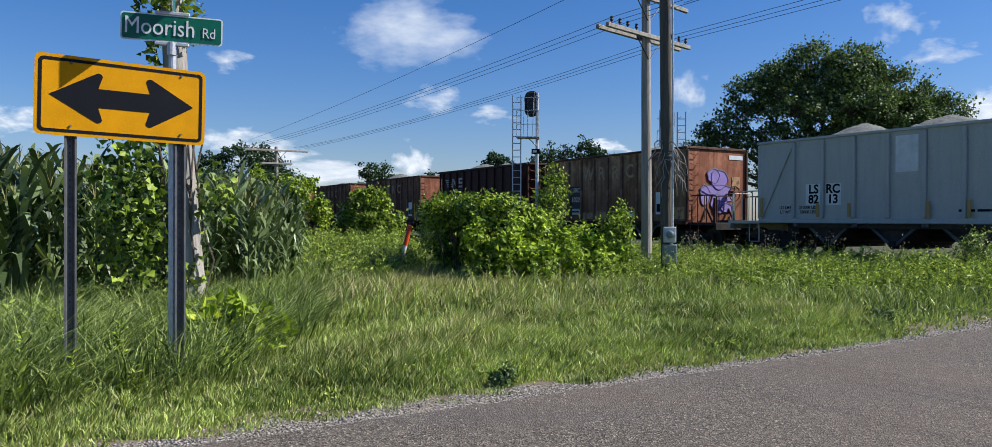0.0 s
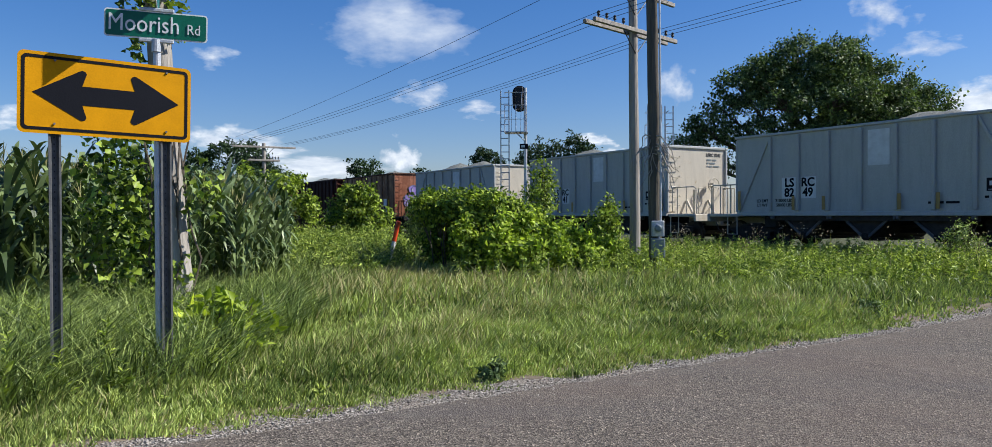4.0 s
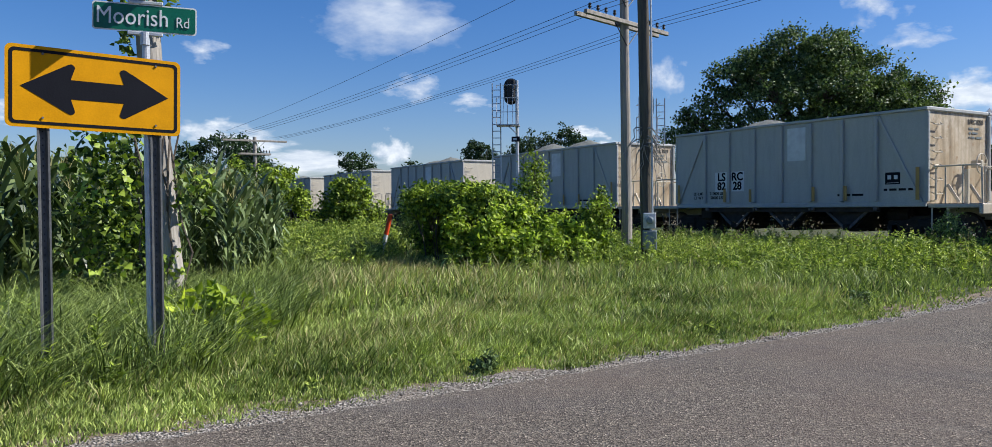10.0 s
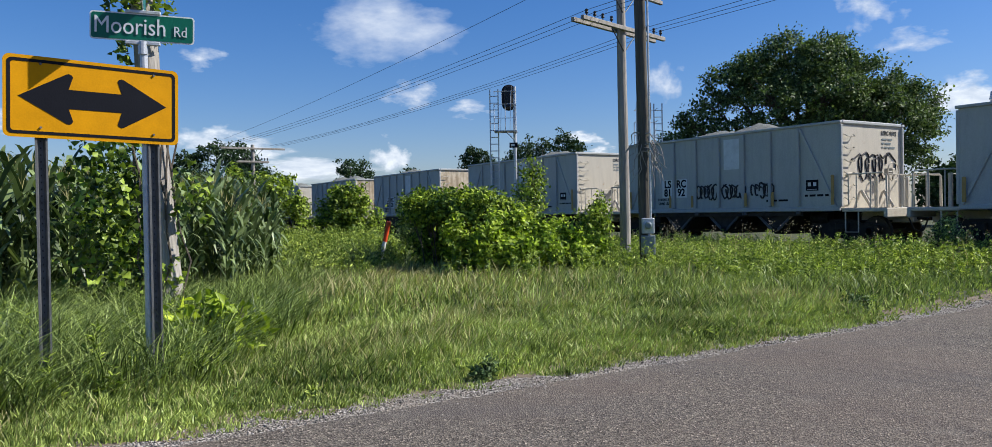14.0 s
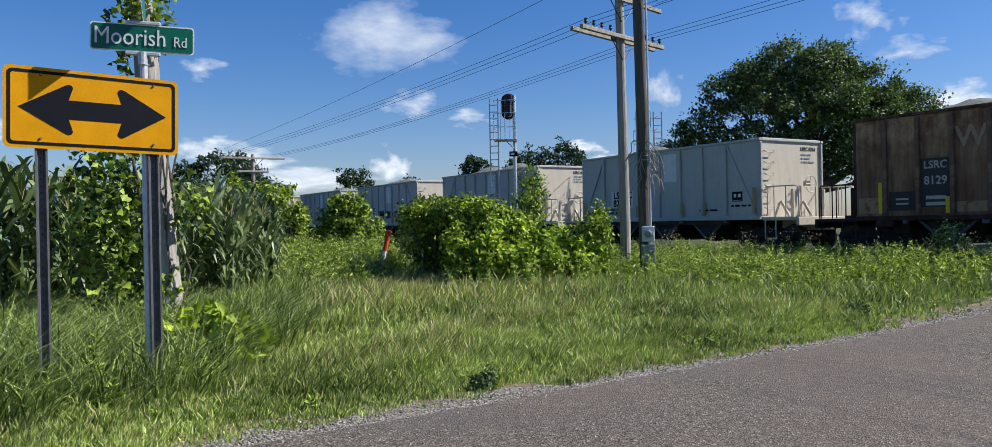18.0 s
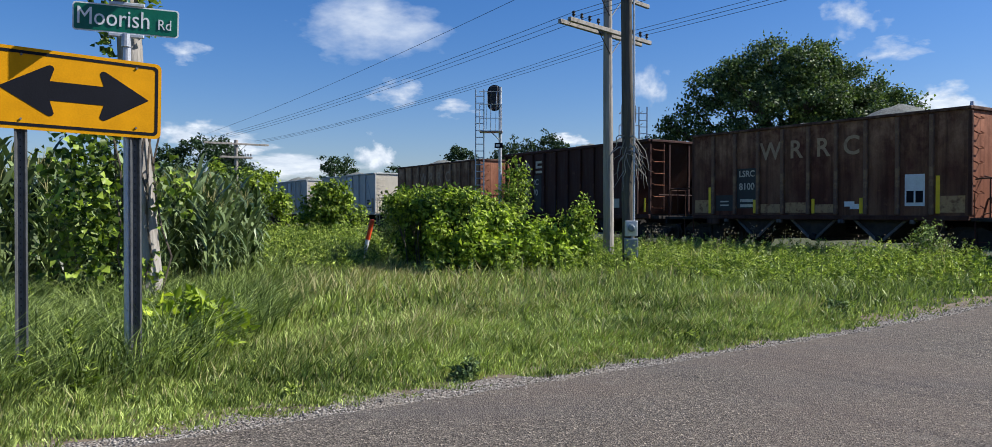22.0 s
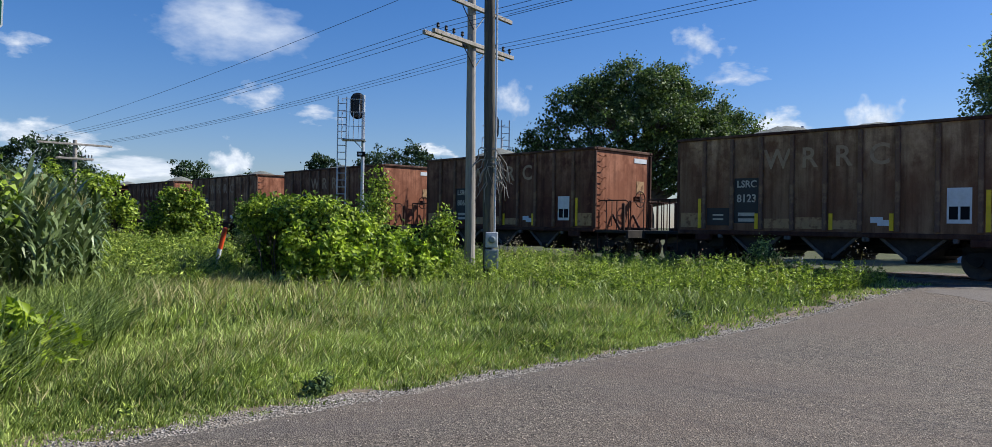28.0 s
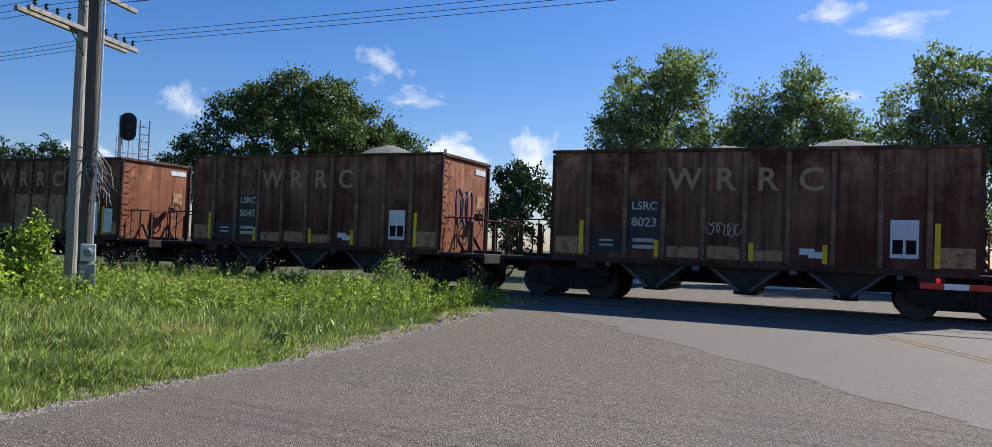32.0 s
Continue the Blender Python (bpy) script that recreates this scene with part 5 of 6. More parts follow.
p1 = sd(29.3, 18.75)
signal(pose(p1.x, p1.y, 0.30), -4, "galvanised railway signal mast with ladder and platform")
p2 = sd(26.7, 24.3)
signal(pose(p2.x, p2.y, -0.35), 176, "galvanised railway signal mast beyond the track")


def crossing_gear():
    g = thing("crossing_gate", pose(*sd(-1.75, 17.9, 0), 0, 0, TURN + 180), "lowered red and white striped crossing gate arm", "crossing gate")
    for i in range(16):
        part("arm_stripe", Build().box((0.2 + i * 0.4, 0, 1.3), (0.4, 0.04, 0.11), bevel=0.004), M_RED if i % 2 == 0 else M_WHITE, g)
    for x in (0.3, 3.0, 5.6):
        part("gate_lamp", Build().tube([(x, 0.05, 1.41), (x, -0.05, 1.41)], 0.04, 12).box((x, 0, 1.37), (0.03, 0.03, 0.04)), M_REDLAMP, g, "lit red gate lamp")
    part("mechanism", Build().box((6.8, 0.1, 1.25), (0.6, 0.5, 0.6), bevel=0.05).tube([(6.9, 0.1, -0.1), (6.9, 0.1, 4.3)], 0.06, 12), M_GALV, g)
    m = thing("crossing_signal", pose(*sd(12.8, 26.0, 0.2), 0, 0, TURN + 66), "silver crossing mast with crossbuck and red flashers", "crossing signal")
    part("mast", Build().tube([(0, 0, -0.2), (0, 0, 4.7)], 0.06, 12).tube([(0, 0, 4.7), (0, 0, 4.95)], [0.09, 0.05], 12), M_GALV, m)
    for r in (48, -48):
        part("crossbuck_blade", Build().box((0, 0.08 if r > 0 else 0.1, 3.85), (1.1, 0.02, 0.19), (0, r, 0), 0.004), M_WHITE, m)
    part("light_bar", Build().tube([(-0.45, 0.05, 2.75), (0.45, 0.05, 2.75)], 0.03, 8), M_GALV, m)
    for x in (-0.42, 0.42):
        part("light_backboard", Build().tube([(x, 0.08, 2.75), (x, 0.1, 2.75)], 0.27, 18), M_BLACK, m)
        part("flasher", Build().tube([(x, 0.1, 2.75), (x, 0.2, 2.75)], 0.075, 14), M_REDLAMP if x > 0 else M_BLACK, m)
    part("gate_mechanism", Build().box((0, -0.1, 1.0), (0.4, 0.5, 0.6), bevel=0.04), M_GALV, m)


crossing_gear()


def marker():
    root = thing("pipeline_marker", pose(-3.12, 20.9, -0.05, 0, 13, 0), "leaning orange and white marker post in the weeds", "marker post")
    part("post", Build().tube([(0, 0, -0.1), (0, 0, 1.1)], 0.055, 10), M_WHITE, root)
    part("cap", Build().tube([(0, 0, 0.98), (0, 0, 1.50), (0, 0, 1.53)], [0.06, 0.06, 0.045], 10), M_ORANGE, root, "orange plastic sleeve")


marker()


def house():
    p = sd(11.4, 40.0)
    root = thing("house", pose(p.x, p.y, 0.2, 0, 0, TURN), "small white gabled house beyond the track", "house")
    part("wall", Build().prism([(-2.2, 0), (2.2, 0), (2.2, 1.7), (0, 3.35), (-2.2, 1.7)], 6, pose(0, -6, 0)), M_SIDING, root)
    for sgn in (1, -1):
        part("roof", Build().box((sgn * 1.22, -3, 2.56), (3.0, 6.5, 0.08), (0, sgn * 36.9, 0)), M_ROOF, root)
    part("chimney", Build().box((-0.3, -1.0, 3.4), (0.35, 0.35, 0.9), bevel=0.02), M_SIDING, root)
    for x in (-1.0, 1.0):
        w = part("window", Build().box((x, 0.02, 1.2), (0.7, 0.06, 0.9)), M_GLASSDARK, root)
        part("frame", Build().box((x, 0.03, 1.68), (0.82, 0.08, 0.07)).box((x, 0.03, 0.72), (0.82, 0.08, 0.07)), M_WHITE, w)
    for s0, d0, col, nm in ((3.5, 44, M_SIDING, "white"), (-1.8, 46, M_SIDING, "white")):
        q = sd(s0, d0)
        sh = thing("shed", pose(q.x, q.y, 0.2, 0, 0, TURN), "low white shed beyond the crossing", "shed")
        part("wall", Build().box((0, 0, 1.2), (3.4, 3, 2.4), bevel=0.02), col, sh)
        part("roof", Build().prism([(-1.9, 2.4), (1.9, 2.4), (0, 3.3)], 3.3, pose(0, -1.65, 0)), M_ROOF, sh)
        part("door", Build().box((0.5, 1.51, 1.0), (1.0, 0.04, 2.0)), M_BOXGREY, sh)


house()

# ---- trees ----
def tree(name, x, y, height, blobs, count, size, mat, label, seed, trunk=0.4, group="", fine=1.0, aspect=0.62, upward=0.0, trunks=1):
    """A trunk, limbs to each clump and a crown of leaf clusters. blobs: (dx, dy, z, rx, rz)."""
    rng = np.random.default_rng(seed)
    rnd = random.Random(seed)
    root = thing(name, pose(x, y, float(ground_z(x, y))), label, "tree", group)
    b = Build()
    zb = min(c[2] for c in blobs)
    for k in range(trunks):
        ox = (k - (trunks - 1) / 2) * trunk * 2.2
        b.tube([(ox, 0, -0.3), (ox + rnd.uniform(-.2, .2), rnd.uniform(-.2, .2), zb * 0.5), (ox * 1.6 + rnd.uniform(-.4, .4), rnd.uniform(-.3, .3), zb), (ox * 2, rnd.uniform(-.4, .4), height * 0.72)],
               [trunk, trunk * 0.8, trunk * 0.62, trunk * 0.15], 9)
    part("trunk", b, M_BARK, root)
    for dx, dy, z, rx, rz in blobs:
        for _ in range(2 if trunk > 0.5 else 1):
            z0 = rnd.uniform(zb * 0.55, max(zb, z * 0.7))
            end = Vector((dx + rnd.uniform(-.6, .6) * rx, dy + rnd.uniform(-.6, .6) * rx, z + rnd.uniform(-.2, .6) * rz))
            start = Vector((0, 0, z0))
            midp = start.lerp(end, 0.5) + Vector((0, 0, -0.06 * (end - start).length))
            part("limb", Build().tube([start, midp, end], [trunk * 0.32, trunk * 0.2, 0.03], 6), M_BARK, root)
    vol = np.array([rx * rx * rz for *_, rx, rz in blobs]) ** 0.75
    pts, outs = [], []
    per = 26
    for (dx, dy, z, rx, rz), v in zip(blobs, vol / vol.sum()):
        n = max(6, int(count * v / per))
        w = unit(rng.normal(size=(n, 3)))
        r = rng.uniform(0.45, 1.0, n) ** 0.6 * rng.uniform(0.82, 1.12, n)
        c = np.array([dx, dy, z]) + w * r[:, None] * [rx, rx, rz]
        spread = 0.11 * (rx + rz) * fine
        leaf = c[:, None, :] + rng.normal(size=(n, per, 3)) * spread * [1, 1, 0.75]
        pts.append(leaf.reshape(-1, 3)), outs.append(np.repeat(w, per, 0))
    pts, outs = np.concatenate(pts), np.concatenate(outs)
    ways = outs * 0.6 + rng.normal(size=pts.shape) * 0.8 + [0, 0, upward]
    part("crown", leaf_mesh("crown", pts, ways, rng.uniform(0.7, 1.3, len(pts)) * size, mat, rng, aspect, 0.25, outs + [0, 0, 0.5] + rng.normal(size=pts.shape) * 0.6), None, root, "crown of many leaves")
    return root


def ball_blobs(rng, n, rx, z0, z1, r, flat=0.8):
    out = []
    for _ in range(n):
        a, q = rng.uniform(0, 2 * math.pi), math.sqrt(rng.random())
        z = rng.uniform(z0, z1)
        k = 1 - 0.55 * max(0, (z - z0) / (z1 - z0) - 0.45)
        rr = r * rng.uniform(0.7, 1.25)
        out.append((q * rx * k * math.cos(a), q * rx * k * math.sin(a), z, rr, rr * flat))
    return out


# the great oak beyond the track
def oak_tree(x, y, blobs, clumps, per, size, seed):
    """Limbs that fork to leaf clumps set on the shells of the large masses of the crown, with gaps of sky between them."""
    rng, rnd = np.random.default_rng(seed), random.Random(seed)
    root = thing("oak_tree", pose(x, y, float(ground_z(x, y))), "large dark green oak tree beyond the railway", "tree")
    part("trunk", Build().tube([(0, 0, -0.3), (0.1, 0, 2.2), (-0.15, 0.1, 4.5), (0.1, 0, 7.5), (0.0, 0, 11.0)], [0.85, 0.7, 0.6, 0.38, 0.1], 11), M_BARK, root)
    for dx, dy, z, rx, rz in blobs:
        z0 = rnd.uniform(2.8, max(3.2, min(7.0, z * 0.6)))
        start, end = Vector((0, 0, z0)), Vector((dx, dy, z))
        mid_ = start.lerp(end, 0.5) + Vector((rnd.uniform(-.4, .4), rnd.uniform(-.4, .4), -0.05 * (end - start).length))
        limb = part("limb", Build().tube([start, mid_, end], [0.26, 0.17, 0.07], 7), M_BARK, root)
        twigs = Build()
        for _ in range(5):
            tip = end + Vector((rnd.uniform(-1, 1) * rx, rnd.uniform(-1, 1) * rx, rnd.uniform(-.4, 1) * rz)) * 0.9
            twigs.tube([mid_.lerp(end, rnd.uniform(0.4, 1)), end.lerp(tip, 0.5) + Vector((0, 0, 0.1)), tip], [0.06, 0.04, 0.015], 5)
        part("branch", twigs, M_BARK, limb)
    share = np.array([b[3] ** 2 for b in blobs])
    pts, outs = [], []
    for (dx, dy, z, rx, rz), v in zip(blobs, share / share.sum()):
        n = max(8, int(clumps * v))
        w = unit(rng.normal(size=(n, 3)) + [0, 0, 0.25])
        c = np.array([dx, dy, z]) + w * (rng.uniform(0.55, 1.08, n) ** 0.7)[:, None] * [rx, rx, rz]
        r = rng.uniform(0.22, 0.48, n)
        leaf = c[:, None, :] + rng.normal(size=(n, per, 3)) * r[:, None, None] * [1, 1, 0.6]
        pts.append(leaf.reshape(-1, 3)), outs.append(np.repeat(w, per, 0))
    pts, outs = np.concatenate(pts), np.concatenate(outs)
    ways = outs * 0.5 + rng.normal(size=pts.shape) * 0.8
    part("crown", leaf_mesh("crown", pts, ways, rng.uniform(0.6, 1.4, len(pts)) * size, M_TREE, rng, 0.7, 0.25, outs + [0, 0, 0.6] + rng.normal(size=pts.shape) * 0.6), None, root, "crown of many leaves with gaps of sky")


oak_tree(23.3, 58.0, [(a * 1.01, b, z * 0.985, rx, rz) for a, b, z, rx, rz in ((-1.6, 0, 12.9, 1.9, 1.5), (1.8, 0, 12.9, 1.8, 1.4), (0.2, -1, 11.9, 2.2, 1.6), (-4.0, 0, 11.6, 1.9, 1.4), (-5.9, 0, 10.7, 1.6, 1.2), (-6.9, 0, 8.9, 1.4, 1.0), (-7.8, 0, 7.2, 1.4, 0.8),
                      (-8.9, 0, 7.9, 0.9, 0.6), (-9.8, 0, 6.4, 1.1, 0.8), (4.5, 0, 11.1, 1.9, 1.3), (6.2, 0, 10.1, 1.8, 1.3), (7.9, 0, 9.4, 1.5, 1.1), (8.6, 0, 7.7, 1.4, 1.1), (-3.0, -1, 9.2, 2.5, 1.9), (0.5, -1.5, 9.6, 2.7, 2.1),
                      (3.8, -1, 8.6, 2.5, 1.9), (6.2, -1, 7.4, 2.3, 1.7), (-4.8, -1, 6.9, 2.0, 1.4), (0.0, -1, 6.6, 2.7, 1.7), (3.0, -1, 5.6, 2.6, 1.6), (-2.0, 2.5, 11.0, 2.3, 1.7), (2.5, 2.5, 11.0, 2.3, 1.7), (5.5, 2.5, 8.5, 2.2, 1.6),
                      (6.5, 0, 4.8, 2.4, 1.4), (-3.5, 0, 4.8, 2.2, 1.2), (-8.2, 0, 4.8, 1.8, 1.0))], 1250, 62, 0.21, 3)

for s0, d0, h, rx, n, seed in ((10.0, 45.5, 13.2, 3.4, 24, 1), (3.2, 47.0, 12.1, 3.2, 17, 2), (-0.6, 48.0, 9.6, 1.6, 7, 3), (-5.0, 46.0, 12.2, 3.0, 18, 4), (-12.0, 47.0, 12.0, 3.2, 14, 6)):
    p = sd(s0, d0)
    bl = ball_blobs(random.Random(seed), n + 2, rx, 3.0, h - 1.0, 1.25, 1.35)
    tree("maple_tree", p.x, p.y, h, bl, 27000 if rx > 2 else 9000, 0.2, M_MAPLE, "tall pale green silver maple beyond the crossing", seed + 30, 0.26, "maples beyond the crossing", 0.62, 0.55, 0.35, 3)
for s0, d0, h, rx, seed in ((25.0, 62.0, 9.0, 3.4, 3), (20.0, 66.0, 8.0, 3.4, 5), (15.5, 64.0, 6.5, 3.0, 8), (31.0, 60, 6.0, 3.0, 9), (9.0, 66.0, 6.0, 3.5, 10), (2.0, 68, 6.0, 3.5, 11), (-6.0, 66, 6.5, 3.5, 12)):
    p = sd(s0, d0)
    tree("broadleaf_tree", p.x, p.y, h, ball_blobs(random.Random(seed), 9, rx, 2.0, h - 1.2, 1.5, 0.95), 5200, 0.36, M_FAR, "dark green tree behind the crossing", seed + 60, 0.3, "trees behind the crossing", 0.8)
# far trees along the line to the left
for x, y, h, rx, n, seed, cnt, sz in ((-36.8, 98, 11.8, 2.6, 18, 1, 5200, 0.42), (-31.5, 97, 10.6, 4.4, 22, 2, 7000, 0.42), (-24.5, 70, 6.4, 3.2, 8, 3, 3400, 0.4), (-20, 60, 5.2, 2.4, 7, 4, 3200, 0.32), (-17.0, 95, 9.1, 2.8, 24, 5, 5200, 0.36),
                                     (-42, 92, 10.0, 4.5, 9, 6, 3200, 0.55), (-1.2, 112, 11.6, 2.3, 20, 7, 5200, 0.34), (-10.4, 118, 9.4, 3.2, 12, 10, 3200, 0.5), (4, 120, 9.6, 4.0, 12, 9, 3000, 0.5), (-55, 80, 8.5, 5, 9, 12, 3000, 0.6)):
    tree("far_tree", x, y, h, ball_blobs(random.Random(seed + 40), n, rx, 1.8, h - 1.3, 0.42 * rx, 0.85), int(cnt * 1.5), sz * 0.8, M_FAR, "distant dark green tree along the railway", seed + 80, 0.3, "distant trees along the railway", 0.8)

for x, y, h, rx, seed in ((3.4, 108, 10.9, 1.5, 1), (5.4, 110, 11.6, 1.7, 2), (7.3, 108, 11.3, 1.5, 3), (9.2, 109, 12.6, 1.8, 4), (11.0, 108, 12.3, 1.6, 5), (12.9, 110, 11.0, 1.5, 6), (-3.2, 113, 9.6, 1.4, 7)):
    rs = random.Random(seed + 70)
    spire = [(rs.uniform(-.35, .35) * rx, rs.uniform(-.3, .3) * rx, z, rx * (1.05 - 0.8 * (z / h) ** 2) * rs.uniform(0.7, 1.15), 0.75) for z in np.linspace(1.6, h - 0.7, 11)]
    tree("far_tree", x, y, h, [(a * 1.3, b, z, r * 1.35, q * 1.3) for a, b, z, r, q in spire], 4200, 0.36, M_FAR, "distant dark pointed tree beyond the railway", seed + 120, 0.22, "distant trees along the railway", 1.5)


# ---- clouds: far soft sheets of vapour ----
def cloud_material(name, edge, shade, lit):
    m = bpy.data.materials.new(name)
    m.use_nodes = True
    t = m.node_tree
    t.nodes.remove(t.nodes["Principled BSDF"])
    c = t.nodes.new("ShaderNodeTexCoord")
    info = t.nodes.new("ShaderNodeObjectInfo")
    ln = t.nodes.new("ShaderNodeVectorMath")
    ln.operation = "LENGTH"
    t.links.new(c.outputs["Object"], ln.inputs[0])
    off = t.nodes.new("ShaderNodeVectorMath")
    off.operation = "MULTIPLY_ADD"
    comb = t.nodes.new("ShaderNodeCombineXYZ")
    sc = node(t, "ShaderNodeMath")
    sc.operation = "MULTIPLY"
    sc.inputs[1].default_value = 90.0
    t.links.new(info.outputs["Random"], sc.inputs[0])
    for i in range(3):
        t.links.new(sc.outputs[0], comb.inputs[i])
    t.links.new(c.outputs["Object"], off.inputs[0])
    off.inputs[1].default_value = (1.0, 1.0, 1.0)
    t.links.new(comb.outputs[0], off.inputs[2])
    n1 = node(t, "ShaderNodeTexNoise", Scale=1.5, Detail=7.0, Roughness=0.55)
    t.links.new(off.outputs[0], n1.inputs["Vector"])
    sub = node(t, "ShaderNodeMath")
    sub.operation = "SUBTRACT"
    mul = node(t, "ShaderNodeMath")
    mul.operation = "MULTIPLY_ADD"
    mul.inputs[1].default_value, mul.inputs[2].default_value = 2.1, -0.42
    t.links.new(n1.outputs["Fac"], mul.inputs[0])
    t.links.new(mul.outputs[0], sub.inputs[0]), t.links.new(ln.outputs["Value"], sub.inputs[1])
    fac = ramp(t, sub.outputs[0], (0.0, (0, 0, 0)), (edge, (0.93,) * 3))
    n2 = node(t, "ShaderNodeTexNoise", Scale=3.2, Detail=6.0, Roughness=0.55)
    t.links.new(off.outputs[0], n2.inputs["Vector"])
    em = node(t, "ShaderNodeEmission", Strength=1.0)
    t.links.new(ramp(t, n2.outputs["Fac"], (0.3, shade), (0.66, lit)), em.inputs[0])
    tr = t.nodes.new("ShaderNodeBsdfTransparent")
    ms = t.nodes.new("ShaderNodeMixShader")
    t.links.new(fac, ms.inputs[0]), t.links.new(tr.outputs[0], ms.inputs[1]), t.links.new(em.outputs[0], ms.inputs[2])
    t.links.new(ms.outputs[0], t.nodes["Material Output"].inputs[0])
    return m


M_CLOUD = cloud_material("thin_cloud_vapour", 0.68, (0.36, 0.43, 0.56), (0.56, 0.60, 0.66))
M_CUMULUS = cloud_material("cumulus_vapour", 0.42, (0.42, 0.48, 0.57), (0.68, 0.71, 0.74))


def cloud(az, el, w, h):
    """az: degrees to the right of +y; el: above the horizon; w, h: half sizes in degrees."""
    r = 2600.0
    a, e = radians(az), radians(el)
    p = Vector((math.sin(a) * math.cos(e), math.cos(a) * math.cos(e), math.sin(e))) * r
    b = Build().add([(-1.1, -1.1, 0), (1.1, -1.1, 0), (1.1, 1.1, 0), (-1.1, 1.1, 0)], [(0, 1, 2, 3)])
    ob = part("cloud", b, M_CLOUD if el > 7.0 else M_CUMULUS)
    m = look(p, (0, 0, 1.6))
    ob.matrix_basis = m @ Matrix.Diagonal((r * math.tan(radians(w)), r * math.tan(radians(h)), 1, 1))
    ob.visible_shadow = False
    tagged(ob, "white fair-weather cumulus cloud", "cloud", "clouds in the sky", "structure")

# az, el of the middle and half sizes
for az, el, w, h in ((-7.4, 13.5, 8.4, 4.1), (-19.9, 10.7, 2.2, 1.3), (-5.4, 8.5, 2.6, 1.3), (-1.6, 7.6, 2.4, 0.9), (12.6, 9.0, 2.0, 2.2), (-19.7, 5.3, 3.6, 1.8), (-16.6, 4.5, 4.0, 1.5),
                     (-12.3, 3.6, 6.2, 1.5), (-7.2, 4.2, 2.2, 2.0), (6.6, 5.3, 2.2, 1.0), (30.8, 6.9, 3.9, 2.0), (28.1, 10.5, 2.8, 1.3), (25.5, 12.7, 2.5, 1.9), (8.0, 4.5, 1.4, 0.6),
                     (36.9, 6.1, 3.2, 3.8), (57.7, 10.9, 1.9, 0.8), (61.2, 15.3, 3.6, 1.3), (57.0, 16.3, 2.5, 1.8), (-33.0, 6.0, 3.0, 1.5)):
    cloud(az, el, w, h)

# ---- vegetation ----
def scatter(rng, n, s0, s1, d0, d1):
    return rng.uniform(s0, s1, n), rng.uniform(d0, d1, n)


def ground_points(s, d):
    x, y = UX * s + NX * d, UY * s + NY * d
    return np.stack([x, y, ground_z(x, y) - 0.02], 1)


def corn_edge(y):
    return np.where(y < 14.5, -5.75 + 0.33 * (y - 9.4), -4.07 - 0.27 * (y - 14.5))


def uneven(s, d, k):
    """Smooth uneven values, about 0 to 1, over the plan."""
    return 0.5 + 0.25 * (np.sin(s * 1.9 * k + 2.1 * np.sin(d * 0.83 * k)) + np.cos(d * 1.37 * k + 1.7 * np.sin(s * 1.13 * k + 1.0)))


def verge_grass():
    rng = np.random.default_rng(5)
    sets = [scatter(rng, n, *box) for n, box in ((260000, (5.1, 9.0, -2.5, 9.5)), (300000, (5.1, 24.0, -4.0, 19.0)))]
    s, d = (np.concatenate([q[i] for q in sets]) for i in (0, 1))
    x, y = UX * s + NX * d, UY * s + NY * d
    dist = np.hypot(x, y)
    tuft, bare = 0.45 * uneven(s, d, 4.2) + 0.55 * uneven(s + 5, d - 2, 9.5), uneven(s + 3, d, 1.6)
    edge = road_edge(d) - 0.1 + (0.25 * bare + 0.26 * smooth(0.5, 0.95, uneven(s + 2, d + 1, 1.0))) * (0.4 + 0.9 * uneven(s + 9, d, 5.3)) + np.abs(rng.normal(0, 0.1, len(s)))
    keep = (s > edge) & (rng.random(len(s)) < np.clip(8.0 / dist, 0.24, 1.0) * (0.2 + 1.1 * tuft)) & (x > corn_edge(y) - 1.0) & (y > 2)
    stray = (s > road_edge(d) - 0.05) & (s < edge) & (tuft > 0.5) & (rng.random(len(s)) < 0.35)
    keep |= stray
    s, d, tuft, x, y = s[keep], d[keep], tuft[keep], x[keep], y[keep]
    p = ground_points(s, d)
    k = len(p)
    away = s - road_edge(d)
    patch = uneven(s, d, 0.9)
    h = (0.06 + 0.115 * smooth(0.05, 1.3, away) + 0.09 * smooth(3.0, 7.0, away)) * rng.uniform(0.45, 1.4, k) * (0.72 + 0.4 * patch) * (0.45 + 1.1 * tuft)
    lean = np.array([[0.18, -0.05, 0]]) + rng.normal(size=(k, 3)) * [0.48, 0.48, 0]
    dist = np.hypot(p[:, 0], p[:, 1])
    w = rng.uniform(0.006, 0.017, k) * np.clip(dist / 6, 1, 2.8)
    straw = np.exp(-((x + 1.3) / 2.2) ** 2 - ((y - 14.2) / 2.6) ** 2)
    dry = rng.random(k) < 0.06 + 0.14 * smooth(0.55, 1.0, patch) + 0.32 * straw
    for name, sel, mat, label in (("verge_grass", ~dry, M_GRASS, "unmown green verge grass"), ("dry_grass", dry, M_DRY, "dry straw-coloured grass stems")):
        ob = new(name, blade_mesh(name, p[sel], h[sel] * (1.25 if name == "dry_grass" else 1), w[sel] * (0.75 if name == "dry_grass" else 1), lean[sel], mat, rng))
        tagged(ob, label, "grass", kind="stuff")


verge_grass()


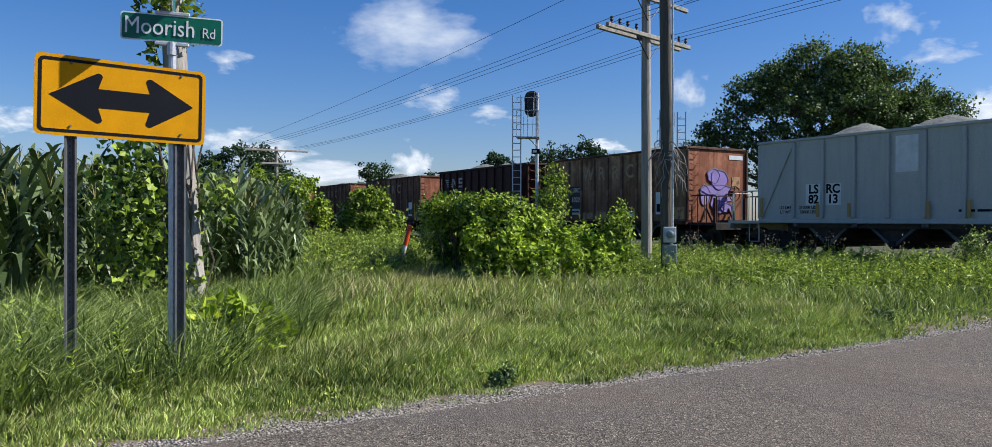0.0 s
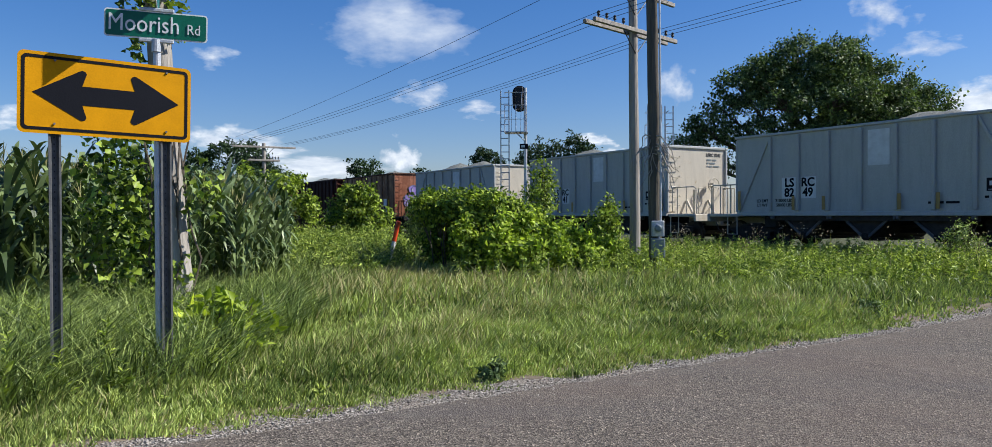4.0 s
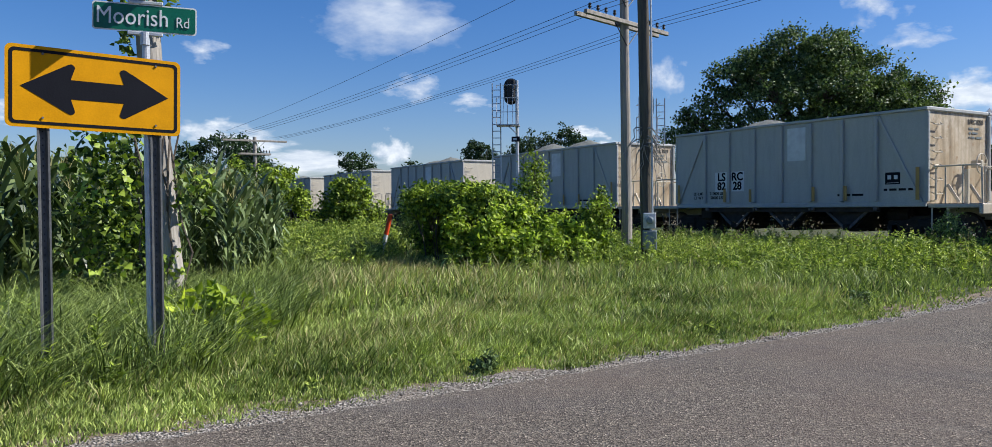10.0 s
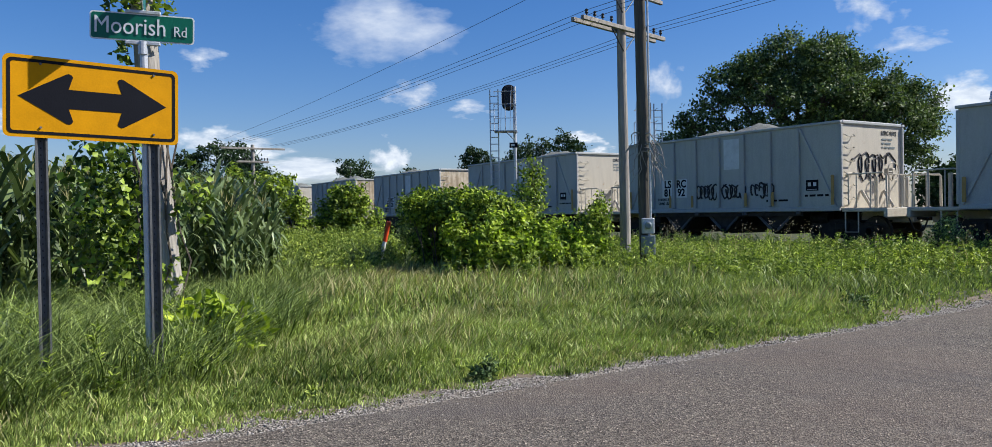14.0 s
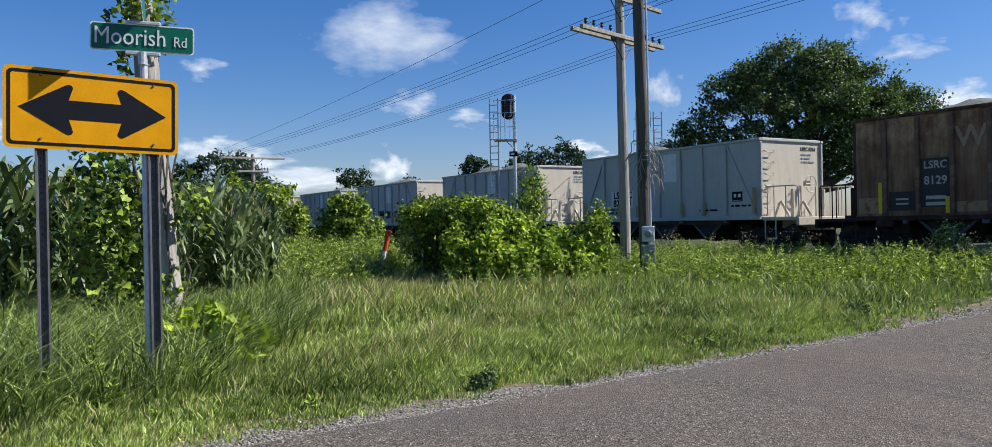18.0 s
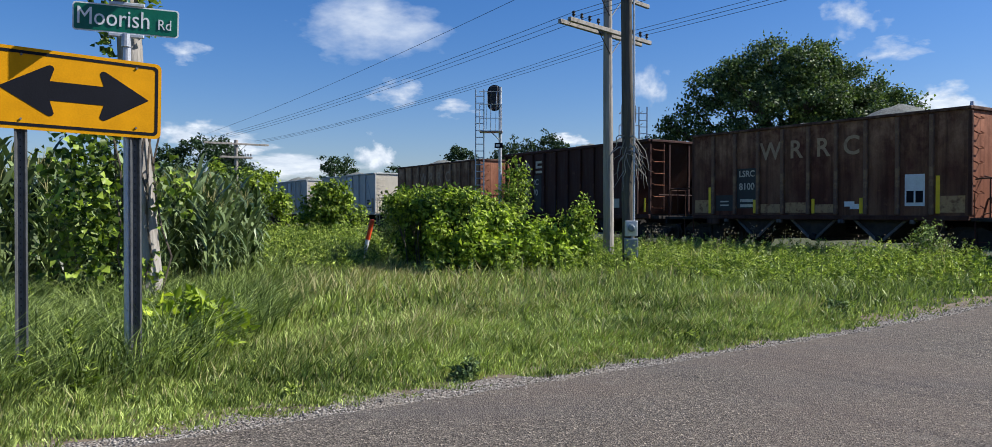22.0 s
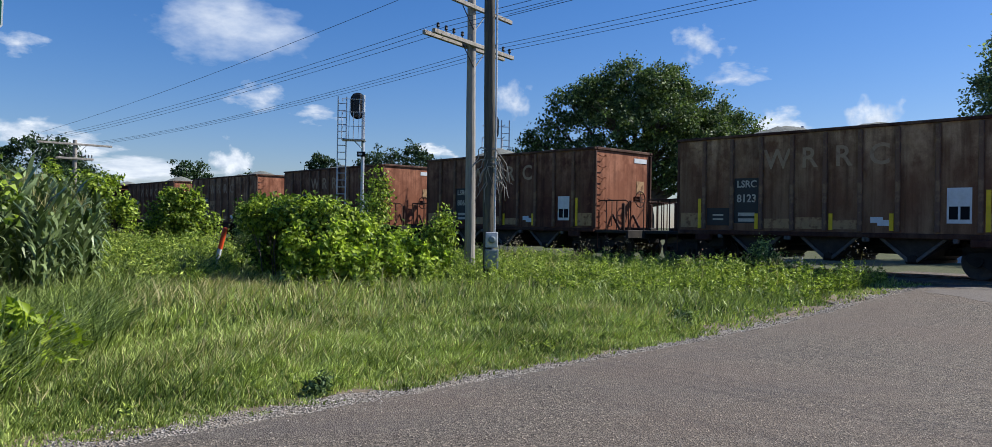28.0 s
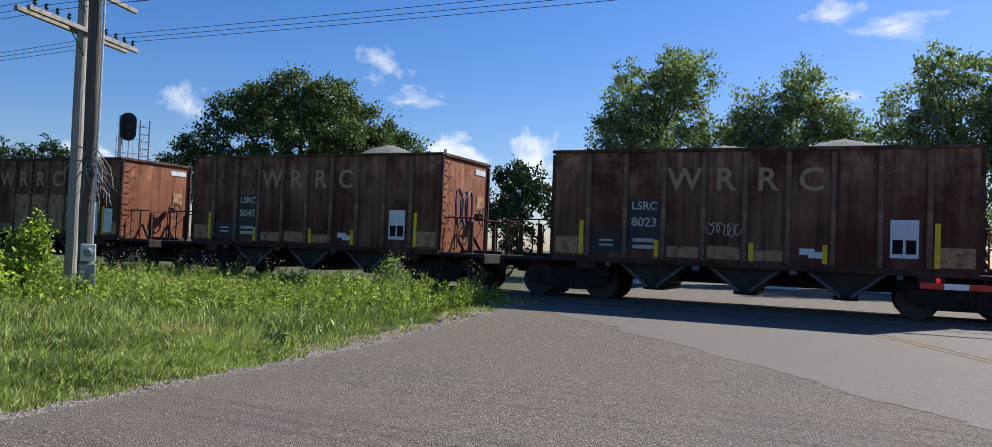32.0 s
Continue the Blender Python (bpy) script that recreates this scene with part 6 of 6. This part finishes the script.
def long_grass(name, n, area, keep, height, mat, label, seed, lean_by=(0.32, -0.1), wide=(0.007, 0.015)):
    rng = np.random.default_rng(seed)
    x, y = rng.uniform(area[0], area[1], n), rng.uniform(area[2], area[3], n)
    s, d = to_sd(x, y)
    sel = keep(x, y, s, d) & (rng.random(n) < 0.35 + 0.8 * uneven(s, d, 2.6)) & (s > road_edge(d) + 0.7)
    x, y, s, d = x[sel], y[sel], s[sel], d[sel]
    p = ground_points(s, d)
    k = len(p)
    h = height(x, y) * rng.uniform(0.55, 1.25, k) * (0.6 + 0.6 * uneven(s, d, 3.4))
    lean = np.array([[*lean_by, 0]]) * rng.uniform(0, 2, (k, 1)) + rng.normal(size=(k, 3)) * [0.62, 0.62, 0]
    dist = np.hypot(x, y)
    tagged(new(name, blade_mesh(name, p, h, rng.uniform(*wide, k) * np.clip(dist / 8, 1, 2.4), lean, mat, rng, 0.9)), label, "grass", kind="stuff")


# round the sign posts, along the corn's foot, before the bush and before the weeds
long_grass("post_grass", 46000, (-6.4, -1.9, 4.9, 10.5), lambda x, y, s, d: (x > corn_edge(y) - 0.9) & (y > 5.0 + 0.9 * (x + 3.5) + 0.25 * uneven(s, d, 3)) & (y > 4.9) & (x < -2.25 - 0.5 * uneven(s, d, 5)), lambda x, y: 0.36 + 0.3 * smooth(0.0, 0.5, y - 5.0 - 0.9 * (x + 3.5)), M_WISP, "long wind-bent grass round the sign posts", 15, (0.32, -0.1), (0.007, 0.017))
long_grass("corn_foot_grass", 16000, (-6.6, -2.6, 9.8, 19.0), lambda x, y, s, d: (x > corn_edge(y) - 0.4) & (x < corn_edge(y) + 1.5), lambda x, y: 0.5 - 0.2 * smooth(0.5, 1.5, x - corn_edge(y)), M_WISP, "long grass along the corn's edge", 16, (0.32, -0.1), (0.006, 0.013))
long_grass("field_grass", 15000, (-6.0, -0.9, 16.0, 22.0), lambda x, y, s, d: (x > corn_edge(y)) & ~((x > -2.2) & (y > 17.2)) & ~((np.abs(x + 0.135 * y) < 0.4) & (y < 20.9)) & (uneven(s, d, 1.8) > 0.35), lambda x, y: 0.5 + 0.25 * smooth(16.5, 20, y), M_WISP, "tall grass among the weeds", 24, (0.15, 0.0))
long_grass("straw_grass", 9000, (-3.4, 1.4, 14.2, 17.6), lambda x, y, s, d: (y > 14.6 + 0.2 * np.abs(x + 1)), lambda x, y: 0.22 + 0.16 * smooth(14.5, 17, y), M_DRY, "dry seeding grass before the bush", 17, (0.1, 0.0), (0.004, 0.009))
long_grass("seeding_grass", 26000, (-3.0, 12.0, 12.0, 19.0), lambda x, y, s, d: (d > 8.2) & (d < 13.5) & (s < 16), lambda x, y: 0.34 + 0 * x, M_GRASS, "tall seeding grass before the weeds", 18, (0.08, 0.0), (0.004, 0.009))


def gravel_stones():
    rng = np.random.default_rng(31)
    d = rng.uniform(-3, 18, 13000)
    s = road_edge(d) - 0.16 + rng.normal(0, 0.2, len(d)) + 0.12 * (uneven(0 * d, d, 1.3) - 0.5)
    c = ground_points(s, d) + [0, 0, 0.028]
    r = rng.uniform(0.004, 0.010, len(d)) * np.where(rng.random(len(d)) < 0.06, 1.8, 1.0)
    octa = np.array([[1, 0.2, 0], [-1, -0.1, 0.1], [0.2, 1, 0], [-0.2, -1, 0], [0.1, 0, 0.7], [0, 0, -0.7]])
    v = c[:, None] + octa[None] * r[:, None, None] * rng.uniform(0.45, 1.5, (len(d), 6, 3))
    f = np.array([[0, 2, 4], [2, 1, 4], [1, 3, 4], [3, 0, 4], [2, 0, 5], [1, 2, 5], [3, 1, 5], [0, 3, 5]])
    loops = (np.arange(len(d))[:, None, None] * 6 + f[None]).reshape(-1)
    tagged(new("gravel_stones", quick_mesh("gravel_stones", v.reshape(-1, 3), loops, np.full(8 * len(d), 3), M_STONE)), "loose grey gravel stones along the road's edge", "gravel", kind="stuff")


gravel_stones()


def weed_field(name, n, s_range, d_range, keep, height, leaf, mat, label, seed, leaves=30):
    """Leafy upright weeds: a thin stem and leaves all the way up."""
    rng = np.random.default_rng(seed)
    s, d = scatter(rng, n, *s_range, *d_range)
    x, y = UX * s + NX * d, UY * s + NY * d
    sel = keep(s, d, x, y)
    p = ground_points(s[sel], d[sel])
    k = len(p)
    h = rng.uniform(*height, k) * (0.65 + 0.6 * uneven(s[sel], d[sel], 2.9))
    lean = rng.normal(size=(k, 3)) * [0.12, 0.12, 0]
    f = rng.uniform(0.12, 1.0, (k, leaves))
    c = p[:, None, :] + (np.array([0, 0, 1.0]) + lean[:, None, :]) * (h[:, None] * f)[..., None]
    a = rng.uniform(0, 2 * np.pi, (k, leaves))
    ways = np.stack([np.cos(a), np.sin(a), rng.uniform(0.2, 1.3, (k, leaves))], -1)
    size = rng.uniform(*leaf, (k, leaves)) * (1.15 - 0.55 * f)
    me = leaf_mesh(name, c.reshape(-1, 3), ways.reshape(-1, 3), size.reshape(-1), mat, rng, 0.27, 0.25, np.array([0.4, -0.4, 0.7]) + rng.normal(size=(k * leaves, 3)) * 0.7)
    tagged(new(name, me), label, "weeds", kind="stuff")
    st = blade_mesh(name + "_stems", p, h * 1.05, np.full(k, 0.012), lean * 0.6, M_STALK, rng, 0.0)
    tagged(new(name + "_stems", st), "thin green weed stems", "weeds", kind="stuff")


weed_field("goldenrod_weeds", 4600, (6.2, 34), (11.2, 18.6), lambda s, d, x, y: (s > road_edge(d) + 0.6 + 1.4 * np.clip(13.5 - d, 0, 9)) & (x > -1.0) & (np.random.default_rng(2).random(len(s)) < np.clip(1.25 - 0.02 * s, 0.4, 1) * (0.5 + 0.8 * uneven(s, d, 1.7))), (0.24, 0.54), (0.07, 0.15), M_WEED, "tall leafy bright green weeds below the railway", 11)
weed_field("tall_weeds", 3600, (14, 40), (2.0, 12.0), lambda s, d, x, y: (x > corn_edge(y) - 0.2) & (x < 0.5 - 0.06 * (y - 15)) & (y > 19.5) & ~((np.abs(x + 3.05) < 0.6) & (y < 20.25)) & ~((x > -2.4) & (y < 24)), (0.5, 1.0), (0.10, 0.2), M_WEED, "tall mixed weeds beside the corn", 12)
weed_field("field_edge_weeds", 2600, (12, 24), (2.0, 10.0), lambda s, d, x, y: (x > corn_edge(y) + 0.2) & (x < -0.9) & (y > 16.0 + 0.5 * uneven(s, d, 3)) & (y < 19.6) & ~((x > -2.4) & (x < -0.7) & (y > 15.6)) & (uneven(s, d, 2.2) > 0.28), (0.35, 0.72), (0.08, 0.17), M_WEED, "mixed green weeds before the bush", 14, 24)
weed_field("verge_weeds", 2600, (5.4, 13), (-1.5, 15.0), lambda s, d, x, y: (s > road_edge(d) + 0.35) & (x > -3.0) & (uneven(s, d, 2.7) > 0.62), (0.07, 0.2), (0.035, 0.085), M_WEED, "low broad-leaved weeds in the verge grass", 19, 14)
weed_field("thicket_weeds", 900, (11, 18), (6.0, 12.0), lambda s, d, x, y: (x > -0.9) & (x < 3.2) & (y > 15.4) & (y < 17.4) & (uneven(s, d, 3.1) > 0.35), (0.35, 0.85), (0.08, 0.16), M_WEED, "upright weeds before the thicket", 23, 22)
weed_field("sign_weeds", 1500, (5.6, 12), (-3.5, 3.0), lambda s, d, x, y: (x < -2.3) & (y > 5.15 + 0.9 * (x + 3.5)) & (y > 5.15) & (y < 9.2) & (x > -7) & (s > road_edge(d) + 0.8) & (uneven(s, d, 2.5) > 0.4), (0.25, 0.52), (0.06, 0.13), M_BUSH, "dark weeds round the foot of the sign posts", 13)


def bush(name, x, y, blobs, count, size, mat, label, seed):
    rng = np.random.default_rng(seed)
    root = thing(name, pose(x, y, float(ground_z(x, y))), label, "bush", "bushes by the railway")
    b = Build()
    rnd = random.Random(seed)
    pts, outs = [], []
    tot = sum(rx * rx * rz for *_, rx, rz in blobs)
    for dx, dy, z, rx, rz in blobs:
        for _ in range(4):
            e = Vector((dx + rnd.uniform(-.7, .7) * rx, dy + rnd.uniform(-.7, .7) * rx, z + rnd.uniform(0, .9) * rz))
            b.tube([(dx * 0.8, dy * 0.8, -0.1), (dx * 0.9, dy * 0.9, z * 0.5), e], [0.016, 0.012, 0.005], 5)
        n = max(8, int(count * rx * rx * rz / tot / 14))
        w = unit(rng.normal(size=(n, 3)))
        r = rng.uniform(0.35, 1.06, n) ** 0.6
        ph = rng.uniform(0, 6, 3)
        r *= 1 + 0.2 * np.sin(6 * w[:, 0] + ph[0]) * np.cos(5 * w[:, 2] + ph[1]) + 0.12 * np.sin(9 * w[:, 1] + 7 * w[:, 2] + ph[2])
        c = np.array([dx, dy, z]) + w * r[:, None] * [rx, rx, rz]
        if rx > 0.3:
            tip = unit(rng.normal(size=(7, 3)) * [1, 1, 0.4] + [0, 0, 0.9])
            g = rng.uniform(0.8, 1.0, 7)[:, None] + np.linspace(0, 0.55, 5)[None, :] * rng.uniform(0.5, 1.2, 7)[:, None]
            c = np.concatenate([c, (np.array([dx, dy, z]) + tip[:, None] * g[..., None] * [rx, rx, rz]).reshape(-1, 3)])
            w = np.concatenate([w, np.repeat(tip, 5, 0)])
            n = len(c)
        lf = c[:, None] + rng.normal(size=(n, 14, 3)) * min(0.085, 0.28 * rx)
        pts.append(lf.reshape(-1, 3)), outs.append(np.repeat(w, 14, 0))
    pts, outs = np.concatenate(pts), np.concatenate(outs)
    ok = pts[:, 2] > 0.02
    pts, outs = pts[ok], outs[ok]
    tagged(part("branchwork", b, M_BARK, root), kind="stuff")
    ways = outs * 0.25 + rng.normal(size=pts.shape) * 0.7 + [0, 0, -0.1]
    part("leaves", leaf_mesh("leaves", pts, ways, rng.uniform(0.7, 1.3, len(pts)) * size, mat, rng, 0.62, 0.25, outs + [0, 0, 0.5] + rng.normal(size=pts.shape) * 0.55), None, root, "dense green leaves")


bush("dogwood_bush", -0.58, 17.5, [(a, b, z * 0.93, rx, rz) for a, b, z, rx, rz in ((-1.2, 0.5, 1.5, 0.34, 0.22), (-0.85, 0.1, 1.62, 0.4, 0.22), (-0.4, 0.0, 1.62, 0.42, 0.26), (0.05, 0.1, 1.5, 0.42, 0.36), (0.5, 0.5, 1.5, 0.42, 0.38), (-1.0, 1.2, 1.66, 0.5, 0.26), (-0.3, 1.4, 1.7, 0.5, 0.3),
                                  (-0.9, 2.2, 1.65, 0.6, 0.28), (0.2, 2.2, 1.6, 0.6, 0.4), (0.35, 1.0, 0.9, 0.5, 0.65), (-1.0, 1.75, 0.75, 0.4, 0.7), (-0.35, 1.8, 0.8, 0.45, 0.75), (-0.9, 2.3, 0.8, 0.5, 0.75), (0.65, 0.4, 0.9, 0.42, 0.55), (1.15, 0.5, 0.95, 0.42, 0.5), (1.9, 1.0, 0.7, 0.42, 0.5))],
     15000, 0.105, M_BUSH, "dense green bush arching over a dark hollow", 1)
bush("grey_shrub", -2.2, 21.9, [(0, 0, 1.15, 0.36, 0.6), (-0.3, 0.3, 1.0, 0.3, 0.5), (0.35, 0.2, 1.35, 0.3, 0.45), (-0.1, 0.4, 1.5, 0.25, 0.4)], 4200, 0.055, M_WISP, "grey-green flowering shrub behind the marker post", 21)
bush("vine_thicket", -0.1, 16.7, [(2.1, 0.5, 0.4, 0.36, 0.36), (-0.78, 0.25, 0.85, 0.28, 0.5), (-0.6, 0.2, 0.4, 0.3, 0.35), (0.05, -0.2, 0.62, 0.42, 0.42), (0.3, 0.3, 1.0, 0.36, 0.35), (0.7, -0.15, 0.4, 0.4, 0.36), (1.2, 0.1, 0.45, 0.36, 0.4), (1.75, 0.3, 0.32, 0.32, 0.3), (0.9, 0.5, 0.85, 0.36, 0.36), (1.5, 0.8, 0.6, 0.4, 0.4)], 7500, 0.115, M_THICKET, "bright yellow-green vine thicket before the bush", 22)
bush("sapling", 0.85, 19.6, [(0, 0, 1.3, 0.38, 0.8), (0.1, 0, 2.05, 0.3, 0.5), (0.15, 0, 2.55, 0.18, 0.32), (-0.3, 0, 0.9, 0.5, 0.5)], 3000, 0.08, M_BUSH, "slender leafy sapling above the bush", 2)
bush("shrub", 2.55, 19.9, [(0, 0, 0.85, 0.4, 0.5), (0.1, 0, 1.3, 0.25, 0.4)], 1600, 0.09, M_BUSH, "small leafy shrub beside the pole", 3)
bush("round_shrub", -5.85, 31.0, [(0, 0, 1.5, 0.65, 0.7), (0.1, 0, 2.1, 0.5, 0.4), (-0.5, 0, 1.0, 0.7, 0.6), (0.7, 0, 1.0, 0.7, 0.6), (0.5, 0, 1.7, 0.45, 0.4), (-0.3, 0, 1.85, 0.4, 0.4)], 4200, 0.13, M_BUSH, "rounded green shrub near the track", 4)
bush("hedge_bush", -9.6, 33.0, [(0, 0, 1.5, 1.0, 1.1), (0.6, 0, 2.3, 0.8, 0.8), (-0.8, 0, 2.2, 0.9, 0.9), (1.3, 0, 1.2, 0.8, 0.9)], 4200, 0.16, M_BUSH, "tall green bush at the corn's edge", 5)
bush("low_weed_clump", -2.86, 7.3, [(0.12, 0, 0.42, 0.24, 0.14), (0.38, 0.1, 0.46, 0.2, 0.14), (-0.12, -0.05, 0.32, 0.22, 0.14), (-0.34, -0.1, 0.24, 0.18, 0.12), (0.28, 0, 0.2, 0.25, 0.12)], 330, 0.135, M_BRIGHT, "low yellow-green weed clump in the grass", 6)
bush("thistle", -0.15, 6.5, [(0, 0, 0.05, 0.08, 0.06), (0.03, 0, 0.1, 0.05, 0.06)], 300, 0.05, M_THISTLE, "dark spiny thistle at the road's edge", 7)
bush("thistle", 4.88, 10.7, [(0, 0, 0.07, 0.16, 0.08), (0.15, 0.05, 0.09, 0.1, 0.06)], 420, 0.06, M_THISTLE, "dark leafy thistle in the verge", 8)
bush("young_shrub", 8.6, 16.8, [(0, 0, 0.22, 0.3, 0.2), (0.35, 0.1, 0.22, 0.25, 0.18), (-0.35, 0, 0.2, 0.25, 0.16)], 900, 0.08, M_WEED, "young bright green shrub below the railway", 9)
bush("tall_umbel_weed", 10.0, 17.3, [(0, 0, 0.4, 0.35, 0.3), (0.1, 0, 0.75, 0.22, 0.25), (-0.3, 0, 0.55, 0.2, 0.22), (0.35, 0, 0.5, 0.2, 0.2)], 900, 0.06, M_WISP, "tall grey-green weed below the railway", 10)


def corn():
    rng = np.random.default_rng(9)
    X, Y = np.meshgrid(np.arange(-17.0, -3.9, 0.5), np.arange(8.6, 44.0, 0.2), indexing="ij")
    x, y = X.ravel() + rng.normal(0, 0.05, X.size), Y.ravel() + rng.normal(0, 0.05, X.size)
    edge = corn_edge(y)
    depth = edge - x
    keep = (x < edge) & ((depth < 2.6) | (rng.random(len(x)) < 0.22)) & ((y < 26) | (rng.random(len(x)) < 0.5))
    x, y = x[keep], y[keep]
    k = len(x)
    p = np.stack([x, y, np.full(k, 0.2)], 1)
    h = rng.uniform(1.72, 2.02, k) * (1 + 0.1 * smooth(-5.0, -6.0, x)) * np.clip(0.8 + 0.25 * (corn_edge(y) - x), 0.8, 1.0)
    V, Lp, C = [], [], []
    n = 14
    base = 0
    f = (np.arange(n) + 0.5) / n
    hh = (0.18 + 0.80 * f)[None, :] * h[:, None] + rng.normal(0, 0.04, (k, n))
    a = rng.uniform(0, 2 * np.pi, k)[:, None] + np.arange(n)[None, :] * np.pi + rng.normal(0, 0.5, (k, n))
    L = rng.uniform(0.6, 0.95, (k, n)) * (1.0 - 0.35 * np.abs(f - 0.55))[None, :]
    out = np.stack([np.cos(a), np.sin(a), np.zeros_like(a)], -1).reshape(-1, 3)
    side = np.stack([-np.sin(a), np.cos(a), np.zeros_like(a)], -1).reshape(-1, 3)
    b0 = (p[:, None, :] + np.stack([np.zeros_like(hh), np.zeros_like(hh), hh], -1)).reshape(-1, 3)
    L = L.reshape(-1, 1)
    droop = rng.uniform(0.35, 1.3, (len(L), 1))
    rows_ = []
    for q, wd in ((0, 0.024), (0.25, 0.042), (0.55, 0.038), (0.8, 0.025), (1.0, 0.002)):
        c = b0 + out * L * (0.56 * q * (1 - 0.1 * q)) + np.array([0, 0, 1.0]) * L * (1.15 * q - droop * q * q)
        rows_ += [c - side * wd, c + side * wd]
    v = np.stack(rows_, 1).reshape(-1, 3)
    i = np.arange(len(L))[:, None] * 10
    loops = np.concatenate([i + np.array([2 * j, 2 * j + 1, 2 * j + 3, 2 * j + 2]) for j in range(4)], 1).reshape(-1)
    tagged(new("corn_leaves", quick_mesh("corn_leaves", v, loops, np.full(4 * len(L), 4), M_CORN)), "field of tall dark green corn", "corn", kind="stuff")
    st = blade_mesh("corn_stalks", p, h, np.full(k, 0.035), rng.normal(size=(k, 3)) * [0.03, 0.03, 0], M_STALK, rng, 0.0)
    tagged(new("corn_stalks", st), "green corn stalks", "corn", kind="stuff")
    tp = np.repeat(p + np.stack([np.zeros(k), np.zeros(k), h * 0.97], 1), 5, 0)
    ts = blade_mesh("corn_tassels", tp, rng.uniform(0.18, 0.36, len(tp)), np.full(len(tp), 0.014), rng.normal(size=(len(tp), 3)) * [0.5, 0.5, 0], M_TASSEL, rng, 0.3)
    tagged(new("corn_tassels", ts), "pale corn tassels", "corn", kind="stuff")


corn()


def seed_heads():
    """Tall dry stalks with brown and white flower heads among the weeds."""
    rng = np.random.default_rng(44)
    s, d = scatter(rng, 420, 6.8, 30.0, 13.5, 18.0)
    keep = (s > road_edge(d) + 0.7) & (rng.random(len(s)) < np.clip(14.0 / s, 0.1, 0.9)) & (uneven(s, d, 1.9) > 0.74)
    s, d = s[keep], d[keep]
    p = ground_points(s, d)
    k = len(p)
    h = rng.uniform(0.6, 0.95, k)
    tagged(new("dry_stalks", blade_mesh("dry_stalks", p, h, np.full(k, 0.014), rng.normal(size=(k, 3)) * [0.15, 0.15, 0], M_DRY, rng, 0.1)), "tall dry weed stalks", "weeds", kind="stuff")
    c = np.repeat(p + np.stack([np.zeros(k), np.zeros(k), h * 0.86], 1), 14, 0) + rng.normal(size=(14 * k, 3)) * [0.07, 0.07, 0.09]
    tagged(new("seed_heads", leaf_mesh("seed_heads", c, rng.normal(size=c.shape), rng.uniform(0.02, 0.06, len(c)), M_SEED, rng, 0.6)), "pale brown and white seed heads", "weeds", kind="stuff")


seed_heads()


# ---- the motion of the train ----
def motions():
    times = [t * 0.5 for t in range(65)]
    for k, car in CARS.items():
        mid = OFFSETS[k] - (4.72 if k in (-2, 11) else HALF * LONG if k == 19 else HALF)
        walk(car, [(t, on_track(mid + travelled(t))) for t in times])
    frames = list(range(0, 961, 2))
    turns = [math.degrees(travelled(f / FPS) / 0.42) for f in frames]
    for k, car in CARS.items():
        for tr in car.children:
            for ws in tr.children:
                if ws.name.startswith("wheelset") and k >= 12:
                    p = ws.matrix_basis.translation.copy()
                    walk(ws, [(f / FPS, pose(p.x, p.y, p.z, 0, a, 0)) for f, a in zip(frames, turns)])


motions()
